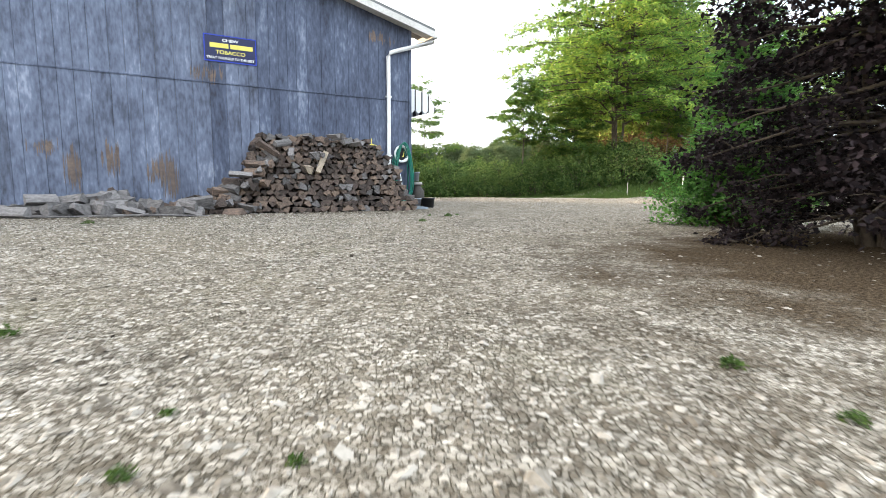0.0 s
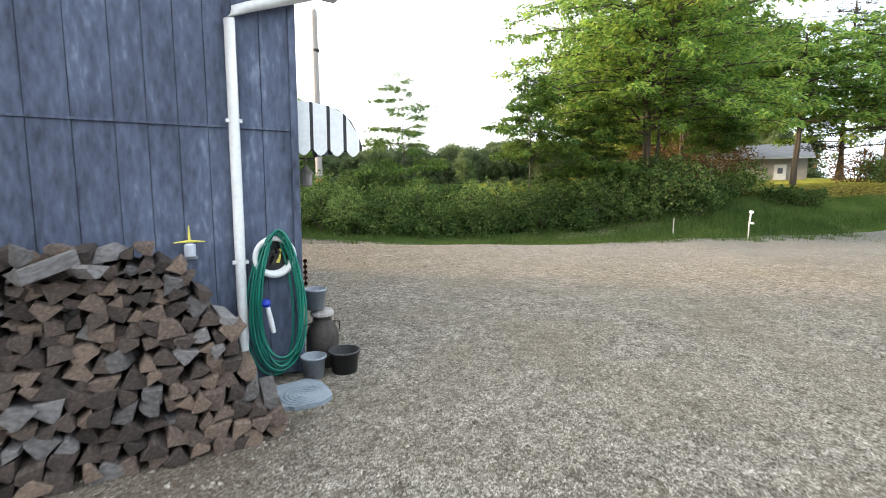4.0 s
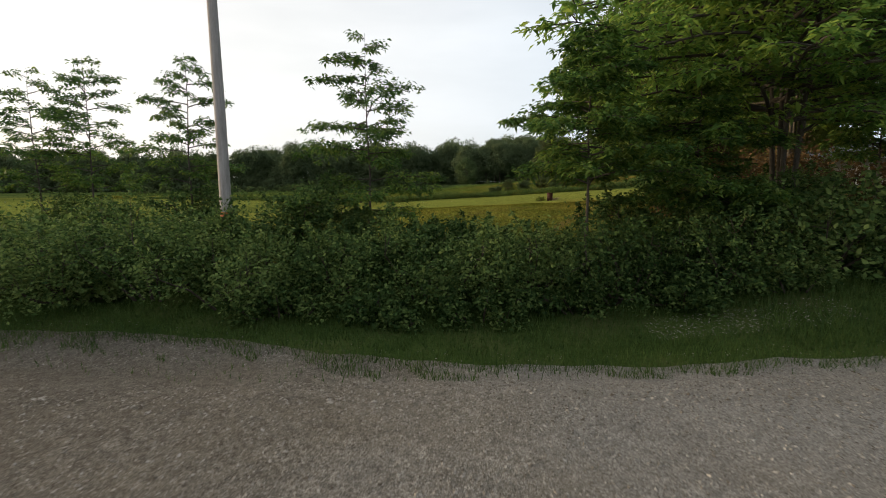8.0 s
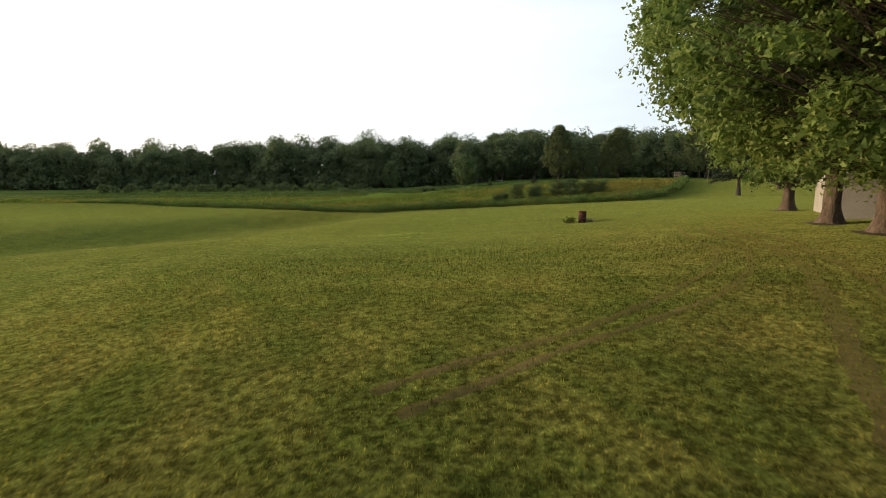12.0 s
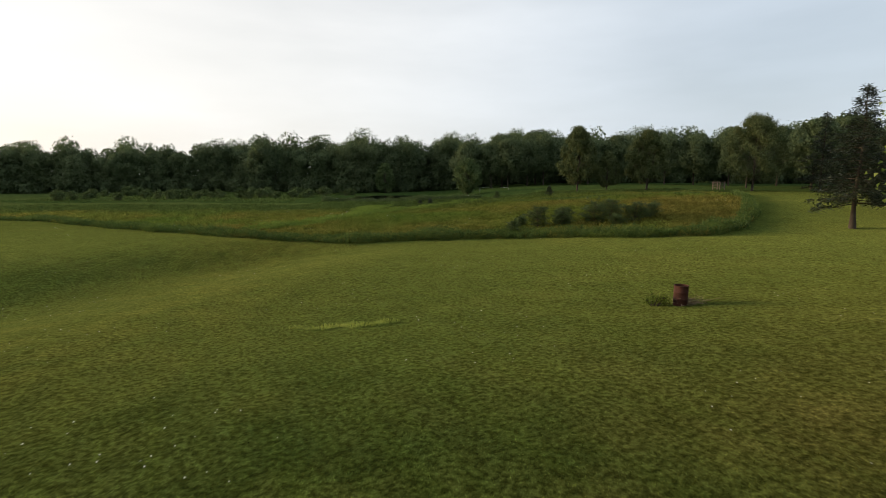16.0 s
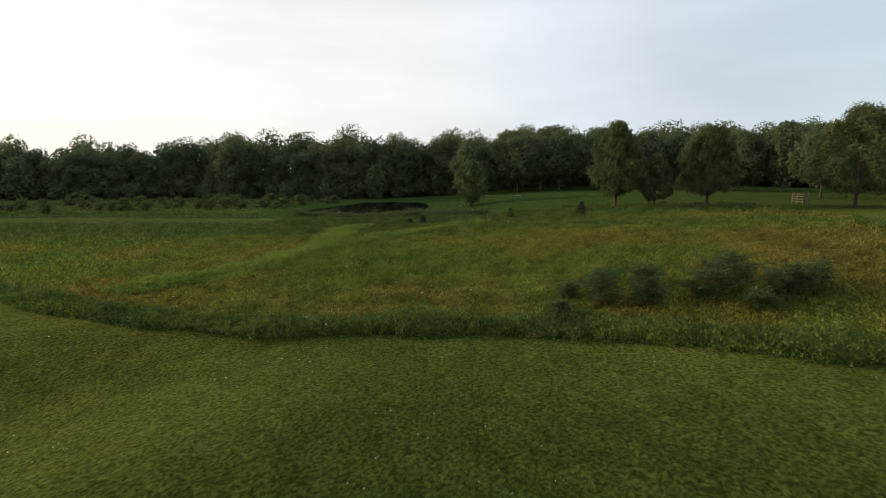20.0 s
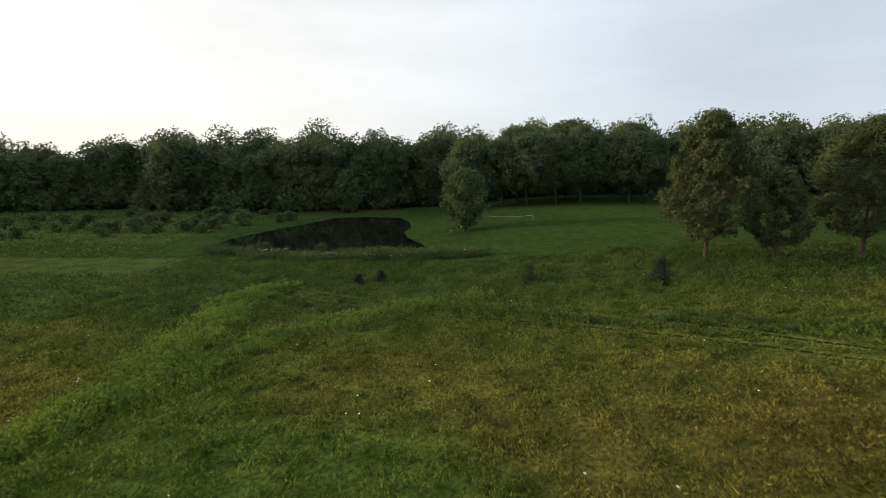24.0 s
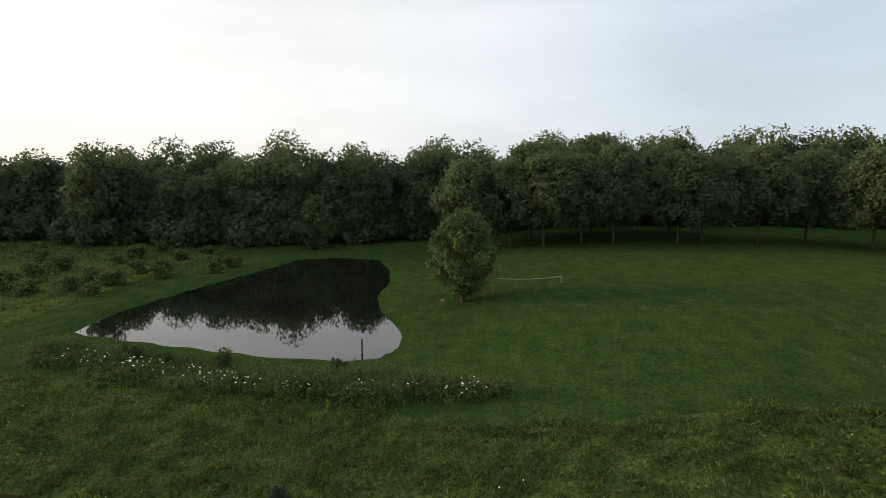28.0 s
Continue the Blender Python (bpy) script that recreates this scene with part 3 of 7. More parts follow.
def lathe(profile, steps=24, at=(0, 0, 0)):
    """A turned body from pairs of radius and height."""
    bm = bmesh.new()
    rings = []
    for r, z in profile:
        rings.append([bm.verts.new((at[0] + r * math.cos(2 * math.pi * k / steps), at[1] + r * math.sin(2 * math.pi * k / steps), at[2] + z)) for k in range(steps)])
    for a, b in zip(rings, rings[1:]):
        for k in range(steps):
            bm.faces.new((a[k], a[(k + 1) % steps], b[(k + 1) % steps], b[k]))
    for ring in (rings[0], rings[-1]):
        if (ring[0].co - ring[steps // 2].co).length > 1e-4:
            bm.faces.new(ring if ring is rings[-1] else ring[::-1])
    bmesh.ops.recalc_face_normals(bm, faces=bm.faces[:])
    return bm


def tube_arrays(points, radii, sides=7):
    """Corners and faces of a tube along points."""
    pts = np.asarray(points, float)
    rad = np.broadcast_to(np.asarray(radii, float), (len(pts),))
    tan = np.gradient(pts, axis=0)
    tan /= np.linalg.norm(tan, axis=1)[:, None] + 1e-9
    ref = np.where(np.abs(tan[:, 2:3]) > 0.9, np.array([[1.0, 0, 0]]), np.array([[0, 0, 1.0]]))
    a = np.cross(tan, ref)
    a /= np.linalg.norm(a, axis=1)[:, None] + 1e-9
    b = np.cross(tan, a)
    ang = np.arange(sides) * 2 * math.pi / sides
    v = pts[:, None, :] + rad[:, None, None] * (np.cos(ang)[None, :, None] * a[:, None, :] + np.sin(ang)[None, :, None] * b[:, None, :])
    n = len(pts)
    i, j = np.meshgrid(np.arange(n - 1), np.arange(sides), indexing="ij")
    k = (j + 1) % sides
    f = np.stack([i * sides + j, i * sides + k, (i + 1) * sides + k, (i + 1) * sides + j], -1).reshape(-1, 4)
    return v.reshape(-1, 3), f


def join_arrays(pieces):
    vs, fs, base = [], [], 0
    for v, f in pieces:
        vs.append(v)
        fs.append(f + base)
        base += len(v)
    return np.concatenate(vs), np.concatenate(fs)


def tube(name, points, radii, mat, parent=None, sides=8, label=""):
    v, f = tube_arrays(points, radii, sides)
    return put(name, mesh_from(name, v, f, mat), parent, label)


def leaf_arrays(p, size, r, flat=0.5, long=1.7, droop=0.0):
    """A folded four-cornered leaf at each point of p."""
    n = len(p)
    size = size * r.uniform(0.6, 1.3, n)[:, None]
    d = r.normal(size=(n, 3))
    d[:, 2] = d[:, 2] * (1 - flat) - droop
    d /= np.linalg.norm(d, axis=1)[:, None] + 1e-9
    up = r.normal(size=(n, 3)) * (1 - flat)
    up[:, 2] += flat * 1.5
    w = np.cross(d, up)
    w /= np.linalg.norm(w, axis=1)[:, None] + 1e-9
    h = np.cross(w, d)
    tip, mid = p + d * size * long, p + d * size * long * 0.45
    v = np.stack([p, mid + w * size * 0.5 + h * size * 0.12, tip, mid - w * size * 0.5 + h * size * 0.12], 1).reshape(-1, 3)
    return v, np.arange(4 * n).reshape(n, 4)


# ---- the lie of the land ----
def along(x, y):
    return 0.5 * x + 0.866 * y, 0.866 * x - 0.5 * y


def world_xy(s, q):
    return 0.5 * s + 0.866 * q, 0.866 * s - 0.5 * q


def ease(a, b, v):
    u = np.clip((v - a) / (b - a), 0, 1)
    return u * u * (3 - 2 * u)


# the pond's shore, along and across the flight
POND = [(158.5, -26.7), (155.3, -16.2), (153.1, -8.3), (151.9, -1.3), (152.3, 1.3), (154.4, 2.8), (157.2, 3.2), (161.3, 2.1), (166.2, 0.0), (172.2, -1.1), (179.8, -0.5), (187.4, -1.3), (197.0, -4.2), (198.6, -11.1), (196.8, -17.3), (189.4, -19.4), (176.4, -24.1), (166.0, -26.8)]
POND_LEVEL = -0.05


def pond_distance(s, q):
    """Metres from the pond's shore, less than nothing inside."""
    s, q = np.asarray(s, float), np.asarray(q, float)
    best, inside = np.full(s.shape, 1e9), np.zeros(s.shape, bool)
    for (a, b), (c, d) in zip(POND, POND[1:] + POND[:1]):
        ls, lq = c - a, d - b
        u = np.clip(((s - a) * ls + (q - b) * lq) / (ls * ls + lq * lq), 0, 1)
        best = np.minimum(best, np.hypot(s - a - u * ls, q - b - u * lq))
        if b != d:
            inside ^= ((b > q) != (d > q)) & (s < a + (q - b) / (d - b) * ls)
    return np.where(inside, -best, best)


def height(x, y):
    x, y = np.asarray(x, float), np.asarray(y, float)
    s, q = along(x, y)
    top = 2.7 + 0.9 * ease(45, 110, s)
    bank = 3.2 * ease(11, 20, q)
    z = top / (1 + np.exp(-(q - 13) / 9.0)) * ease(12.3 + bank, 26 - 7 * ease(5, 10, q) + 0.8 * bank, s)
    z = z + 0.95 * np.exp(-((s - 31) / 11) ** 2 - ((q - 1) / 16) ** 2) * ease(10, 20, s)
    z = z - 0.75 * np.exp(-(np.abs(s - 71) / 17) ** 4) * ease(-45, -5, q)
    z = z + 0.12 * np.sin(0.11 * s + 0.6) * np.sin(0.13 * q) * ease(20, 50, s)
    z = z + 0.03 * np.sin(1.3 * x) * np.sin(1.1 * y + 1) * ease(4, 16, s)
    z = z - 0.33 * ease(11, 13.3, s) * (1 - ease(15.2, 18, s)) * (1 - ease(3, 11, q))
    # a hollow that runs across the lawn to the meadow, with a crest on its near side
    d = 0.894 * (q + 24) - 0.447 * (s - 61)
    z = z + (0.3 * np.exp(-((d - 11) / 6) ** 2) - 0.95 * np.exp(-(d / 7.5) ** 2)) * ease(38, 55, s) * (1 - ease(76, 88, s))
    d = pond_distance(s, q)
    shore = POND_LEVEL + 0.35 * ease(0, 2.5, d) - 1.2 * ease(0, 4, -d)
    w = 1 - ease(0.5, 14, d)
    return z * (1 - w) + shore * w


def gravel_edge(q):
    """Where the gravel road ends and the verge begins."""
    return np.interp(q, [-60, -20, -9, -6, -4.6, -2.2, -0.6, 1, 4.4, 8.6, 11.4, 22], [16.5, 15.8, 15.6, 15.3, 15.15, 14.6, 14.0, 13.6, 13.2, 12.95, 13.0, 17.0]) + 0.07 * np.sin(1.9 * q) + 0.05 * np.sin(4.3 * q + 1)


def meadow_edge(q):
    """How far along the flight the tall meadow begins."""
    return np.interp(q, [-140, -52, -31, -18, -6, 4, 11, 18, 23, 28, 33, 38, 44, 60], [120, 105, 94, 88, 85, 84, 82, 78, 76.5, 79, 86, 95, 108, 125])


# ---- ground, one sheet to the horizon ----
def steps(*runs):
    return np.unique(np.concatenate([np.arange(a, b, d) for a, b, d in runs]).round(3))


gs = np.concatenate([[-2500, -900, -400, -200, -120], steps((-80, -20, 5), (-20, 30, 0.5), (30, 110, 1.0), (110, 210, 1.25), (210, 330, 5)), [400, 600, 1100, 2800]])
gq = np.concatenate([[-2600, -1000, -500, -250], steps((-160, -36, 4), (-36, -16, 1.0), (-16, 16, 0.5), (16, 44, 1.0), (44, 160, 4)), [250, 500, 1000, 2600]])
S, Q = np.meshgrid(gs, gq, indexing="ij")
edge_wave = gravel_edge(Q) - 12.5
S = S + edge_wave * np.exp(-((S - 12.5) / 4.5) ** 2) * (np.abs(Q) < 100)
GX, GY = world_xy(S, Q)
GZ = height(GX, GY)
ni, nj = S.shape
ii, jj = np.meshgrid(np.arange(ni - 1), np.arange(nj - 1), indexing="ij")
gf = np.stack([ii * nj + jj, (ii + 1) * nj + jj, (ii + 1) * nj + jj + 1, ii * nj + jj + 1], -1).reshape(-1, 4)
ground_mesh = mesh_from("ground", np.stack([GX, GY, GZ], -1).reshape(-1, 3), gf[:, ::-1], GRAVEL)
for m_ in (VERGE, LAWN, MEADOW):
    ground_mesh.materials.append(m_)
base_s = np.repeat(gs[:-1], nj - 1)
mid_q = np.tile((gq[:-1] + gq[1:]) / 2, ni - 1)
kind = np.full(len(gf), 2)
kind[base_s < 12.4] = 0
kind[(base_s < 12.4) & ((mid_q > 60) | (mid_q < -70) | (base_s < -70))] = 1
kind[(base_s >= 12.4) & (base_s < 19)] = 1
kind[(base_s > meadow_edge(mid_q)) & (base_s < np.interp(mid_q, [-40, -8, 10, 40], [150, 145, 138, 137])) & (mid_q < 42)] = 3
kind[(base_s > 160) & (base_s < 240) & (mid_q < -34)] = 3
kind[(base_s >= 12.4) & (base_s < 17.5) & (mid_q > 8)] = 1
ground_mesh.polygons.foreach_set("material_index", kind.astype(np.int32))
ground = tagged(put("ground", ground_mesh), "gravel yard, grass verge, mown lawn and meadow", "ground", kind="structure")

pd = np.array([world_xy(a, b) for a, b in POND])
bm = bmesh.new()
mid = pd.mean(0)
wide = mid + (pd - mid) * 1.06
bm.faces.new([bm.verts.new((a, b, POND_LEVEL)) for a, b in wide])
bmesh.ops.recalc_face_normals(bm, faces=bm.faces[:])
water = tagged(part("water", bm, WATER), "dark still pond water mirroring trees and sky", "pond", kind="structure")
if water.data.polygons[0].normal.z < 0:
    water.data.flip_normals()


# ---- barn ----
# barn widened westward, unseen, so that it keeps the sun off the yard
BARN_W, EAVE, PITCH = 17.0, 4.02, 0.25
barn = thing("barn", 0, 0, 0, "weathered blue-grey board barn with white gutter", "barn")


def rake_height(x):
    return EAVE + PITCH * min(-x, BARN_W + x)


r = rng(3)
SEAM, BOARD_W = 2.45, 0.235
wall_gable = put("wall_gable", None, barn)
part("sheathing", box(BARN_W, 0.1, 4.0, (-BARN_W / 2, 0.07, 2.0)), BOARD_OLD, wall_gable)
x = 0.0
while x > -BARN_W + 0.05:
    w = BOARD_W * r.choice([1.0, 1.0, 0.75, 1.25])
    w = min(w, BARN_W + x)
    for low, high in ((0.02, SEAM - 0.01), (SEAM + 0.012, None)):
        t0, t1 = (high, high) if high else (rake_height(x - 0.003), rake_height(x - w + 0.003))
        bm = bmesh.new()
        depth = -0.022 - r.uniform(0, 0.01)
        a, b = x - 0.003, x - w + 0.003
        face = [bm.verts.new(p) for p in ((a, depth, low), (b, depth, low), (b, depth, t1), (a, depth, t0))]
        f = bm.faces.new(face)
        g = bmesh.ops.extrude_face_region(bm, geom=[f])
        bmesh.ops.translate(bm, verts=[v for v in g["geom"] if isinstance(v, bmesh.types.BMVert)], vec=(0, 0.035, 0))
        bmesh.ops.recalc_face_normals(bm, faces=bm.faces[:])
        part("board", bm, BOARD_FADED if x < -3.6 + 1.3 * math.sin(37 * x) else BOARD, wall_gable)
    x -= w
part("seam_strip", box(BARN_W, 0.03, 0.022, (-BARN_W / 2, -0.03, SEAM)), BOARD, wall_gable)
wall_front = put("wall_front", None, barn)
FRONT_LEN, ANNEX = 8.0, 3.6
part("sheathing", box(0.1, FRONT_LEN - 0.05, 3.2, (-0.08, FRONT_LEN / 2, 1.62)), BOARD_OLD, wall_front)
y = 0.0
while y < FRONT_LEN - 0.02:
    w = min(BOARD_W, FRONT_LEN - y)
    top = EAVE - 0.05 if y < ANNEX else 3.28
    part("board", box(0.035, w - 0.012, top, (-0.012, y + w / 2, top / 2)), BOARD_OLD if y > 5 else BOARD, wall_front)
    y += w
part("corner_trim", box(0.07, 0.09, EAVE - 0.02, (0.0, -0.012, EAVE / 2), 0.006), BOARD, barn)
part("corner_trim", box(0.06, 0.08, 3.26, (0.01, FRONT_LEN + 0.01, 1.63), 0.006), BOARD_OLD, barn)
# narrow window with pale posts, and the sloped edge of the lower roof
narrow = part("narrow_window", box(0.03, 0.46, 1.86, (0.012, 6.78, 2.03)), GLASS_DARK, wall_front)
for y0 in (6.55, 7.03):
    part("window_post", box(0.05, 0.09, 1.92, (0.03, y0, 2.03), 0.006), WHITE, wall_front)
bm = bmesh.new()
f = bm.faces.new([bm.verts.new(p) for p in ((0.012, 6.47, 1.12), (0.012, 7.3, 1.02), (0.012, 6.47, 0.86))])
g = bmesh.ops.extrude_face_region(bm, geom=[f])
bmesh.ops.translate(bm, verts=[v for v in g["geom"] if isinstance(v, bmesh.types.BMVert)], vec=(0.03, 0, 0))
bmesh.ops.recalc_face_normals(bm, faces=bm.faces[:])
part("brace_panel", bm, FASCIA, wall_front)
bm = bmesh.new()
f = bm.faces.new([bm.verts.new(p) for p in ((0.34, ANNEX, 3.86), (0.34, 7.75, 3.2), (-4.0, 7.75, 3.2), (-4.0, ANNEX, 3.86))])
g = bmesh.ops.extrude_face_region(bm, geom=[f])
bmesh.ops.translate(bm, verts=[v for v in g["geom"] if isinstance(v, bmesh.types.BMVert)], vec=(0, 0, 0.07))
bmesh.ops.recalc_face_normals(bm, faces=bm.faces[:])
part("lower_roof", bm, ROOFING, barn)
bm = bmesh.new()
f = bm.faces.new([bm.verts.new(p) for p in ((0.35, ANNEX, 3.8), (0.35, 7.78, 3.13), (0.35, 7.78, 3.29), (0.35, ANNEX, 3.96))])
g = bmesh.ops.extrude_face_region(bm, geom=[f])
bmesh.ops.translate(bm, verts=[v for v in g["geom"] if isinstance(v, bmesh.types.BMVert)], vec=(0.03, 0, 0))
bmesh.ops.recalc_face_normals(bm, faces=bm.faces[:])
part("lower_fascia", bm, FASCIA, barn)
bm = bmesh.new()
bm.faces.new([bm.verts.new(p) for p in ((0.0, ANNEX, 3.28), (0.0, FRONT_LEN - 0.4, 3.28), (0.0, ANNEX, 3.86))])
bmesh.ops.solidify(bm, geom=bm.faces[:], thickness=0.03)
part("gable_board", bm, BOARD_OLD, barn)
for side in (0, 1):
    bm = bmesh.new()
    x0, x1 = ((0.5, -BARN_W / 2) if side == 0 else (-BARN_W / 2, -BARN_W - 0.5))
    z0, z1 = (EAVE - 0.5 * PITCH, EAVE + PITCH * BARN_W / 2) if side == 0 else (EAVE + PITCH * BARN_W / 2, EAVE - 0.5 * PITCH)
    ya, yb = -0.35, ANNEX
    inset = [(x0, yb, z0 + 0.16)] if side else [(0.03, yb, EAVE + 0.16), (0.03, 0.5, EAVE + 0.16), (x0, 0.5, z0 + 0.16)]
    top = [bm.verts.new(p) for p in [(x0, ya, z0 + 0.16), (x1, ya, z1 + 0.16), (x1, yb, z1 + 0.16)] + inset]
    f = bm.faces.new(top)
    g = bmesh.ops.extrude_face_region(bm, geom=[f])
    bmesh.ops.translate(bm, verts=[v for v in g["geom"] if isinstance(v, bmesh.types.BMVert)], vec=(0, 0, -0.06))
    bmesh.ops.recalc_face_normals(bm, faces=bm.faces[:])
    part("roof", bm, ROOFING, barn)
    bm = bmesh.new()
    q_ = [bm.verts.new(p) for p in ((x0, ya, z0 - 0.04), (x1, ya, z1 - 0.04), (x1, ya, z1 + 0.1), (x0, ya, z0 + 0.1))]
    f = bm.faces.new(q_)
    g = bmesh.ops.extrude_face_region(bm, geom=[f])
    bmesh.ops.translate(bm, verts=[v for v in g["geom"] if isinstance(v, bmesh.types.BMVert)], vec=(0, 0.03, 0))
    bmesh.ops.recalc_face_normals(bm, faces=bm.faces[:])
    part("rake_fascia", bm, FASCIA, barn)
    bm = bmesh.new()
    q_ = [bm.verts.new(p) for p in ((x0, ya, z0), (x1, ya, z1), (x1, 0.0, z1), (x0, 0.0, z0))]
    bm.faces.new(q_)
    part("soffit", bm, FASCIA, barn)
part("eave_fascia", box(0.03, 0.8, 0.16, (0.48, 0.1, EAVE - 0.06)), FASCIA, barn)
part("wall_back", box(0.1, FRONT_LEN, 3.1, (-BARN_W + 0.05, FRONT_LEN / 2, 1.55)), BOARD_OLD, barn)
part("wall_far", box(BARN_W, 0.1, 3.1, (-BARN_W / 2, FRONT_LEN - 0.05, 1.55)), BOARD_OLD, barn)
part("inner_wall", box(BARN_W, 0.1, EAVE, (-BARN_W / 2, ANNEX, EAVE / 2)), BOARD_OLD, barn)
gutter = part("gutter", box(0.12, 0.8, 0.11, (0.55, 0.1, EAVE - 0.09), 0.02), WHITE, barn)
elbow = [(0.55, -0.22, EAVE - 0.12), (0.52, -0.2, EAVE - 0.22), (-0.40, -0.1, 3.5), (-0.5, -0.085, 3.46), (-0.55, -0.08, 3.38), (-0.55, -0.08, 2.0), (-0.55, -0.08, 0.06)]
tube("downspout", elbow, 0.048, WHITE, barn, 8, "white downspout")
for z in (2.5, 1.2):
    part("strap", box(0.14, 0.05, 0.03, (-0.55, -0.08, z)), WHITE, barn)

# striped awning on the front wall
awning = thing("awning", 0.05, 0.1, 2.28, "black and white striped metal awning with scalloped edge", "awning")
profile = [(0.0, 0.48), (0.25, 0.47), (0.45, 0.42), (0.58, 0.32), (0.66, 0.17), (0.7, 0.02)]
for k in range(8):
    xa = 0.175 * (k // 2) + (0.14 if k % 2 else 0.0)
    xb = xa + (0.035 if k % 2 else 0.14)
    bm = bmesh.new()
    zs = [np.interp(v, [p[0] for p in profile], [p[1] for p in profile]) for v in (xa, xb)]
    mids = [(xa + (xb - xa) * u, (-0.06 * math.sin(math.pi * u)) if k % 2 == 0 else 0.01) for u in (0, 0.25, 0.5, 0.75, 1)]
    f = bm.faces.new([bm.verts.new(p) for p in [(u, 0, w) for u, w in mids] + [(xb, 0, max(zs[1], 0.04)), (xa, 0, max(zs[0], 0.04))]])
    g = bmesh.ops.extrude_face_region(bm, geom=[f])
    bmesh.ops.translate(bm, verts=[v for v in g["geom"] if isinstance(v, bmesh.types.BMVert)], vec=(0, 0.008, 0))
    part("end_stripe", bm, WHITE if k % 2 == 0 else BLACK, awning)
for k in range(11):
    bm = bmesh.new()
    ya, yb = 0.01 + 0.17 * k, 0.01 + 0.17 * (k + 1)
    rows = [[bm.verts.new((px, yy, pz)) for px, pz in profile] for yy in (ya, yb)]
    for a, b, c, d in zip(rows[0], rows[0][1:], rows[1][1:], rows[1]):
        bm.faces.new((a, b, c, d))
    part("slat", bm, WHITE if k % 2 else BLACK, awning)
for y0 in (0.05, 1.82):
    part("arm", merge(box(0.68, 0.02, 0.02, (0.34, y0, 0.0))), BLACK, awning)

lantern = thing("hanging_lantern", 0.35, 0.9, 1.9, "small brown hanging lantern under the awning", "lantern")
part("body", lathe([(0.03, 0.0), (0.07, 0.02), (0.07, 0.14), (0.09, 0.16), (0.02, 0.24), (0.008, 0.26), (0.008, 0.38)], 10), POLE_WOOD, lantern)

# enamel sign
sign = thing("tin_sign", -3.83, -0.036, 3.09, "navy enamel tobacco sign with yellow and white lettering", "sign")
part("plate", box(0.94, 0.014, 0.49, (0, 0, 0), 0.004), NAVY, sign)
for dx, dz, wx, wz in ((0, 0.238, 0.94, 0.018), (0, -0.238, 0.94, 0.018), (-0.462, 0, 0.018, 0.46), (0.462, 0, 0.018, 0.46)):
    part("border", box(wx, 0.006, wz, (dx, -0.0095, dz)), BLUE, sign)


def lettering(text, size, at, mat, parent, stretch=1.0):
    cu = bpy.data.curves.new("lettering", "FONT")
    cu.body, cu.size, cu.align_x, cu.align_y, cu.extrude, cu.offset = text, size, "CENTER", "CENTER", 0.001, size * 0.02
    tmp = bpy.data.objects.new("lettering", cu)
    me = bpy.data.meshes.new_from_object(tmp)
    bpy.data.objects.remove(tmp)
    me.materials.append(mat)
    return put("lettering", me, parent, "", Matrix.Translation(at) @ pose(0, 0, 0, 90) @ Matrix.Diagonal((stretch, 1, 1, 1)))


lettering("CHEW", 0.075, (0, -0.0105, 0.155), WHITE, sign, 1.3)
for dx, wide_ in ((-0.2, 0.33), (0.2, 0.41)):
    part("name_bar", box(wide_, 0.004, 0.085, (dx, -0.0095, 0.055), 0.0015), YELLOW, sign)
lettering("TOBACCO", 0.095, (0, -0.0105, -0.07), YELLOW, sign, 1.15)
lettering("TREAT YOURSELF TO THE BEST", 0.062, (0, -0.0105, -0.175), WHITE, sign, 0.98)

wall_lamp = thing("barn_lamp", -3.72, -0.05, 4.12, "green enamel gooseneck lamp on the barn wall", "lamp")
part("shade", lathe([(0.03, 0.12), (0.06, 0.08), (0.2, 0.0), (0.21, -0.01), (0.19, -0.005)], 20, (0, -0.35, -0.05)), LEAF_GREEN, wall_lamp)
tube("arm", [(0, 0.03, 0.1), (0, -0.15, 0.28), (0, -0.3, 0.22), (0, -0.35, 0.08)], 0.014, OLD_IRON, wall_lamp)

# bare brown wood where the wash has worn off, in strips along the boards
for k, (sx, sz, w, h_) in enumerate([(-6.83, 1.12, 0.2, 0.12), (-5.85, 1.0, 0.14, 0.26), (-5.1, 0.75, 0.26, 0.3), (-6.45, 0.8, 0.12, 0.3), (-4.95, 0.6, 0.12, 0.35), (-4.3, 2.62, 0.3, 0.16), (-0.75, 3.75, 0.3, 0.12)]):
    rr = rng(50 + k)
    for j in range(26):
        bm = bmesh.new()
        cx, cz = sx + w * rr.normal(0, 0.5), sz + h_ * rr.normal(0, 0.3)
        a, c = rr.uniform(0.004, 0.02), h_ * rr.uniform(0.35, 1.15)
        n = 10
        bm.faces.new([bm.verts.new((cx + e * a * rr.uniform(0.35, 1.0) * math.sin(math.pi * u) ** 0.5, -0.0345 - 0.0003 * j, cz + c * (2 * u - 1))) for e, us in ((1, np.linspace(0, 1, n)), (-1, np.linspace(1, 0, n)[1:-1])) for u in us])
        part("bare_patch", bm, RUSTY, wall_gable)


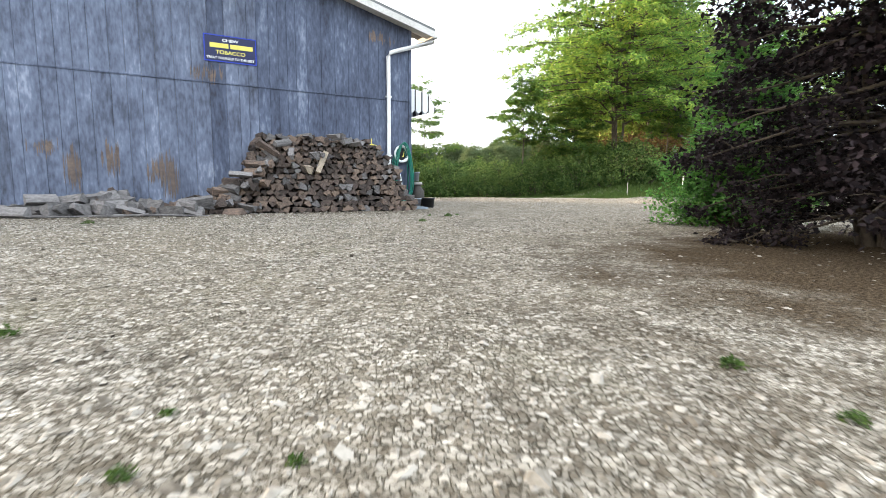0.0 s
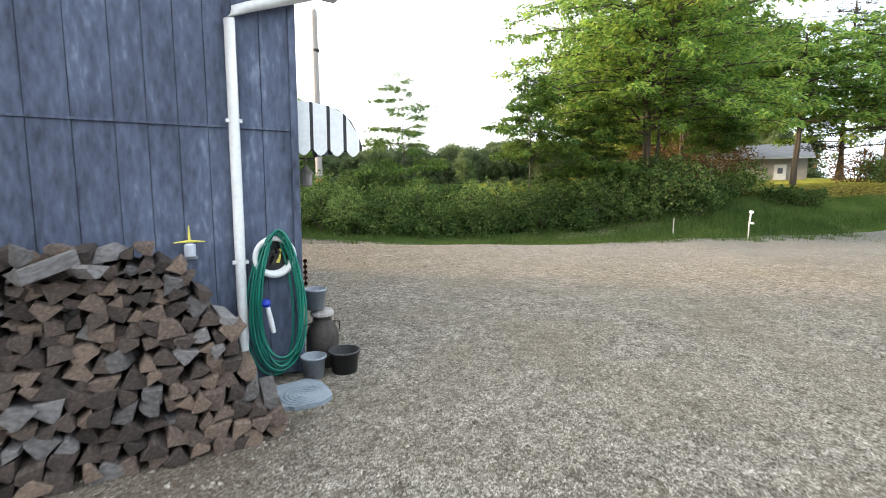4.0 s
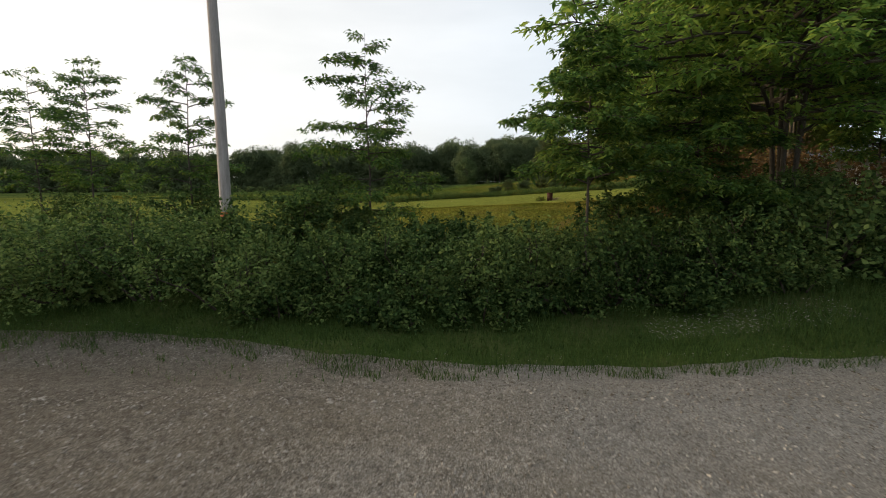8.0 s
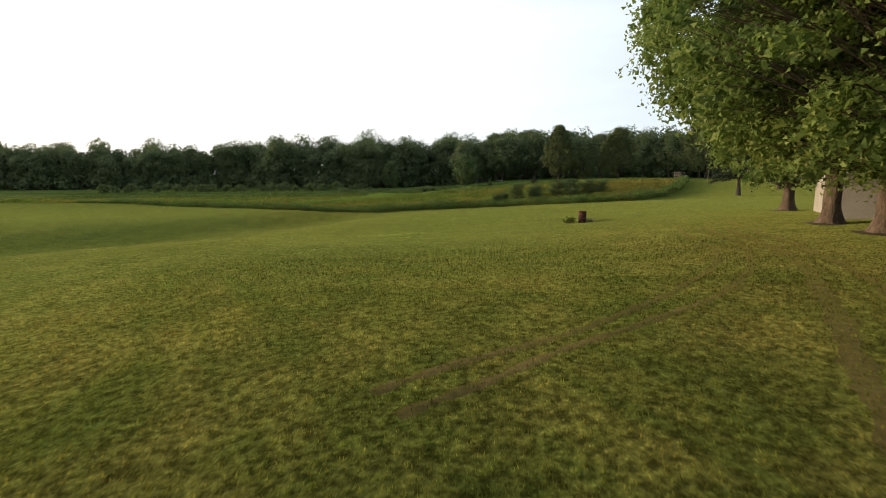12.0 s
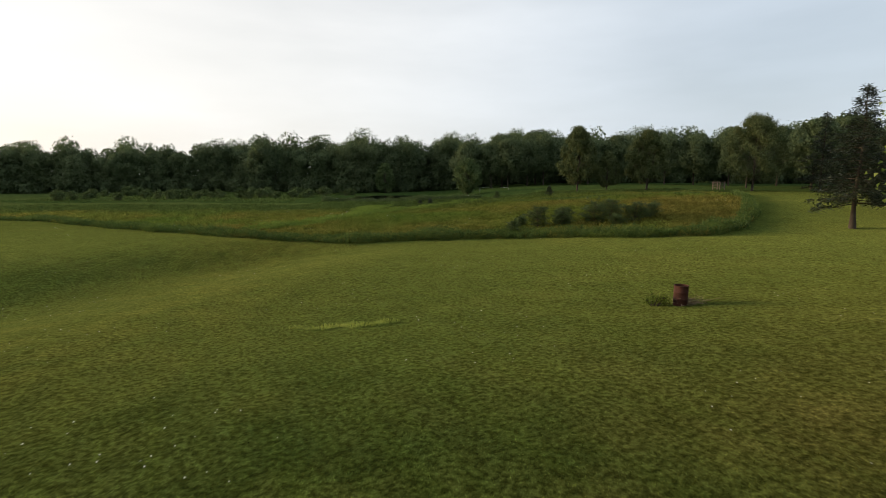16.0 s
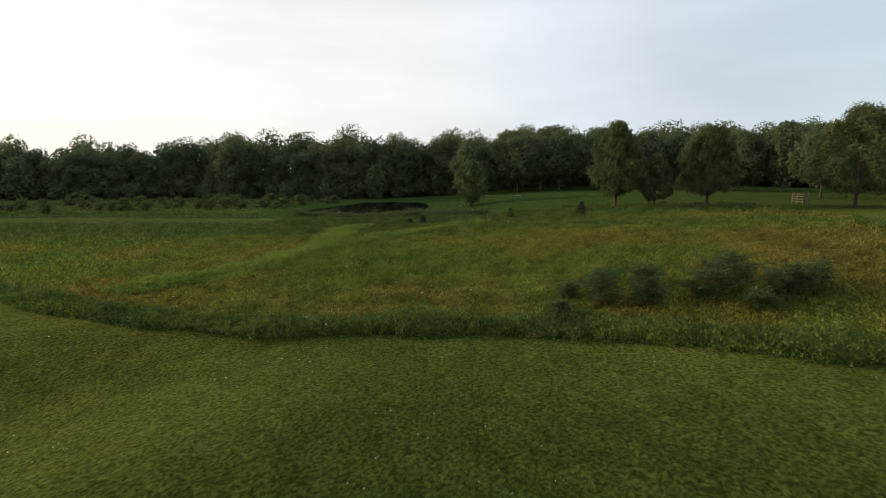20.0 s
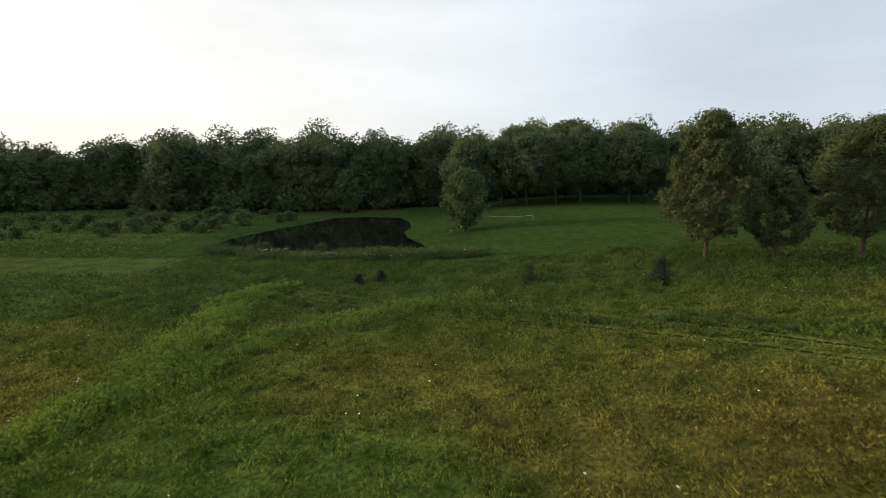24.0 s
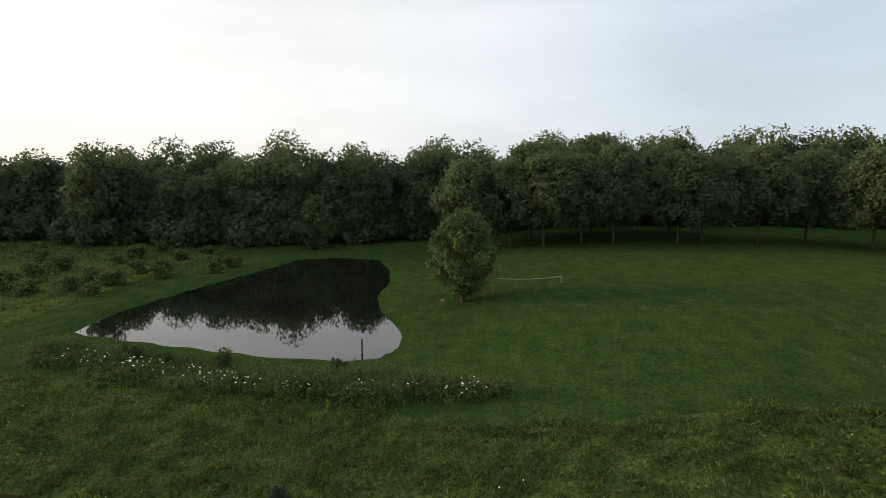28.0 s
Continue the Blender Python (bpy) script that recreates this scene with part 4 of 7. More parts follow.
# ---- woodpile ----
def log_mesh(r, length):
    """A split log along y: a wedge or half-round with rough faces."""
    kind_ = r.choice(["wedge", "half", "quarter", "round"], p=[0.6, 0.16, 0.2, 0.04])
    if kind_ == "wedge":
        pts = [(-0.55, -0.4), (0.5, -0.45), (0.62, -0.1), (0.1, 0.55), (-0.1, 0.5)]
    elif kind_ == "half":
        pts = [(-0.7, -0.3), (0.7, -0.3), (0.58, 0.1), (0.3, 0.38), (-0.1, 0.42), (-0.5, 0.2)]
    elif kind_ == "quarter":
        pts = [(-0.5, -0.5), (0.55, -0.45), (0.45, 0.1), (0.1, 0.45), (-0.42, 0.55)]
    else:
        pts = [(0.55 * math.cos(a), 0.55 * math.sin(a)) for a in np.linspace(0, 2 * math.pi, 9)[:-1]]
    pts = [(a * r.uniform(0.85, 1.15), b * r.uniform(0.85, 1.15)) for a, b in pts]
    n = len(pts)
    rows = [(-length / 2, 0.97), (-length / 2 + 0.01, 1.0), (0.0, 1.0), (length / 2, 1.0)]
    v, f = [], []
    for y_, k in rows:
        v += [(a * k + r.normal(0, 0.02), y_ + (r.normal(0, 0.004) if k < 1 else 0), b * k + r.normal(0, 0.02)) for a, b in pts]
    bm = bmesh.new()
    vs = [bm.verts.new(p) for p in v]
    for i in range(len(rows) - 1):
        for k in range(n):
            bm.faces.new((vs[i * n + k], vs[i * n + (k + 1) % n], vs[(i + 1) * n + (k + 1) % n], vs[(i + 1) * n + k]))
    bm.faces.new(vs[:n][::-1])
    bm.faces.new(vs[-n:])
    bmesh.ops.recalc_face_normals(bm, faces=bm.faces[:])
    me = bpy.data.meshes.new("log")
    bm.to_mesh(me)
    bm.free()
    return me


r = rng(11)
log_meshes, log_grey = [], []
for k in range(14):
    me = log_mesh(r, 1.0)
    me.materials.append(LOG_END)
    log_meshes.append(me)
    me2 = me.copy()
    me2.materials.clear()
    me2.materials.append(LOG_GREY)
    log_grey.append(me2)
woodpile = thing("woodpile", 0, 0, 0, "stacked split firewood weathered brown and grey", "woodpile")


def pile_top(x):
    return float(np.interp(x, [-5.2, -4.7, -4.3, -4.0, -3.75, -3.55, -3.2, -2.7, -1.9, -1.3, -1.05, -0.8, -0.6, -0.4], [0.14, 0.28, 0.42, 0.56, 0.86, 1.38, 1.45, 1.5, 1.47, 1.42, 1.3, 0.92, 0.5, 0.12]))


CELL = 0.125
count = 0
for row in range(14):
    z = 0.055 + row * 0.104
    x = -5.3 + r.uniform(0, 0.1)
    while x < -0.4:
        wide_ = CELL * r.uniform(0.8, 1.3)
        if z < pile_top(x) and count < 380:
            size = wide_ * r.uniform(0.86, 1.02)
            me = (log_grey if r.random() < 0.14 else log_meshes)[r.integers(14)]
            y_front = -1.36 + 0.044 * row + r.normal(0, 0.035)
            length = r.uniform(0.4, 0.46)
            m = Matrix.Translation((x, y_front + length / 2, z + r.normal(0, 0.008))) @ pose(0, 0, 0, r.normal(0, 3), r.choice([0, 180]) + r.normal(0, 22), r.normal(0, 5)) @ Matrix.Diagonal((size * r.uniform(0.95, 1.2), length, size * r.uniform(0.7, 0.95), 1))
            put("log", me, woodpile, "", m)
            count += 1
        x += wide_ * 0.98
# the hidden logs behind the front row, as one heap
vs, fs = [], []
for row in range(12):
    z = 0.06 + row * 0.118
    for y_ in (-0.68, -0.25):
        for x in np.arange(-5.2, -0.45, 0.15):
            if z < pile_top(x) - 0.14 and x < -0.75:
                v, f = tube_arrays([(x, y_ - 0.22, z), (x + r.normal(0, 0.02), y_ + 0.22, z + r.normal(0, 0.01))], 0.07 * r.uniform(0.8, 1.1), 5)
                vs.append((v, np.concatenate([f, [[0, 1, 2, 3], [5, 6, 7, 8]]])))
v, f = join_arrays(vs)
put("core", mesh_from("core", v, f, LOG_END), woodpile)
top_logs = [(-2.2, -1.2, 1.46, 3, 40, 12, 0.4, 0.1), (-2.39, -1.02, 1.12, 18, 62, 10, 0.38, 0.1), (-2.63, -0.72, 1.47, 0, 20, 30, 0.36, 0.12), (-2.0, -0.9, 1.46, 4, 100, 20, 0.4, 0.11), (-3.1, -0.95, 1.3, 12, 30, -50, 0.4, 0.11), (-1.65, -0.95, 1.34, 5, 190, 25, 0.38, 0.11), (-3.35, -1.0, 1.06, 35, 10, 40, 0.4, 0.1), (-3.0, -1.25, 1.1, 40, 45, 15, 0.36, 0.1), (-2.6, -1.36, 1.08, 12, 45, 5, 0.2, 0.15)]
for a in top_logs:
    put("log", log_grey[r.integers(14)], woodpile, "", Matrix.Translation(a[:3]) @ pose(0, 0, 0, a[3], a[4], a[5]) @ Matrix.Diagonal((a[7], a[6], a[7] * 0.8, 1)))
# a pale log that leans on the pile's face, and a bleached chunk beside it
lean = (Vector((-2.3, -1.0, 1.16)) - Vector((-2.53, -1.2, 0.74))).to_track_quat("Y", "Z").to_matrix().to_4x4()
for at, turned_, sx, sy in (((-2.42, -1.1, 0.95), lean, 0.12, 0.5), ((-2.68, -1.14, 0.83), pose(0, 0, 0, 20, 60, 15), 0.17, 0.22), ((-1.87, -1.0, 1.4), pose(0, 0, 0, 14, 40, -30), 0.12, 0.42)):
    me = log_meshes[3].copy()
    me.materials.clear()
    me.materials.append(LOG_PALE if at[0] < -2 else LOG_GREY)
    put("log", me, woodpile, "pale bleached log" if at[0] < -2 else "", Matrix.Translation(at) @ turned_ @ Matrix.Diagonal((sx, sy, sx * 0.8, 1)))
# jumbled logs that lie lengthways on the pile's open flank
for k in range(34):
    u = r.random()
    xx, zz = -4.35 + 0.95 * u + r.normal(0, 0.06), 0.12 + 1.1 * u * r.uniform(0.45, 1.0)
    sz = r.uniform(0.1, 0.15)
    put("log", (log_meshes if k % 3 else log_grey)[r.integers(14)], woodpile, "", Matrix.Translation((xx, -1.34 + 0.3 * zz + r.normal(0, 0.05), zz)) @ pose(0, 0, 0, r.normal(0, 18), r.uniform(0, 360), r.uniform(-15, 120)) @ Matrix.Diagonal((sz, r.uniform(0.34, 0.46), sz * 0.9, 1)))
for xx, yy, zz, sz, ln, rz, ry in ((-4.75, -1.5, 0.1, 0.22, 0.42, 75, 20), (-4.62, -1.42, 0.25, 0.2, 0.44, 96, 200), (-5.0, -1.45, 0.1, 0.2, 0.4, 50, 70), (-6.3, -1.3, 0.12, 0.25, 0.45, 20, 40), (-6.55, -1.35, 0.11, 0.23, 0.42, 140, 100), (-6.4, -1.15, 0.3, 0.22, 0.42, 60, 10), (-6.75, -1.2, 0.3, 0.22, 0.4, 110, 160), (-6.0, -1.45, 0.1, 0.2, 0.42, 30, 250), (-5.6, -1.4, 0.1, 0.17, 0.4, 100, 30)):
    tagged(put("split_log", log_grey[r.integers(14)], None, "", Matrix.Translation((xx, yy, zz * 0.85)) @ pose(0, 0, 0, r.normal(0, 10), ry, rz) @ Matrix.Diagonal((sz * 0.85, ln, sz * 0.7, 1))), "large weathered grey split log lying on the gravel", "firewood", "loose firewood")
for k in range(84):
    xx = r.uniform(-7.4, -3.6) if k % 3 else r.normal(-6.0, 0.28)
    sz = r.uniform(0.09, 0.165)
    yy = -1.15 + r.normal(0, 0.28) - 0.1 * (xx + 3.6)
    piece = tagged(put("split_log", log_grey[r.integers(14)] if r.random() < 0.8 else log_meshes[r.integers(14)], None, "", Matrix.Translation((xx, min(yy, -0.35), sz * 0.42 + (0.09 if r.random() < 0.35 else 0) + (r.choice([0.0, 0.1, 0.2]) if k % 3 == 0 else 0))) @ pose(0, 0, 0, r.normal(0, 11), r.uniform(0, 360), r.uniform(0, 180)) @ Matrix.Diagonal((sz * 1.2, r.uniform(0.24, 0.46), sz, 1))), "loose grey split log lying on the gravel", "firewood", "loose firewood")
for k in range(8):
    part_bm = box(r.uniform(0.5, 0.9), r.uniform(0.06, 0.14), 0.02, (0, 0, 0), 0.004)
    tagged(part("bark_slab", part_bm, LOG_GREY, None, "", pose(r.uniform(-7, -4.6), r.uniform(-1.9, -1.2), 0.022, 0, r.normal(0, 2), r.uniform(-40, 40))), "thin grey slab of bark on the gravel", "firewood", "loose firewood")

# ---- things at the barn's corner ----
hose = thing("garden_hose", -0.25, -0.03, 0.0, "green garden hose coiled over a white wall hanger", "hose")
part("hanger", lathe([(0.0, 0.0), (0.16, 0.0), (0.165, 0.1), (0.2, 0.11), (0.205, 0.125), (0.175, 0.13), (0.15, 0.12), (0.145, 0.02), (0.0, 0.02)], 28), WHITE, hose, "white round hanger", pose(0, 0, 1.24, 90), True)
# black disc added to darken the inside of the hanger
part("dark_disc", lathe([(0.0, 0.03), (0.15, 0.03), (0.15, 0.036), (0.0, 0.036)], 20), BLACK, hose, "", pose(0, 0, 1.24, 90))
for k in range(6):
    part("nozzle", box(0.035, 0.05, 0.14, (-0.07 + 0.03 * k, -0.06, 1.22 + 0.02 * (k % 3)), 0.01, pose(0, 0, 0, 0, 55 * math.sin(2.3 * k), 0)), YELLOW if k == 4 else (OLD_IRON if k % 2 else BLACK), hose)
r = rng(21)
for k in range(9):
    low = 0.05 + 0.1 * r.random() * k ** 0.5
    wide_ = 0.25 + 0.02 * r.normal()
    ang = np.linspace(0, 2 * math.pi, 40)
    cx, top = 0.02 + r.normal(0, 0.02), 1.42 + 0.01 * k
    px = cx + 0.86 * (wide_ + 0.03 * r.normal()) * np.sin(ang) * (0.9 - 0.2 * np.cos(ang))
    pz = (top + low) / 2 + (top - low) / 2 * np.cos(ang)
    py = -0.07 - 0.014 * k + 0.01 * np.sin(3 * ang + k)
    tube("coil", np.stack([px, py, pz], 1), 0.0115, HOSE, hose, 6)
tube("spray_wand", [(-0.1, -0.2, 0.78), (-0.07, -0.2, 0.62), (-0.05, -0.2, 0.52)], [0.02, 0.026, 0.02], WHITE, hose, 8, "white and blue spray nozzle")
part("wand_head", lathe([(0.03, 0), (0.045, 0.03), (0.03, 0.07)], 12, (-0.11, -0.2, 0.78)), BLUE, hose)

feeder = thing("wall_thermometer", -0.97, -0.05, 1.32, "white wall cup with a yellow star bracket", "bracket")
part("cup", lathe([(0.035, -0.06), (0.046, -0.05), (0.048, 0.05), (0.02, 0.06)], 14, (0, -0.05, 0.02)), CLOTH_WHITE, feeder)
part("plate", box(0.12, 0.02, 0.03, (0, -0.02, -0.05), 0.004), ZINC, feeder)
for a in (90, 165, 15):
    tube("ray", [(0, -0.03, 0.1), (0.13 * math.cos(radians(a)), -0.03, 0.1 + 0.14 * math.sin(radians(a)) * (1 if a == 90 else -0.25))], [0.014, 0.005], YELLOW, feeder, 6)

can = thing("milk_can", 0.27, 0.12, 0.0, "old dark metal milk can with a wide lid", "milk can")
part("body", lathe([(0.0, 0.0), (0.165, 0.0), (0.17, 0.03), (0.17, 0.34), (0.155, 0.4), (0.1, 0.48), (0.095, 0.52), (0.12, 0.55)], 24), OLD_IRON, can, "", None, True)
part("lid", lathe([(0.0, 0.6), (0.11, 0.6), (0.125, 0.57), (0.125, 0.545), (0.0, 0.545)], 20), POLE_WOOD, can, "rusty brown lid")
for sgn in (-1, 1):
    tube("handle", [(sgn * 0.12, 0, 0.46), (sgn * 0.19, 0, 0.45), (sgn * 0.19, 0, 0.36), (sgn * 0.165, 0, 0.34)], 0.01, OLD_IRON, can)


def bucket(x, y, z, mat, name_label, rad=0.15, tall=0.24):
    b = thing("bucket", x, y, z, name_label, "bucket")
    part("body", lathe([(0.0, 0.0), (rad * 0.82, 0.0), (rad, tall), (rad * 1.08, tall), (rad * 1.08, tall - 0.025), (rad * 1.0, tall - 0.02), (rad * 0.95, tall - 0.01), (rad * 0.78, 0.02), (0, 0.02)], 24), mat, b, "", None, True)
    tube("handle", [(rad * 1.05 * math.cos(a), rad * 1.05 * math.sin(a) * 0.4, tall - 0.02 - 0.08 * math.sin(a)) for a in np.linspace(0, math.pi, 12)], 0.004, STEEL, b, 5)
    return b


bucket(0.4, -0.2, 0.0, BLACK, "black plastic bucket standing on the gravel", 0.155, 0.23)
bucket(0.08, -0.2, 0.0, ZINC, "grey metal pail beside the barn corner", 0.12, 0.22)
bucket(0.2, 0.1, 0.62, ZINC, "grey pail hung on the barn's front wall", 0.11, 0.22)
chain = thing("chain", 0.08, 0.1, 0.6, "rusty chain hanging on the barn's front wall", "chain")
for k in range(9):
    part("link", lathe([(0.018, -0.004), (0.024, 0), (0.018, 0.004), (0.013, 0), (0.018, -0.004)], 10), RUST, chain, "", pose(0.02, 0, 0.03 * k + 0.3, 90, 0, 90 * (k % 2)))
slab = thing("stone_slab", -0.16, -0.62, 0.0, "blue-grey carved stone slab lying on the gravel", "stone slab")
r = rng(31)
bm = bmesh.new()
ring = [(0.24 * math.copysign(abs(math.cos(a)) ** 0.5, math.cos(a)) * r.uniform(0.92, 1.06), 0.29 * math.copysign(abs(math.sin(a)) ** 0.5, math.sin(a)) * r.uniform(0.92, 1.06)) for a in np.linspace(0, 2 * math.pi, 25)[:-1]]
f = bm.faces.new([bm.verts.new((a, b, 0.04)) for a, b in ring])
g = bmesh.ops.extrude_face_region(bm, geom=[f])
bmesh.ops.translate(bm, verts=[v for v in g["geom"] if isinstance(v, bmesh.types.BMVert)], vec=(0, 0, -0.04))
bmesh.ops.recalc_face_normals(bm, faces=bm.faces[:])
part("slab", bm, SLATE, slab)
for k in range(5):
    rad = 0.04 + 0.034 * k
    tube("carved_ring", [(rad * 1.1 * math.cos(a), -0.08 + rad * 1.2 * math.sin(a), 0.041) for a in np.linspace(0.4, 5.6, 26)], 0.006, SLATE, slab, 5)

# folding camp chair
chair = thing("camp_chair", 0.33, 5.5, 0.0, "folding camp chair in red, white and navy cloth", "chair", turn=208)
chair.scale = (1.04, 1.04, 0.93)
for sx in (-0.25, 0.25):
    tube("leg", [(sx, -0.28, 0.0), (sx * 0.9, 0.2, 0.5)], 0.011, STEEL, chair)
    tube("leg", [(sx, 0.28, 0.0), (sx * 0.9, -0.22, 0.46)], 0.011, STEEL, chair)
    tube("back_post", [(sx, -0.2, 0.4), (sx * 1.05, -0.34, 0.9)], 0.011, STEEL, chair)
tube("cross_bar", [(-0.25, 0.28, 0.02), (0.25, -0.28, 0.44)], 0.009, STEEL, chair)


def cloth(name, corners, mat, parent, sag=0.05):
    bm = bmesh.new()
    n = 7
    a, b, c, d = [Vector(p) for p in corners]
    grid = [[bm.verts.new((a.lerp(b, u / n).lerp(d.lerp(c, u / n), w / n)) - Vector((0, 0, sag * math.sin(math.pi * u / n) * math.sin(math.pi * w / n)))) for u in range(n + 1)] for w in range(n + 1)]
    for w in range(n):
        for u in range(n):
            bm.faces.new((grid[w][u], grid[w][u + 1], grid[w + 1][u + 1], grid[w + 1][u]))
    bmesh.ops.solidify(bm, geom=bm.faces[:], thickness=0.006)
    return part(name, bm, mat, parent, "", None, True)


cloth("seat", [(-0.25, -0.2, 0.44), (0.25, -0.2, 0.44), (0.25, 0.25, 0.48), (-0.25, 0.25, 0.48)], CLOTH_NAVY, chair, 0.07)
cloth("backrest", [(-0.27, -0.35, 0.92), (0.27, -0.35, 0.92), (0.26, -0.27, 0.68), (-0.26, -0.27, 0.68)], RED, chair, 0.02)
cloth("back_band", [(-0.26, -0.27, 0.68), (0.26, -0.27, 0.68), (0.25, -0.2, 0.46), (-0.25, -0.2, 0.46)], CLOTH_WHITE, chair, 0.02)
for sx in (-0.28, 0.28):
    part("armrest", box(0.06, 0.42, 0.025, (sx, 0.0, 0.63), 0.01), BLACK, chair)

feeder_pole = thing("bird_feeder", 0.46, 7.0, 2.92, "old bird feeder with a broad brim hung at the eave", "bird feeder")
part("roof", lathe([(0.0, 0.36), (0.035, 0.33), (0.04, 0.26), (0.11, 0.215), (0.11, 0.2), (0.0, 0.2)], 16), OLD_IRON, feeder_pole)
part("body", lathe([(0.0, 0.06), (0.09, 0.06), (0.07, 0.2), (0.0, 0.2)], 16), POLE_WOOD, feeder_pole)
part("brim", lathe([(0.0, 0.04), (0.12, 0.05), (0.25, 0.0), (0.26, 0.012), (0.13, 0.07), (0.0, 0.06)], 24), ZINC, feeder_pole)
tube("bracket", [(0, 0, 0.35), (0, 0, 0.38), (-0.06, 0.3, 0.39), (-0.1, 0.75, 0.36)], 0.006, OLD_IRON, feeder_pole)

pot = thing("flower_pot", -0.8, 12.6, 0.0, "small black pot on the gravel by the barn", "pot")
part("body", lathe([(0.0, 0.0), (0.1, 0.0), (0.14, 0.2), (0.15, 0.2), (0.12, 0.19), (0.0, 0.17)], 16), BLACK, pot)
paper = thing("flat_board", -0.3, 12.7, 0.0, "small pale board lying on the gravel", "board", turn=25)
part("board", box(0.3, 0.12, 0.02, (0, 0, 0.02), 0.004), FASCIA, paper)

# ---- road side things ----
utility_pole = thing("utility_pole", 5.59, 18.54, height(5.59, 18.54) - 0.1, "tall grey wooden utility pole with an orange band", "utility pole")
tube("pole", [(0, 0, 0), (0.0, 0, 4.5), (-0.04, 0.0, 9.4)], [0.17, 0.145, 0.12], POLE_WOOD, utility_pole, 16)
part("marker", lathe([(0.162, 1.55), (0.164, 1.55), (0.161, 1.85), (0.158, 1.85)], 16), ORANGE, utility_pole)
part("clamp", lathe([(0.13, 7.6), (0.16, 7.62), (0.16, 7.72), (0.13, 7.74)], 12), BLACK, utility_pole)
part("insulator", lathe([(0.03, 9.4), (0.05, 9.46), (0.03, 9.52), (0.04, 9.58), (0.0, 9.6)], 10, (-0.04, 0, 0)), ZINC, utility_pole)
wire = thing("overhead_wire", 5.55, 18.54, 9.4, "thin overhead wire running from the utility pole", "wire")
ends = np.array([33.4, -26.2, 2.2])
pts = [(*(ends[:2] * u), ends[2] * u - 1.92 * 4 * u * (1 - u)) for u in np.linspace(0, 1, 24)]
tube("cable", pts, 0.012, BLACK, wire, 5)
tube("cable", [(-p[0] * 1.2, -p[1] * 1.2, p[2]) for p in pts], 0.012, BLACK, wire, 5)

mailbox = thing("mailbox", 17.45, 5.17, height(17.45, 5.17) - 0.02, "white mailbox and paper tube on a thin post", "mailbox", turn=-30)
mailbox.scale = (0.75, 0.75, 0.85)
part("post", box(0.045, 0.045, 0.8, (0, 0, 0.4), 0.006), FASCIA, mailbox)
part("upper_post", box(0.06, 0.06, 0.5, (0.03, 0, 0.95), 0.008, pose(0, 0, 0, 0, 6)), WHITE, mailbox)
part("box", box(0.1, 0.3, 0.12, (0.03, -0.05, 1.16), 0.04), WHITE, mailbox)
part("paper_tube", box(0.09, 0.22, 0.08, (0.12, -0.05, 0.68), 0.025), WHITE, mailbox)
stake = thing("marker_stake", 15.41, 6.78, height(15.41, 6.78), "short weathered stake in the verge", "stake")
tube("stake", [(0, 0, 0), (0.02, 0, 0.62)], [0.025, 0.02], POLE_WOOD, stake, 6)

# lattice panel under the dark shrub
lattice = thing("lattice_panel", 2.3, -9.0, 0.0, "white wooden lattice panel behind the dark shrub", "lattice", turn=60)
for k in range(14):
    for sgn in (-1, 1):
        part("slat", box(0.03, 0.008, 0.62, (-0.6 + 0.1 * k, 0.008 * sgn, 0.28), 0, pose(0, 0, 0, 0, 40 * sgn)), WHITE, lattice)


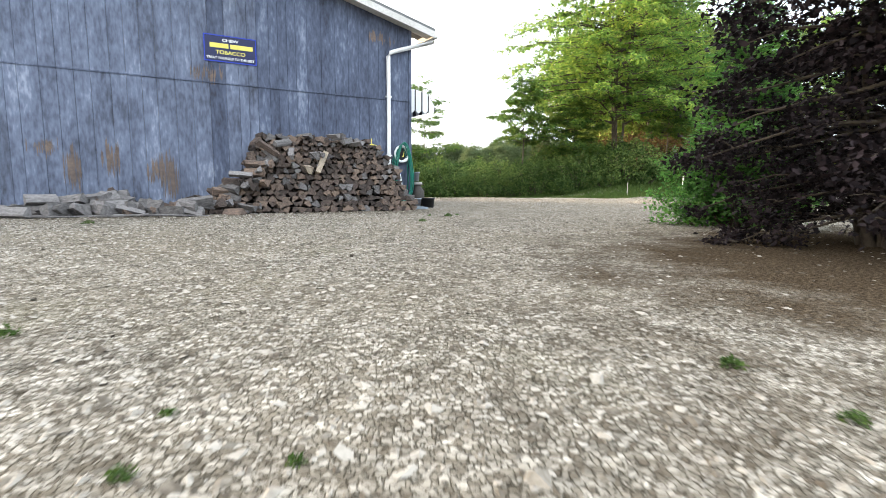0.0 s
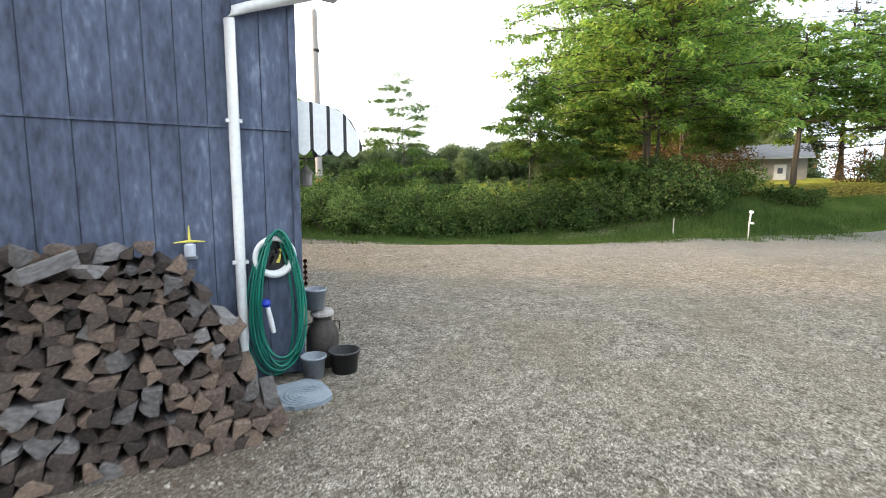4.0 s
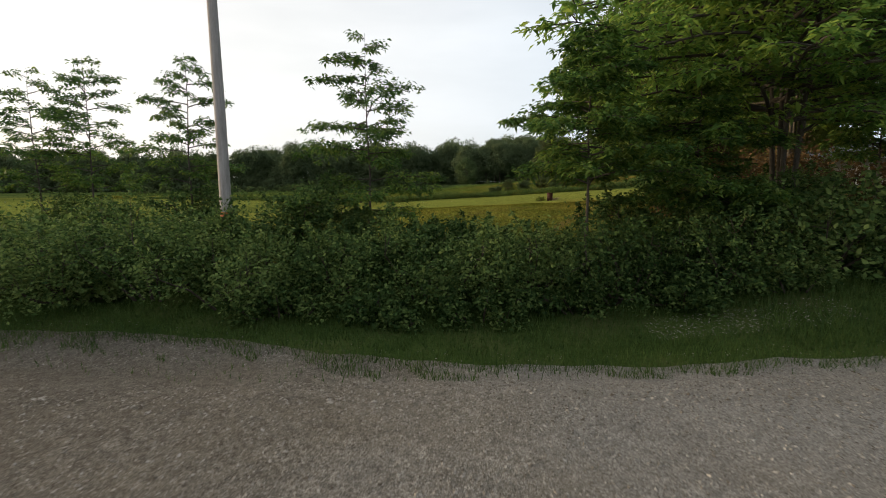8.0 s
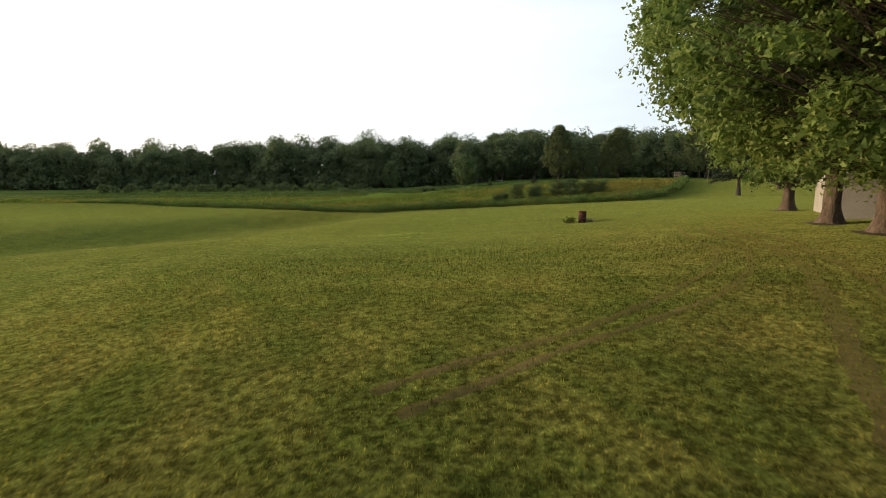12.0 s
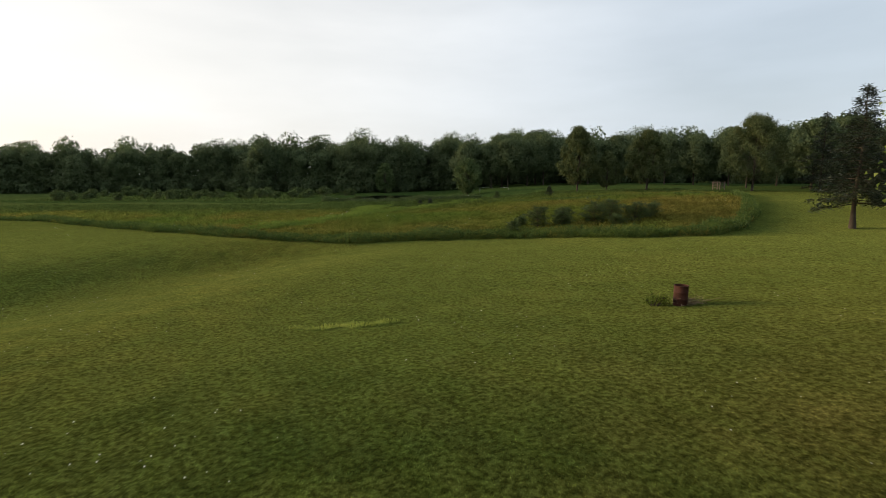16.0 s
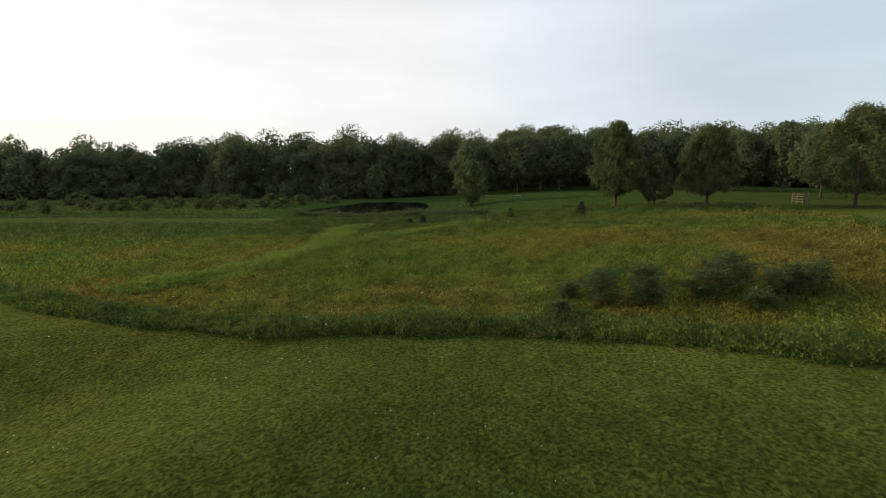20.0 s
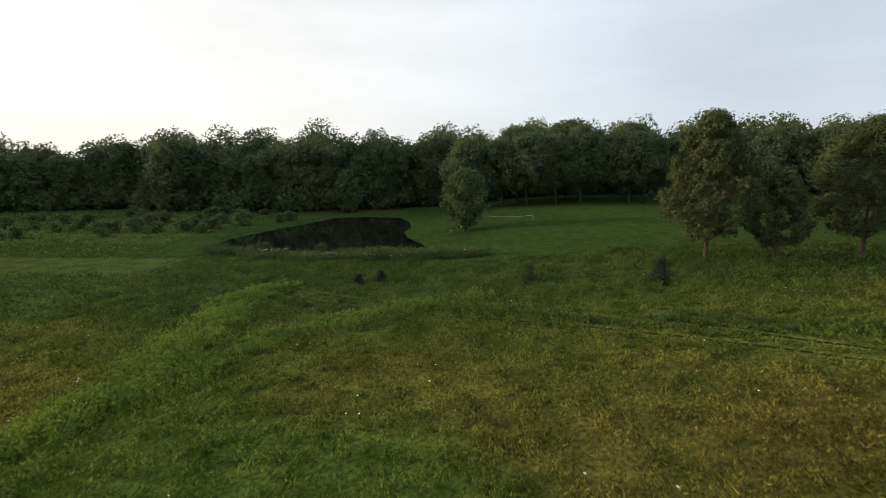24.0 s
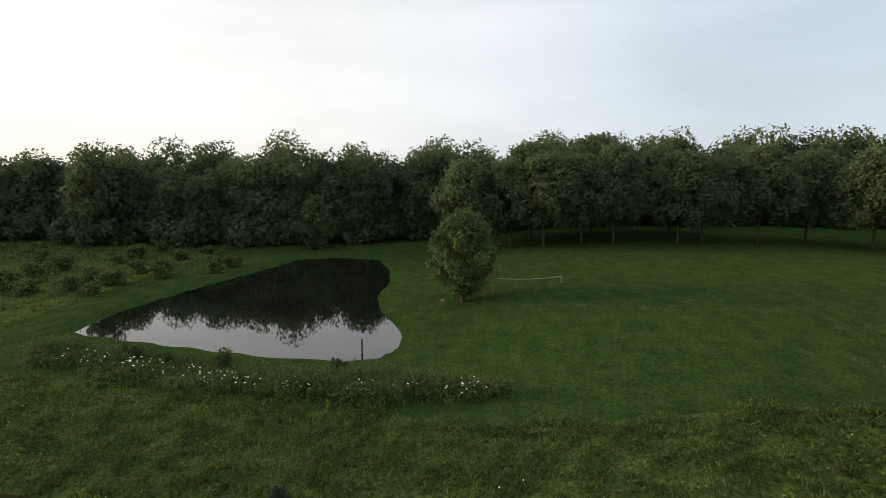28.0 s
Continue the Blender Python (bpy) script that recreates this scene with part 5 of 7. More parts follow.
# ---- trees and shrubs ----
def grown(seed, tall, clear, profile, limbs, leaves, leaf_size, trunk_r, rise=25, clump=0.3, flat=0.35, layer=0.6, droop=0.0, wiggle=0.03, long=1.7, bare=0.3, forks=1, sub=1.6):
    """Arrays of a tree's wood and of its leaves: a tapered trunk, curved limbs that fill a crown profile (share of height, reach), side branches, and clumps of leaves on them."""
    r = rng(seed)
    wood, knots = [], []
    hs = np.linspace(0, 1, 9)
    off = np.cumsum(r.normal(0, wiggle, (9, 2)), axis=0) * tall * 0.25
    off -= off[0]
    ts = np.linspace(0, 1, 6)
    px, py = [p[0] for p in profile], [p[1] for p in profile]
    for fork in range(forks):
        lean = r.normal(0, 0.08, 2) * tall if forks > 1 else np.zeros(2)
        path = np.stack([off[:, 0] + lean[0] * hs ** 1.3, off[:, 1] + lean[1] * hs ** 1.3, hs * tall * 0.97], 1)
        wood.append(tube_arrays(path, trunk_r * (1 - 0.93 * hs ** 0.8) / (1 + 0.25 * (forks - 1)) * (1 + 0.5 * np.exp(-hs * 30)), 9))
        n_limb = limbs // forks
        for k in range(n_limb):
            h0 = clear + (1 - clear) * (k + r.uniform(0.1, 0.9)) / n_limb * 0.97
            reach = np.interp(h0, px, py) * r.uniform(0.72, 1.12)
            if reach < 0.04:
                continue
            az = k * 2.4 + r.uniform(-0.5, 0.5)
            base = np.array([np.interp(h0, hs, path[:, 0]), np.interp(h0, hs, path[:, 1]), h0 * tall * 0.97])
            up = math.tan(radians(rise + r.normal(0, 9)))
            side = r.normal(0, 0.2)
            bend = r.normal(0, 0.06, (6, 3)) * reach * ts[:, None] * (1 - ts[:, None])
            limb = base + np.stack([np.cos(az + side * ts) * ts * reach, np.sin(az + side * ts) * ts * reach, ts * reach * up * (1 - 0.45 * ts) - droop * reach * ts ** 2], 1) + bend
            lr = min(trunk_r * 0.42, 0.01 + 0.016 * reach)
            wood.append(tube_arrays(limb, lr * (1 - 0.85 * ts), 5))
            knots.append(limb[-1])
            for j in range(max(2, int(reach * sub))):
                t = bare + (1 - bare) * (j + r.random()) / max(2, int(reach * sub))
                e = np.array([np.interp(t, ts, limb[:, i]) for i in range(3)])
                a2 = az + side * t + (1 if j % 2 else -1) * r.uniform(0.35, 1.2)
                ln = reach * 0.42 * (1.2 - t) * r.uniform(0.7, 1.2)
                tip = e + np.array([math.cos(a2) * ln, math.sin(a2) * ln, ln * (0.35 * up + r.normal(0.05, 0.15)) - droop * ln * 0.5])
                mid = (e + tip) / 2 + np.array([0, 0, 0.08 * ln])
                wood.append(tube_arrays([e, mid, tip], [lr * 0.4, lr * 0.28, lr * 0.08], 4))
                knots += [tip, mid * 0.4 + tip * 0.6] if ln > clump else [tip]
                if ln > clump * 2.5:
                    knots.append(mid)
    knots = np.array(knots)
    which = r.integers(len(knots), size=leaves)
    weight = r.uniform(0.5, 1.35, len(knots))
    p = knots[which] + r.normal(size=(leaves, 3)) * np.array([1, 1, layer]) * (clump * weight[which])[:, None] * 0.62
    p = p[p[:, 2] > 0.05]
    return join_arrays(wood), leaf_arrays(p, leaf_size, r, flat, long, 0.3)


def frond_arrays(p, d, size, r, wide=0.34, sag=0.25):
    """A folded narrow leaf at each point of p that points along d and bends down at its tip."""
    n = len(p)
    size = size * r.uniform(0.6, 1.25, n)[:, None]
    d = d / (np.linalg.norm(d, axis=1)[:, None] + 1e-9)
    up = r.normal(0, 0.45, (n, 3))
    up[:, 2] += 1.0
    w = np.cross(d, up)
    w /= np.linalg.norm(w, axis=1)[:, None] + 1e-9
    mid = p + d * size * 0.5 - np.array([0, 0, 0.2 * sag]) * size
    tip = p + d * size - np.array([0, 0, sag]) * size
    lift = np.array([0, 0, 0.06]) * size
    v = np.stack([p, mid + w * size * wide * 0.5 + lift, tip, mid - w * size * wide * 0.5 + lift], 1).reshape(-1, 3)
    return v, np.arange(4 * n).reshape(n, 4)


def sprayed(seed, tall, clear, profile, limbs, leaf, trunk_r, rise=18, droop=0.12, per=7, gap=0.28, forks=1, spread=0.06, bare=0.28, turn=0.4, wide=0.34, sag=0.3, fill=2):
    """A tree of tiered limbs: twigs stand off each limb on both sides, and each ends in a whorl of drooping narrow leaves."""
    r = rng(seed)
    wood, at, way = [], [], []
    hs, ts = np.linspace(0, 1, 9), np.linspace(0, 1, 7)
    px, py = [p[0] for p in profile], [p[1] for p in profile]
    for fork in range(forks):
        lean = r.normal(0, spread, 2) * tall if forks > 1 else np.zeros(2)
        off = np.cumsum(r.normal(0, 0.012, (9, 2)), axis=0) * tall * 0.3
        path = np.stack([off[:, 0] - off[0, 0] + lean[0] * hs, off[:, 1] - off[0, 1] + lean[1] * hs, hs * tall * 0.98], 1)
        wood.append(tube_arrays(path, trunk_r * (1 - 0.93 * hs ** 0.8) / (1 + 0.25 * (forks - 1)) * (1 + 0.5 * np.exp(-hs * 30)), 8))
        for k in range(limbs // forks):
            h0 = clear + (1 - clear) * (k + r.uniform(0.0, 1.0)) / (limbs // forks) * 0.98
            reach = np.interp(h0, px, py) * r.uniform(0.5, 1.25)
            if reach < 0.08:
                continue
            az = k * 2.4 + fork * 1.1 + r.uniform(-0.6, 0.6)
            base = np.array([np.interp(h0, hs, path[:, 0]), np.interp(h0, hs, path[:, 1]), h0 * tall * 0.98])
            up, side = math.tan(radians(rise + r.normal(0, 8))), r.normal(0, turn)
            limb = base + np.stack([np.cos(az + side * ts) * ts * reach, np.sin(az + side * ts) * ts * reach, ts * reach * up * (1 - 0.5 * ts) - droop * reach * ts ** 2], 1)
            limb += r.normal(0, 0.03, (7, 3)) * reach * (ts * (1.1 - ts))[:, None]
            lr = min(trunk_r * 0.4, 0.008 + 0.012 * reach)
            wood.append(tube_arrays(limb, lr * (1 - 0.85 * ts), 5))
            at.append(limb[-1])
            way.append(limb[-1] - limb[-2])
            steps_ = max(3, int(reach * (1 - bare) / gap))
            for j in range(steps_):
                t = bare + (1 - bare) * (j + r.random()) / steps_
                e = np.array([np.interp(t, ts, limb[:, i]) for i in range(3)])
                a2 = az + side * t + (1 if j % 2 else -1) * r.uniform(0.5, 1.15)
                ln = min(1.1, 0.12 + reach * 0.36 * (1.15 - t)) * r.uniform(0.6, 1.25)
                dr = np.array([math.cos(a2), math.sin(a2), 0.25 * up + r.normal(0.06, 0.16) - droop * 0.6])
                tip = e + dr * ln
                wood.append(tube_arrays([e, (e + tip) / 2 + np.array([0, 0, 0.06 * ln]), tip], [lr * 0.35, lr * 0.25, lr * 0.08], 4))
                for u in np.linspace(1.0, 0.35, max(1, min(4, int(ln / leaf / 0.9) * fill // 2))):
                    at.append(e + dr * ln * u)
                    way.append(dr)
    at, way = np.repeat(np.array(at), per, 0), np.repeat(np.array(way), per, 0)
    n = len(at)
    a = r.uniform(0, 6.28, n)
    d = way / (np.linalg.norm(way, axis=1)[:, None] + 1e-9) * 0.55 + np.stack([np.cos(a), np.sin(a), r.normal(0.0, 0.3, n) - 0.1], 1)
    at = at + r.normal(0, leaf * 0.35, (n, 3))
    return join_arrays(wood), frond_arrays(at, d, leaf, r, wide, sag)


def card_arrays(p, nrm, size, r, long=1.3):
    """A three-cornered leaf spray at each point of p that faces along nrm."""
    n = len(p)
    size = size * r.uniform(0.6, 1.3, n)[:, None]
    nrm = nrm / (np.linalg.norm(nrm, axis=1)[:, None] + 1e-9)
    d = np.cross(nrm, r.normal(size=(n, 3)))
    d /= np.linalg.norm(d, axis=1)[:, None] + 1e-9
    w = np.cross(nrm, d)
    a = p - d * size * long * 0.45
    b, c = p + d * size * long * 0.55 + w * size * 0.5, p + d * size * long * 0.4 - w * size * 0.5
    return np.stack([a, b + nrm * size * 0.1, c], 1).reshape(-1, 3), np.arange(3 * n).reshape(n, 3)


def lobe_leaves(r, cs, rad, n, size, squash=0.8, rough=0.35, loose=0.9, inner=0.12, high=0.0):
    """Leaf cards over uneven lobes, with larger ones inside, denser towards the top."""
    out = []
    share = rad ** 2 * (1 + high * (cs[:, 2] - cs[:, 2].min()) / np.ptp(cs[:, 2]))
    share /= share.sum()
    for count, sz, lo, hi in ((int(n * (1 - inner)), size, 0.8, 1.04), (int(n * inner), size * 2.2, 0.25, 0.7)):
        k = r.choice(len(cs), size=count, p=share)
        d = r.normal(size=(count, 3))
        d /= np.linalg.norm(d, axis=1)[:, None]
        bump = 1 + rough * np.sin(4.3 * d[:, 0] + 1.7 * k) * np.sin(4.9 * d[:, 1] + 2.3 * k + 3 * d[:, 2])
        p = cs[k] + d * (rad[k] * bump * r.uniform(lo, hi, count))[:, None] * np.array([1, 1, squash])
        nrm = d + loose * r.normal(size=(count, 3)) + np.array([0, 0, 0.15])
        keep = p[:, 2] > 0.08
        out.append(card_arrays(p[keep], nrm[keep], sz, r))
    return join_arrays(out)


def lobed(seed, tall, clear, profile, lobes, small, large, leaves, size, trunk_r, squash=0.8, rough=0.35, forks=2, knots=0.0):
    """A broad tree: trunk, limbs that each end in a rounded lobe of leaves, all within a crown profile (share of height, reach)."""
    r = rng(seed)
    wood, cs, rad = [], [], []
    px, py = [p[0] for p in profile], [p[1] for p in profile]
    hs = np.concatenate([np.linspace(0, 0.2, 13)[:-1], np.linspace(0.2, 1, 6)]) if knots else np.linspace(0, 1, 7)
    for fork in range(forks):
        lean = r.normal(0, 0.05, 2) * tall if forks > 1 else np.zeros(2)
        path = np.stack([lean[0] * hs ** 1.4, lean[1] * hs ** 1.4, hs * tall * 0.9], 1)
        wood.append(tube_arrays(path, trunk_r * (1 - 0.9 * hs) * (1 + 0.5 * np.exp(-hs * 25)) / (1 + 0.2 * (forks - 1)), 15 if knots else 9))
        if knots:
            # roots spread at the foot, and the bark swells in knots
            v = wood[-1][0]
            turn_ = np.arctan2(v[:, 1], v[:, 0])
            foot_ = np.exp(-np.maximum(v[:, 2], 0) / 0.35)
            swell = 1 + knots * np.sin(3 * turn_ + 2.1 * v[:, 2] + fork) * np.sin(1.7 * v[:, 2] + 2 * turn_) + foot_ * (0.28 + 0.3 * np.sin(5 * turn_ + fork))
            low_ = np.clip((3.5 - v[:, 2]) / 1.5, 0, 1)
            v[:, :2] *= (1 + (swell - 1) * low_)[:, None]
        for k in range(lobes // forks):
            a = r.uniform(small, large)
            h = clear + (1 - clear) * (k + r.random()) / (lobes // forks)
            reach = max(0.0, np.interp(h, px, py) - a * 0.8) * (1 - 0.6 * r.random() ** 3)
            az = 2.4 * k + 1.3 * fork + r.uniform(-0.4, 0.4)
            c = np.array([math.cos(az) * reach, math.sin(az) * reach, min(h * tall, tall - a * 0.6)])
            z0 = max(clear * tall * 0.7, c[2] - 0.55 * reach - 0.4)
            foot = np.array([np.interp(z0, path[:, 2], path[:, 0]), np.interp(z0, path[:, 2], path[:, 1]), z0])
            t = np.linspace(0, 1, 6)[:, None]
            bend = r.normal(0, 0.06, 3) * reach
            limb = foot + (c - foot) * t + bend * t * (1 - t) + np.array([0, 0, 0.22]) * reach * t * (1 - t)
            lr = 0.01 + 0.005 * reach
            wood.append(tube_arrays(limb, lr * (1 - 0.88 * t[:, 0]), 5))
            cs.append(c)
            rad.append(a)
            for j in range(2):
                d = r.normal(size=3) * np.array([1, 1, 0.5])
                d /= np.linalg.norm(d)
                wood.append(tube_arrays([limb[3], (limb[3] + c) / 2 + d * a * 0.4, c + d * a * 0.9], [lr * 0.4, lr * 0.25, lr * 0.06], 4))
    return join_arrays(wood), lobe_leaves(r, np.array(cs), np.array(rad), leaves, size, squash, rough, high=0.8)


def plant(name, x, y, arrays, leaf_mat, bark, label, category, group="", sink=0.08, turn=0.0, kind=""):
    (wv, wf), (lv, lf) = arrays
    t = thing(name, x, y, float(height(x, y)) - sink, label, category, group, kind, turn)
    put("trunk", mesh_from("trunk", wv, wf, bark), t)
    put("crown", mesh_from("crown", lv, lf, leaf_mat), t)
    return t


def shrub_arrays(seed, wide, deep, tall, leaves, leaf_size, lobes=9, flat=0.35, hollow=0.55, sprigs=0.3):
    """Many stems from the ground, leaves in uneven lobes, and leafy shoots that stand out of them."""
    r = rng(seed)
    wood, pts = [], []
    cs = np.stack([r.uniform(-0.62, 0.62, lobes) * wide, r.uniform(-0.6, 0.6, lobes) * deep, r.uniform(0.15, 0.78, lobes) * tall], 1)
    rad = r.uniform(0.24, 0.46, lobes) * min(wide, deep, tall) * 1.1
    share = rad ** 2 / (rad ** 2).sum()
    for c, a, k in zip(cs, rad, share):
        n = int(leaves * k * (1 - sprigs))
        d = r.normal(size=(n, 3))
        d /= np.linalg.norm(d, axis=1)[:, None]
        rr = a * (hollow + (1.1 - hollow) * r.random(n) ** 0.7) * (1 + 0.3 * np.sin(5 * d[:, 0] + 4 * d[:, 2] + c[0]) * np.sin(6 * d[:, 1] + c[2]))
        p = c + d * rr[:, None] * np.array([1.15, 1.15, 0.95])
        pts.append(p[p[:, 2] > 0.03])
        foot = np.array([c[0] * 0.35, c[1] * 0.35, 0])
        mid = (foot + c) / 2 + r.normal(0, 0.12, 3) * a
        wood.append(tube_arrays([foot, mid, c, c + np.array([r.normal(0, 0.2) * a, r.normal(0, 0.2) * a, a * 0.6])], [0.03 * tall ** 0.5, 0.022, 0.012, 0.004], 5))
        shoots = max(3, int(26 / lobes))
        for j in range(shoots):
            d = r.normal(size=3) + np.array([0, 0, 0.55])
            d /= np.linalg.norm(d)
            e0, e1 = c + d * a * 0.7, c + d * a * r.uniform(1.15, 1.6) + np.array([0, 0, 0.1 * a])
            if e1[2] < 0.15:
                continue
            wood.append(tube_arrays([c, e0, e1], [0.01, 0.006, 0.002], 4))
            m = int(leaves * k * sprigs / shoots)
            u = r.random(m)[:, None]
            pts.append(e0 + (e1 - e0) * u + r.normal(0, 0.09, (m, 3)) * a * (1.15 - u))
    return join_arrays(wood), leaf_arrays(np.concatenate(pts), leaf_size, r, flat, 1.8, 0.15)


# dark purple shrub and its green neighbour beside the yard
def joined(*pairs):
    return join_arrays([p[0] for p in pairs]), join_arrays([p[1] for p in pairs])


def leaned(pair, dx, dy):
    """The same arrays, pushed aside with height."""
    for v, f in pair:
        v[:, 0] += dx * v[:, 2]
        v[:, 1] += dy * v[:, 2]
    return pair


plant("purple_leaf_shrub", 0.45, -9.0, leaned(joined(shrub_arrays(101, 1.15, 1.15, 4.4, 24000, 0.03, 30, 0.25), grown(106, 2.2, 0.12, [(0.0, 1.5), (0.5, 1.6), (1, 1.2)], 44, 20000, 0.03, 0.06, rise=4, clump=0.17, layer=0.5, droop=0.24, forks=2, bare=0.3, sub=2.8), grown(103, 5.3, 0.06, [(0.0, 1.35), (0.25, 1.5), (0.4, 1.6), (0.65, 1.65), (0.9, 1.5), (1, 0.8)], 104, 52000, 0.036, 0.055, rise=10, clump=0.19, layer=0.5, droop=0.2, forks=3, bare=0.3, sub=2.8)), -0.28, -0.19), LEAF_DARK, BARK, "large dark purple-leaved shrub with low sweeping branches", "shrub")
plant("green_shrub", 1.6, -6.95, joined(shrub_arrays(102, 0.95, 0.95, 1.5, 26000, 0.03, 30, 0.2, 0.45), shrub_arrays(105, 0.5, 0.5, 2.7, 16000, 0.03, 26, 0.2, 0.45), sprayed(104, 3.1, 0.02, [(0.0, 0.85), (0.2, 1.02), (0.4, 0.72), (0.7, 0.42), (1, 0.06)], 150, 0.085, 0.05, rise=30, droop=0.02, per=11, gap=0.11, forks=2, spread=0.03, bare=0.25, wide=0.2, sag=-0.05, fill=4)), LEAF_GREEN, BARK, "bright soft-needled green shrub at the yard's edge", "shrub")

# hedge along the road, shrub by shrub
r = rng(77)
for k, q in enumerate(np.arange(-24, 11.5, 2.3)):
    near = abs(q - 1) < 9
    s_ = 16.7 + r.normal(0, 0.35) + 1.4 * float(ease(1, 9, -q))
    tall = r.uniform(1.4, 1.9) if -4 < q < 5 else r.uniform(1.55, 2.25)
    x, y = world_xy(s_, q)
    t = plant("hedge_shrub", x, y, shrub_arrays(200 + k, 2.0, 2.3, tall, 10500 if near else 4200, 0.056 if near else 0.09, 15), LEAF_HEDGE, BARK, "dense dark green hedge shrub along the gravel road", "shrub", "hedge along the road", turn=float(math.degrees(math.atan2(-0.5, 0.866))))
    if k % 2 or -5 < q < 9:
        x, y = world_xy(15.75 + r.normal(0, 0.15) + 1.4 * float(ease(1, 9, -q)), q + 1.2)
        plant("hedge_shrub", x, y, shrub_arrays(300 + k, 1.4, 0.8, r.uniform(0.7, 1.1), 3500, 0.06, 8), LEAF_HEDGE, BARK, "low dark green shrub in front of the hedge", "shrub", "hedge along the road", turn=-30)

for k, q in enumerate(np.arange(-23, 5, 2.4)):
    x, y = world_xy(18.2 + r.normal(0, 0.2) + 1.6 * float(ease(1, 9, -q)), q + r.normal(0, 0.3))
    plant("hedge_shrub", x, y, shrub_arrays(350 + k, 1.9, 1.4, r.uniform(1.25, 1.6), 4200, 0.075, 13), LEAF_HEDGE, BARK, "dense green shrub on the lawn side of the hedge", "shrub", "hedge along the road", turn=-30)
for k, (s_, q, wide, tall) in enumerate([(19.3, -2.4, 1.3, 2.7), (19.2, -0.9, 0.8, 1.9), (22.0, -6.6, 1.3, 2.6), (21.4, -9.2, 1.4, 2.2), (24.0, -12.8, 1.6, 2.3)]):
    x, y = world_xy(s_, q)
    plant("hedge_shrub", x, y, shrub_arrays(380 + k, wide, wide, tall, 6500, 0.065, 15), LEAF_HEDGE, BARK, "tall leafy shrub at the foot of a young tree", "shrub", "hedge along the road", turn=-30)

# young layered trees behind the hedge
YOUNG = [(0.1, 0.9), (0.22, 1.7), (0.4, 1.9), (0.6, 1.6), (0.8, 1.2), (0.93, 0.6), (1, 0.12)]
for k, (s_, q, tall, wide) in enumerate([(20.3, -0.6, 6.9, 1.25), (23.8, -11.6, 7.4, 1.15), (24.5, -14.0, 7.2, 1.15), (22.1, -7.0, 6.9, 0.95), (27, -21, 7.4, 1.0)]):
    x, y = world_xy(s_, q)
    plant("young_tree", x, y, sprayed(400 + k, tall, 0.14 if k == 0 else 0.32, [(a, b * wide) for a, b in YOUNG], 34 if k == 0 else 27, 0.15, 0.05, rise=16, droop=0.08, per=8, gap=0.14, bare=0.08 if k == 0 else 0.18, wide=0.4, fill=4), LEAF_YOUNG, BARK_PALE, "slender young tree with tiered leafy branches", "tree", "young trees behind the hedge")
for k, (s_, q, tall, wide, low) in enumerate([(16.7, 5.1, 6.6, 1.1, 0.42), (17.8, 8.2, 5.0, 1.1, 0.2), (19.6, 14.4, 5.0, 0.9, 0.42)]):
    x, y = world_xy(s_, q)
    plant("young_tree", x, y, sprayed(450 + k, tall, low, [(a, b * wide) for a, b in YOUNG], 52, 0.155, 0.055, rise=14, droop=0.14, per=10, gap=0.15, bare=0.15, wide=0.42, fill=4), LEAF_YOUNG, BARK_PALE, "young tree with low leafy branches beside the hedge", "tree", "young trees under the roadside trees")

# tall trees beside the house drive
BROAD = [(0.1, 3.2), (0.25, 5.4), (0.45, 6.0), (0.65, 5.2), (0.85, 3.4), (1, 0.8)]
for k, (s_, q, tall, wide, clear, limbs) in enumerate([(18.6, 11.0, 14.5, 0.95, 0.2, 190), (24.5, 15.2, 15.0, 0.62, 0.3, 90), (22.6, 20.4, 8.6, 0.62, 0.36, 70), (22.2, 25.0, 9.4, 0.8, 0.3, 80), (26.0, 31.5, 12.5, 0.85, 0.25, 70)]):
    x, y = world_xy(s_, q)
    plant("roadside_tree", x, y, sprayed(500 + k, tall, clear, [(a, b * wide) for a, b in BROAD], limbs, 0.21 if k < 1 else 0.27, 0.15, rise=16, droop=0.16, per=8, gap=0.32 if k < 1 else 0.4, forks=4 if k < 2 else 2, spread=0.06, bare=0.16, wide=0.45, fill=4), LEAF_TREE, BARK_PALE, "tall leafy tree with layered bright green branches", "tree", "roadside trees")
for k, (s_, q, tall, mat) in enumerate([(18.4, 7.2, 2.7, LEAF_HEDGE), (18.2, 9.4, 2.6, LEAF_HEDGE), (18.6, 11.4, 2.0, LEAF_HEDGE), (18.0, 13.4, 0.8, LEAF_HEDGE), (21.5, 10.0, 2.6, LEAF_BROWN), (21.8, 12.6, 2.4, LEAF_BROWN), (20.8, 15.0, 2.5, LEAF_BROWN), (21.4, 16.4, 2.2, LEAF_BROWN), (19.6, 15.6, 1.3, LEAF_HEDGE), (18.6, 17.6, 0.7, LEAF_HEDGE), (24.0, 13.8, 3.2, LEAF_BROWN), (24.6, 15.9, 3.0, LEAF_BROWN), (23.6, 24.4, 2.0, LEAF_BROWN), (22.0, 25.2, 1.5, LEAF_HEDGE)]):
    x, y = world_xy(s_, q)
    brown = mat is LEAF_BROWN
    plant("understorey_shrub", x, y, shrub_arrays(530 + k, 1.8, 1.5, tall, 1500 if brown else 7000, 0.086 if brown else 0.06, 14), mat, BARK, "thin shrub with withered brown leaves under the trees" if brown else "shady shrub under the roadside trees", "shrub", "shrubs under the trees", turn=-30)
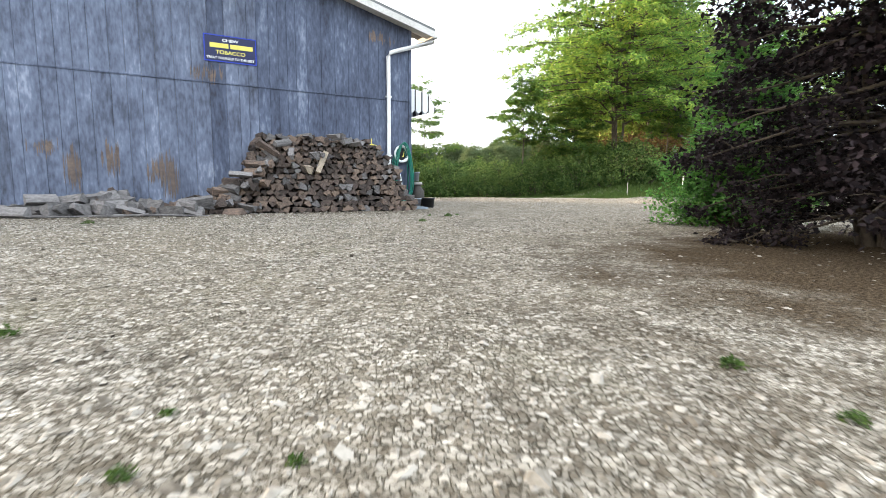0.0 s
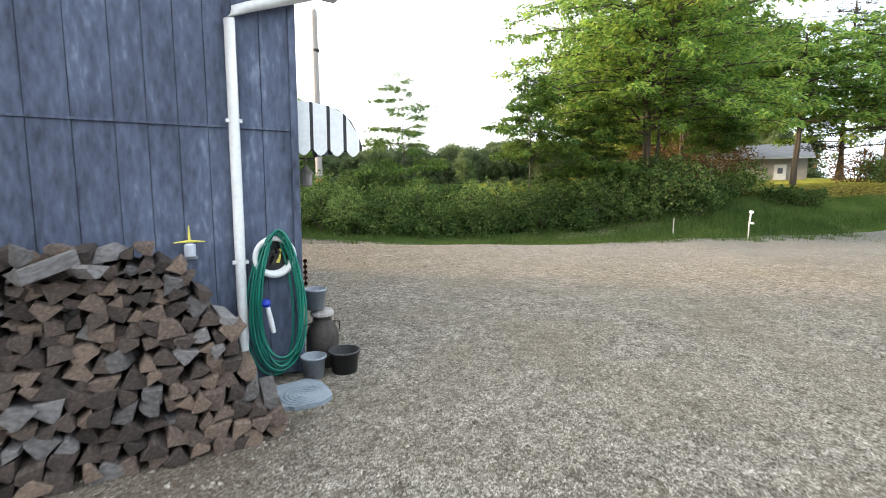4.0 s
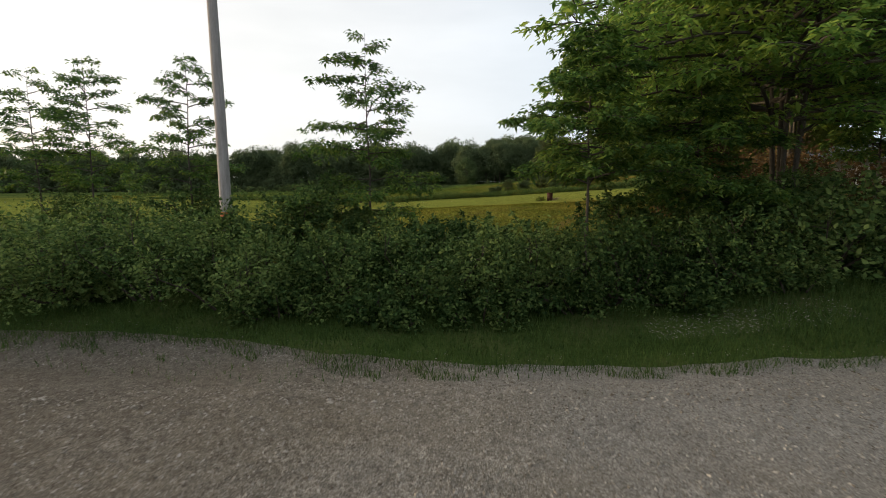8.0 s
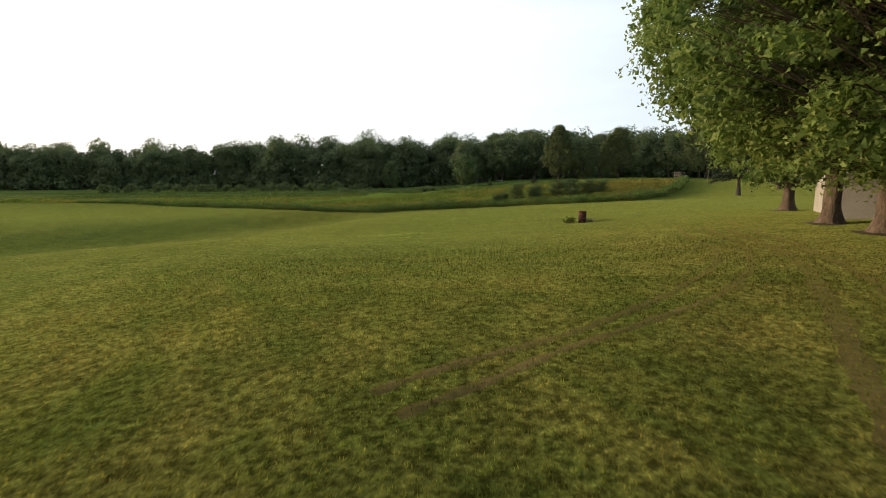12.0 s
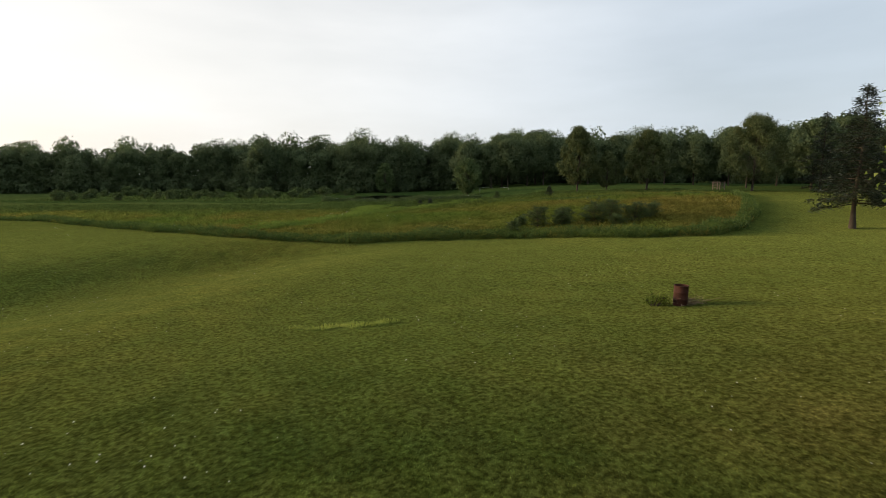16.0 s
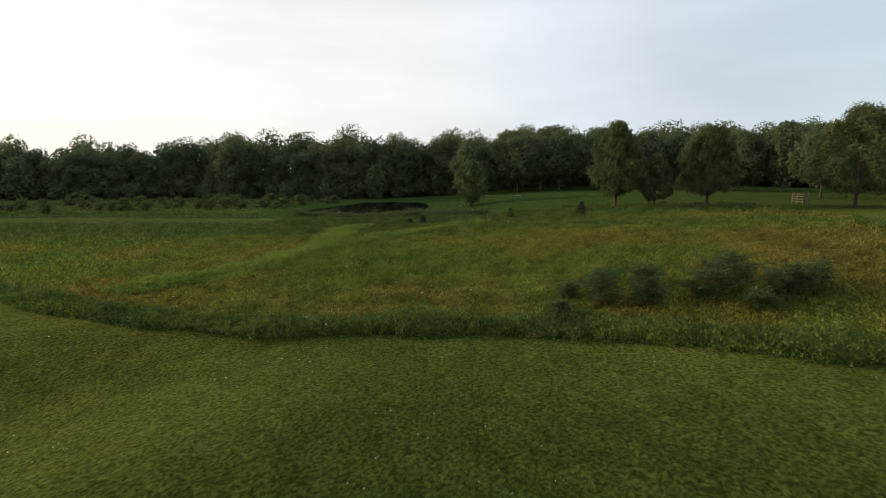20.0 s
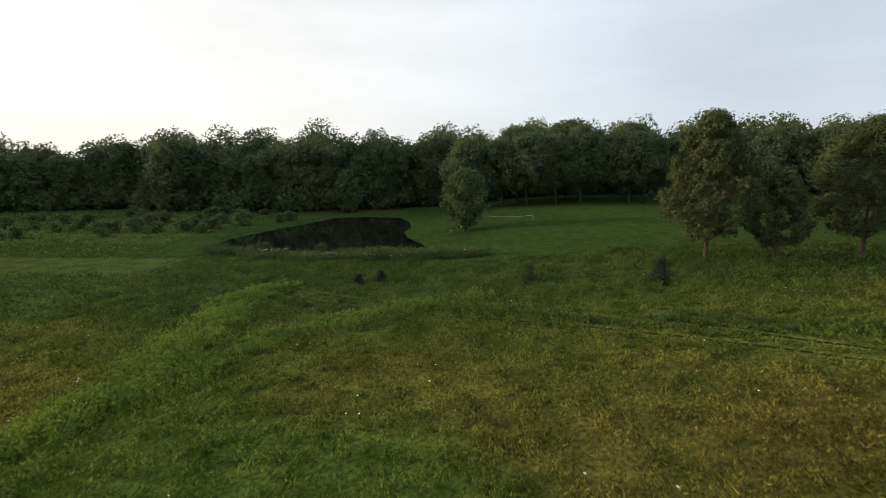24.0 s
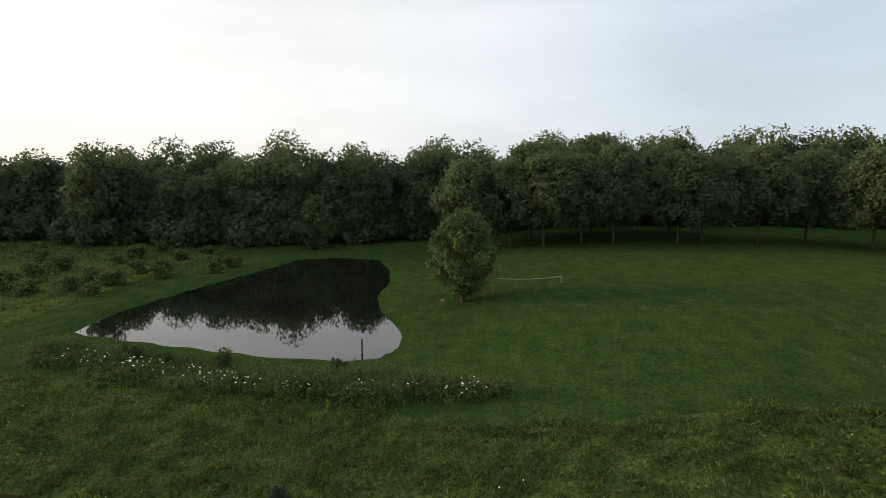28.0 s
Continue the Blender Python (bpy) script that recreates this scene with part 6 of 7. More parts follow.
for k, (s_, q, tall) in enumerate([(31, 29.4, 15.5), (36, 40, 13)]):
    x, y = world_xy(s_, q)
    plant("pine_tree", x, y, sprayed(560 + k, tall, 0.12, [(0.1, 3.0), (0.4, 2.8), (0.8, 1.5), (1, 0.1)], 84, 0.26, 0.2, rise=14, droop=0.0, per=12, gap=0.3, bare=0.25, wide=0.2, sag=0.0, fill=4), LEAF_SPRUCE, BARK, "tall dark pine behind the roadside trees", "tree", "pines by the house")

# maples along the lawn, in front of the house
MAPLE = [(0.14, 0.34), (0.26, 0.66), (0.42, 0.95), (0.56, 1.0), (0.7, 0.9), (0.85, 0.66), (1, 0.2)]
MAPLE_HIGH = [(0.3, 0.3), (0.45, 0.52), (0.58, 0.78), (0.68, 1.0), (0.78, 0.95), (0.9, 0.66), (1, 0.2)]
for k, (s_, q, tall, wide, lobes, n) in enumerate([(36.4, 19.2, 14.0, 10.6, 330, 130000), (41.5, 20.8, 13.5, 9.0, 240, 50000), (45.8, 21.8, 13.8, 9.6, 240, 44000), (57.5, 27.6, 11.5, 6.4, 100, 18000)]):
    x, y = world_xy(s_, q)
    plant("maple_tree", x, y, lobed(600 + k, tall, 0.19 if k in (0, 3) else 0.24, [(a, b * wide) for a, b in (MAPLE_HIGH if k == 2 else MAPLE)], lobes, 0.6, 1.25, n, 0.13 if k < 1 else 0.19, 0.5, 0.7, 0.65, 3, 0.12), LEAF_MAPLE, BARK_MAPLE, "spreading green maple on the lawn beside the house", "tree", "maples by the lawn")
    # bare earth round the trunk
    bm = lathe([(0.0, 0.04), (0.7, 0.035), (1.1, 0.0)], 18)
    tagged(part("earth_ring", bm, SOIL, None, "", pose(x, y, float(height(x, y)) + 0.01)), "ring of bare brown earth under the maple", "soil", kind="structure")

# ---- house among the trees ----
hx, hy = 43.5, 29.2
HOUSE_L = 12.6
house = thing("house", hx, hy, float(height(hx, hy)) - 0.3, "low cream house with grey roof behind the trees", "house", turn=-60)
part("wall", box(HOUSE_L, 9, 2.75, (HOUSE_L / 2, 4.5, 1.375)), SIDING, house)
for zz in np.arange(0.2, 2.5, 0.2):
    part("siding_board", box(HOUSE_L + 0.04, 0.02, 0.185, (HOUSE_L / 2, -0.012, zz + 0.1)), SIDING, house)
    part("siding_board", box(0.02, 9.04, 0.185, (-0.012, 4.5, zz + 0.1)), SIDING, house)
for sgn in (0, 1):
    bm = bmesh.new()
    y0, y1 = ((-0.6, 4.5) if sgn == 0 else (4.5, 9.6))
    z0, z1 = (2.75, 4.2) if sgn == 0 else (4.2, 2.75)
    f = bm.faces.new([bm.verts.new(p) for p in ((-0.5, y0, z0), (HOUSE_L + 0.5, y0, z0), (HOUSE_L + 0.5, y1, z1), (-0.5, y1, z1))])
    g = bmesh.ops.extrude_face_region(bm, geom=[f])
    bmesh.ops.translate(bm, verts=[v for v in g["geom"] if isinstance(v, bmesh.types.BMVert)], vec=(0, 0, 0.14))
    bmesh.ops.recalc_face_normals(bm, faces=bm.faces[:])
    part("roof", bm, ROOFING, house)
part("fascia", box(HOUSE_L + 1, 0.04, 0.2, (HOUSE_L / 2, -0.63, 2.78)), WHITE, house)
hdoor = part("door", box(0.95, 0.06, 2.05, (10.6, -0.05, 1.15), 0.01), WHITE, house, "white door with a dark pane")
part("pane", box(0.4, 0.02, 0.5, (10.6, -0.085, 1.6)), GLASS_DARK, hdoor)
win = part("window", box(1.3, 0.06, 1.1, (4.0, -0.05, 1.5), 0.01), WHITE, house)
for dx in (-0.3, 0.3):
    part("pane", box(0.52, 0.02, 0.9, (4.0 + dx, -0.085, 1.5)), GLASS_DARK, win)

# ---- burn barrel on the lawn ----
bx, by = 40.2, 43.9
bz = float(height(bx, by))
barrel = thing("burn_barrel", bx, by, bz - 0.03, "rusty open steel burn barrel on the lawn", "barrel")
part("drum", lathe([(0.0, 0.0), (0.285, 0.0), (0.29, 0.02), (0.285, 0.28), (0.3, 0.295), (0.285, 0.31), (0.285, 0.57), (0.3, 0.585), (0.285, 0.6), (0.285, 0.86), (0.297, 0.88), (0.28, 0.88), (0.272, 0.86), (0.272, 0.1), (0.0, 0.1)], 28), RUST, barrel, "", None, True)
part("ash", lathe([(0.0, 0.42), (0.27, 0.4), (0.27, 0.38), (0.0, 0.38)], 16), BLACK, barrel)
r = rng(61)
v = [tube_arrays([(0.4 + r.normal(0, 0.3), -0.15 + r.normal(0, 0.25), 0.02), (0.4 + r.normal(0, 0.4), -0.15 + r.normal(0, 0.35), r.uniform(0.05, 0.4))], [0.014, 0.006], 4) for _ in range(70)]
vv, ff = join_arrays(v)
tagged(put("brush_heap", mesh_from("brush_heap", vv, ff, STRAW), None, "", pose(bx, by, bz)), "small heap of dry brush beside the burn barrel", "brush heap")
plant("barrel_weeds", bx - 0.9, by + 0.6, shrub_arrays(62, 0.7, 0.5, 0.5, 500, 0.06, 7), WEED, BARK, "leafy weeds growing beside the burn barrel", "weeds", sink=0.02)

# ---- grey bushes in the meadow ----
for k, (s_, q, wide, tall) in enumerate([(84.5, 9.3, 0.7, 0.9), (86.5, 12.0, 1.2, 1.6), (86.0, 14.2, 1.0, 1.2), (88.5, 15.0, 1.0, 1.2), (85.5, 17.2, 1.3, 1.7), (87, 19.2, 1.3, 1.6), (84.8, 20.8, 1.2, 1.5), (86, 22.8, 0.9, 1.2), (83.5, 18.8, 0.7, 0.9), (88, 10.5, 0.6, 0.8)]):
    x, y = world_xy(s_, q)
    plant("meadow_bush", x, y, sprayed(700 + k, tall * 1.35, 0.03, [(0.0, wide * 0.95), (0.3, wide), (0.65, wide * 0.7), (0.9, wide * 0.3), (1, 0.1)], 46, 0.17, 0.05, rise=46, droop=0.0, per=10, gap=0.15, bare=0.1, wide=0.22, sag=0.0, forks=2, spread=0.1, fill=4), BUSH_GREY, BARK, "grey-green bushy young pine standing in the meadow", "bush", "bushes in the meadow")

for k, (s_, q, sc) in enumerate([(149.5, -9.0, 1.0), (149.9, -13.8, 0.8), (148.6, -0.6, 0.8), (150.8, -16.4, 0.9), (147.6, 3.5, 0.55)]):
    x, y = world_xy(s_, q)
    plant("bank_bush", x, y, shrub_arrays(720 + k, 0.9 * sc, 0.9 * sc, 1.7 * sc, 2600, 0.07, 12, 0.15, 0.4, 0.4), BUSH_GREY, BARK, "small dark bush on the weedy pond bank", "bush", "bushes on the pond bank")

# ---- small firs and shrubs beyond the meadow ----
for s_, q, tall, wide, seed, mat in [(124.8, 21.0, 2.1, 0.85, 740, LEAF_SPRUCE), (128.4, 12.3, 1.7, 0.8, 741, BUSH_GREY), (133.6, 0.1, 1.3, 0.55, 742, LEAF_SPRUCE), (133.1, -1.8, 1.2, 0.5, 743, LEAF_SPRUCE)]:
    x, y = world_xy(s_, q)
    plant("small_fir", x, y, sprayed(seed, tall, 0.02, [(0.0, wide), (0.3, wide * 0.85), (0.7, wide * 0.42), (1, 0.04)], 60, 0.13, 0.04, rise=22, droop=0.0, per=10, gap=0.13, bare=0.08, wide=0.22, sag=0.0, fill=4), mat, BARK, "small dark fir in the rough grass", "fir", "small firs")

# ---- trees round the far lawn ----
def lawn_tree(seed, tall, wide, leaves, size=0.26, mat=LEAF_MAPLE, clear=0.19):
    prof = [(clear, 0.45 * wide), (0.3, 0.9 * wide), (0.45, wide), (0.65, 0.84 * wide), (0.85, 0.56 * wide), (1, 0.22 * wide)]
    return lobed(seed, tall, clear, prof, 105, 0.09 * wide, 0.2 * wide, leaves, size, 0.017 * tall, 0.95, 0.7, 3)


for k, (x, y, tall, wide, n) in enumerate([(89.8, 100.3, 11.9, 4.0, 26000), (100.9, 93.8, 11.0, 4.5, 20000), (93.9, 97.0, 7.4, 2.6, 9000), (110.9, 80.1, 12.6, 5.9, 22000)]):
    plant("lawn_tree", x, y, lawn_tree(800 + k, tall, wide, int(n * 2.4), 0.125), LEAF_LAWN, BARK, "round-crowned green tree on the far lawn", "tree", "trees on the far lawn")
for k, (x, y, tall) in enumerate([(118.0, 73.0, 13.5), (69.7, 49.4, 11.6), (80.5, 50.6, 10.6)]):
    plant("spruce", x, y, sprayed(830 + k, tall, 0.06 if k == 0 else 0.17, [(0.05, 3.2), (0.3, 2.9), (0.7, 1.5), (0.9, 0.6), (1, 0.08)], 120, 0.3, 0.2, rise=2, droop=0.08, per=10, gap=0.3, bare=0.15, wide=0.22, sag=0.05, fill=4), LEAF_SPRUCE, BARK, "tall dark spruce at the edge of the lawn", "tree", "spruces")
plant("pond_tree", 90.6, 139.6, lobed(840, 9.2, 0.13, [(0.12, 1.1), (0.25, 2.3), (0.42, 3.7), (0.6, 3.9), (0.76, 3.2), (0.9, 2.0), (1, 0.5)], 60, 0.5, 1.25, 24000, 0.17, 0.2, 0.8, 0.6), LEAF_POND, BARK, "grey-green tree standing beside the pond", "tree")
wx_, wy_ = world_xy(207, -17)
plant("pond_willow", wx_, wy_, lawn_tree(841, 9.6, 3.6, 12000, 0.22, clear=0.03), LEAF_POND, BARK, "round green willow on the pond's far side", "tree")

# row of trees behind the far lawn
ROW = [(0.29, 2.2), (0.36, 4.4), (0.5, 5.3), (0.68, 4.9), (0.85, 3.6), (1, 1.5)]
models = [lobed(860 + k, 12.0, 0.31, ROW, 66, 0.9, 1.7, 17000, 0.3, 0.2, 0.95, 0.4, 3) for k in range(4)]
firsts = []
r = rng(87)
k = 0
for s_, q, tall in [(197, 10.5, 1.15), (197, 16.4, 1.1), (195.5, 23, 1.15), (194, 28.5, 1.1), (193, 34.4, 1.2), (193, 41.4, 1.1), (193, 48.2, 1.05), (193, 55.3, 1.15), (195, 63, 1.1), (186, 67, 1.1), (182, 74, 1.1), (178, 82, 1.25), (172, 90, 1.2), (203, 20, 1.3), (204, 33, 1.35), (203, 46, 1.3), (150, 70, 1.0), (140, 78, 1.1), (146, 88, 1.2), (160, 98, 1.3), (132, 90, 1.2)]:
    x, y = world_xy(s_ + r.normal(0, 1), q + r.normal(0, 0.8))
    z = float(height(x, y)) - 0.1
    if k < 4:
        t = plant("row_tree", x, y, models[k], LEAF_FAR, BARK, "dark green tree in the row behind the lawn", "tree", "row of trees behind the lawn")
        tall *= 1.02
        t.scale = (tall, tall, tall)
        firsts.append(t)
    else:
        src = firsts[k % 4]
        c = copy_thing(src, pose(x, y, z, 0, 0, r.uniform(0, 360)))
        tall *= 1.02
        c.scale = (tall * r.uniform(0.9, 1.1),) * 2 + (tall,)
    k += 1

# far woods
r = rng(91)
vs, ws = [], []
trees = []
for q in np.arange(-210, 150, 6.0):
    front = float(np.interp(q, [-210, -120, -77, -54, -26, 0, 40, 80, 150], [186, 206, 219, 215, 214, 216, 220, 218, 190]))
    for row in range(3):
        trees.append((front + row * 7 + r.normal(0, 2), q + r.normal(0, 1.6), r.uniform(0.8, 1.17) * (0.86 + 0.06 * row), row))
base_h = lambda q: float(np.interp(q, [-210, -120, -75, -60, -45, -28, -15, 0, 10, 40, 90, 150], [15.5, 16.5, 18.5, 20, 18.4, 21, 18.6, 19.4, 18.2, 19.2, 18.5, 20.5]))
for s_, q, k, row in trees:
    x, y = world_xy(s_, q)
    z0 = float(height(x, y))
    tall = base_h(q) * k * 1.05
    wide = tall * r.uniform(0.24, 0.31)
    lob = r.integers(24, 32)
    cs = np.stack([r.normal(0, 0.4, lob) * wide, r.normal(0, 0.4, lob) * wide, tall * r.uniform(0.15, 0.78, lob)], 1)
    cs[0] = (0, 0, tall * 0.8)
    cs[1] = (0.25 * wide, 0, tall * 0.5)
    cs[2] = (-0.2 * wide, 0.2 * wide, tall * 0.25)
    rad = wide * r.uniform(0.26, 0.46, lob)
    rad[:3] = wide * np.array([0.68, 0.9, 0.9])
    v, f = lobe_leaves(r, cs, rad, (4800, 4200, 4200)[row], 0.46, 1.0, 0.2, 0.9, 0.12, 2.5)
    if row:
        card = v.reshape(-1, 3, 3)
        v = card[card[:, 0, 2] > tall * (0.12 if row == 1 else 0.5)].reshape(-1, 3)
        f = np.arange(len(v)).reshape(-1, 3)
    vs.append((v + np.array([x, y, z0]), f))
    if row < 2:
        v, f = lobe_leaves(r, np.stack([r.uniform(-4.5, 4.5, 12), r.normal(0, 1.5, 12), r.uniform(0.6, 4.2, 12)], 1), r.uniform(1.4, 2.4, 12), 1200, 0.66, 0.95, 0.3)
        vs.append((v + np.array([x, y, z0]), f))
    if row < 2:
        ws.append(tube_arrays([(x, y, z0 - 0.2), (x + r.normal(0, 0.3), y, z0 + tall * 0.6)], [0.22, 0.08], 5))
woods = thing("far_woods", 0, 0, 0, "dark dense deciduous woods along the horizon", "woods", kind="stuff")
v, f = join_arrays(vs)
put("foliage", mesh_from("foliage", v, f, LEAF_FAR), woods)
v, f = join_arrays(ws)
put("trunks", mesh_from("trunks", v, f, BARK), woods)

# scrub on the rough ground left of the pond
r = rng(93)
scrub_models = [shrub_arrays(930 + k, 1.2, 1.2, 2.0, 750, 0.18, 9) for k in range(3)]
scrubs = []
for k in range(64):
    q = r.uniform(-95, -24)
    s_ = r.uniform(168, 205) - max(0, -q - 45) * 0.3
    if pond_distance(s_, q) < 4:
        continue
    x, y = world_xy(s_, q)
    sc = r.uniform(0.6, 1.4)
    if len(scrubs) < 3:
        t = plant("scrub_bush", x, y, scrub_models[len(scrubs)], BUSH_GREY, BARK, "grey-green scrub bush on rough ground", "bush", "scrub near the pond")
        scrubs.append(t)
    else:
        c = copy_thing(scrubs[k % 3], pose(x, y, float(height(x, y)) - 0.05, 0, 0, r.uniform(0, 360)))
        c.scale = (sc, sc, sc * r.uniform(0.8, 1.1))

# ---- net and posts on the far lawn ----
nx, ny = world_xy(167.5, 12.0)
net = thing("lawn_net", nx, ny, float(height(nx, ny)), "slack white net between two thin posts", "net", turn=-22)
for dx in (0.0, 7.5):
    tube("post", [(dx, 0, 0), (dx, 0, 1.7)], 0.03, ZINC, net, 6)
tube("cord", [(7.5 * u, 0, 1.6 - 0.9 * u * (1 - u)) for u in np.linspace(0, 1, 16)], 0.018, FASCIA, net, 5)
crib = thing("wooden_crib", 113.7, 87.8, float(height(113.7, 87.8)), "small open wooden crib under the trees", "crib")
for k in range(4):
    cx, cy = ((-0.7, -0.7), (0.7, -0.7), (0.7, 0.7), (-0.7, 0.7))[k]
    part("post", box(0.1, 0.1, 1.55, (cx, cy, 0.775)), RUSTY, crib)
for zz in (0.4, 0.75, 1.1, 1.45):
    part("rail", box(1.6, 0.05, 0.12, (0, -0.76, zz)), RUSTY, crib)
    part("rail", box(0.05, 1.6, 0.12, (-0.76, 0, zz)), RUSTY, crib)
for k, (s_, q) in enumerate([(166.2, 6.6), (168.6, 8.1)]):
    x, y = world_xy(s_, q)
    seat = thing("garden_stool", x, y, float(height(x, y)), "small pale stool near the pond tree", "stool", "stools by the pond")
    part("top", lathe([(0.0, 0.5), (0.22, 0.5), (0.24, 0.46), (0.0, 0.44)], 14), WHITE if k else STRAW, seat)
    for a in (0, 2.1, 4.2):
        tube("leg", [(0.12 * math.cos(a), 0.12 * math.sin(a), 0.45), (0.2 * math.cos(a), 0.2 * math.sin(a), 0)], 0.025, STRAW, seat, 6)
px_, py_ = world_xy(153.6, 0.2)
pier = thing("pond_post", px_, py_, POND_LEVEL - 0.3, "short dark post standing in the pond's edge", "post")
tube("post", [(0, 0, 0), (0, 0, 1.5)], 0.07, BARK, pier, 8)

# wheel tracks bent across the lawn
def ribbon(points, wide, lift):
    """A strip that follows a smooth line over the ground."""
    pts = np.array(points, float)
    t = np.linspace(0, len(pts) - 1, 60)
    k = np.clip(t.astype(int), 0, len(pts) - 2)
    u = (t - k)[:, None]
    tan = np.gradient(pts, axis=0)
    p = (2 * u ** 3 - 3 * u ** 2 + 1) * pts[k] + (u ** 3 - 2 * u ** 2 + u) * tan[k] + (3 * u ** 2 - 2 * u ** 3) * pts[k + 1] + (u ** 3 - u ** 2) * tan[k + 1]
    d = np.gradient(p, axis=0)
    n = np.stack([-d[:, 1], d[:, 0]], 1) / (np.linalg.norm(d, axis=1)[:, None] + 1e-9)
    w = wide * (0.8 + 0.4 * np.sin(np.arange(60) * 1.7) * np.sin(np.arange(60) * 0.6))[:, None]
    rows = []
    for e in (-1, -0.4, 0.4, 1):
        x, y = world_xy(*(p + n * w * e).T)
        rows.append(np.stack([x, y, height(x, y) + lift * (1 if abs(e) < 0.9 else -0.5)], 1))
    v = np.stack(rows, 1).reshape(-1, 3)
    i, j = np.meshgrid(np.arange(59), np.arange(3), indexing="ij")
    f = np.stack([i * 4 + j, i * 4 + j + 1, (i + 1) * 4 + j + 1, (i + 1) * 4 + j], -1).reshape(-1, 4)
    return v, f


for wide_, line in ((0.16, [(26.6, 2.0), (27.5, 3.3), (28.5, 4.5), (29.65, 6.3), (31.2, 8.2), (33.0, 9.9), (36, 12.0), (41, 14.6), (48, 16.6)]), (0.16, [(27.2, 1.6), (28.3, 3.2), (29.6, 5.3), (31.0, 6.9), (32.5, 8.2), (35.2, 10.4), (40, 13.0), (47, 15)]), (0.3, [(21.5, 5.0), (24.0, 6.4), (26.4, 7.75), (27.4, 8.3), (29.6, 9.7), (31.8, 11.0), (33.9, 12.3), (38, 14.3), (46, 17)]), (0.22, [(24, 8.0), (26.6, 9.4), (29, 10.9), (31.6, 12.3), (35, 14.0), (41, 16.4), (50, 19)])):
    v, f = ribbon(line, wide_, 0.008)
    tagged(put("wheel_track", mesh_from("wheel_track", v, f, TRACK)), "worn brown wheel track across the lawn", "track", kind="structure")

# ---- gravel stones, grass, weeds and flowers ----
def stones(seed, n, s_range, q_range, size, past=-0.05):
    r = rng(seed)
    s_, q_ = r.uniform(*s_range, n), r.uniform(*q_range, n)
    x, y = world_xy(s_, q_)
    ok = ~((y > -0.05) & (x < 0.05)) & (s_ < gravel_edge(q_) + past) & ((r.random(n) < 0.05 + 0.95 * ease(0.7, 1.45, np.hypot((x - 0.4) / 3.7, (y + 9.8) / 2.6))))
    x, y = x[ok], y[ok]
    n = len(x)
    z = height(x, y)
    chip = np.array([(-1, -1, -0.6), (1, -1, -0.6), (1, 1, -0.6), (-1, 1, -0.6), (0, 0, 0.6)], float) * 0.5
    fc = np.array([(0, 1, 4), (1, 2, 4), (2, 3, 4), (3, 0, 4)])
    v = chip[None] + r.normal(0, 0.12, (n, 5, 3))
    sc = size * r.lognormal(0, 0.3, (n, 1, 1)) * np.stack([r.uniform(0.8, 1.5, n), r.uniform(0.6, 1.1, n), r.uniform(0.35, 0.7, n)], 1)[:, None, :]
    v = v * sc
    a = r.uniform(0, 6.28, n)
    tilt = r.normal(0, 0.25, n)[:, None]
    vx, vy, vz = v[..., 0], v[..., 1], v[..., 2]
    vz = vz + vx * tilt
    c, d = np.cos(a)[:, None], np.sin(a)[:, None]
    out = np.stack([vx * c - vy * d + x[:, None], vx * d + vy * c + y[:, None], vz + z[:, None] + size * 0.12], -1)
    return out.reshape(-1, 3), (fc[None] + 5 * np.arange(n)[:, None, None]).reshape(-1, 3)


v, f = join_arrays([stones(1, 40000, (-12.4, -3), (-6, 6), 0.0195), stones(2, 24000, (-4, 4), (-6, 8), 0.02), stones(3, 40000, (4, 15.6), (-9, 10), 0.024), stones(5, 1100, (14.2, 15.3), (5.9, 10.0), 0.022, 9), stones(6, 2600, (12.6, 16.0), (-9, 12), 0.024, 0.55), stones(4, 220, (-13, 6), (-7, 8), 0.03)])
tagged(put("gravel", mesh_from("gravel", v, f, STONE, True)), "loose pale crushed gravel stones", "gravel", kind="stuff")


def blades(seed, n, s_range, q_range, tall, wide, keep, thin=0.01):
    """Grass blades, thinning out over the last metres at both sides."""
    r = rng(seed)
    s_, q_ = r.uniform(*s_range, n), r.uniform(*q_range, n)
    ok = keep(s_, q_) & (r.random(n) < ease(0, thin, np.minimum(q_ - q_range[0], q_range[1] - q_)))
    s_, q_ = s_[ok], q_[ok]
    n = len(s_)
    x, y = world_xy(s_, q_)
    z = height(x, y)
    a = r.uniform(0, 6.28, n)
    h = tall * r.uniform(0.5, 1.3, n)
    lean = r.uniform(0.1, 0.6, n) * h
    la = r.uniform(0, 6.28, n)
    w = wide * r.uniform(0.6, 1.2, n)
    b = np.stack([x, y, z - 0.01], 1)
    side = np.stack([np.cos(a) * w, np.sin(a) * w, 0 * w], 1)
    tip = b + np.stack([np.cos(la) * lean, np.sin(la) * lean, h], 1)
    return np.stack([b - side, b + side, tip], 1).reshape(-1, 3), np.arange(3 * n).reshape(n, 3)


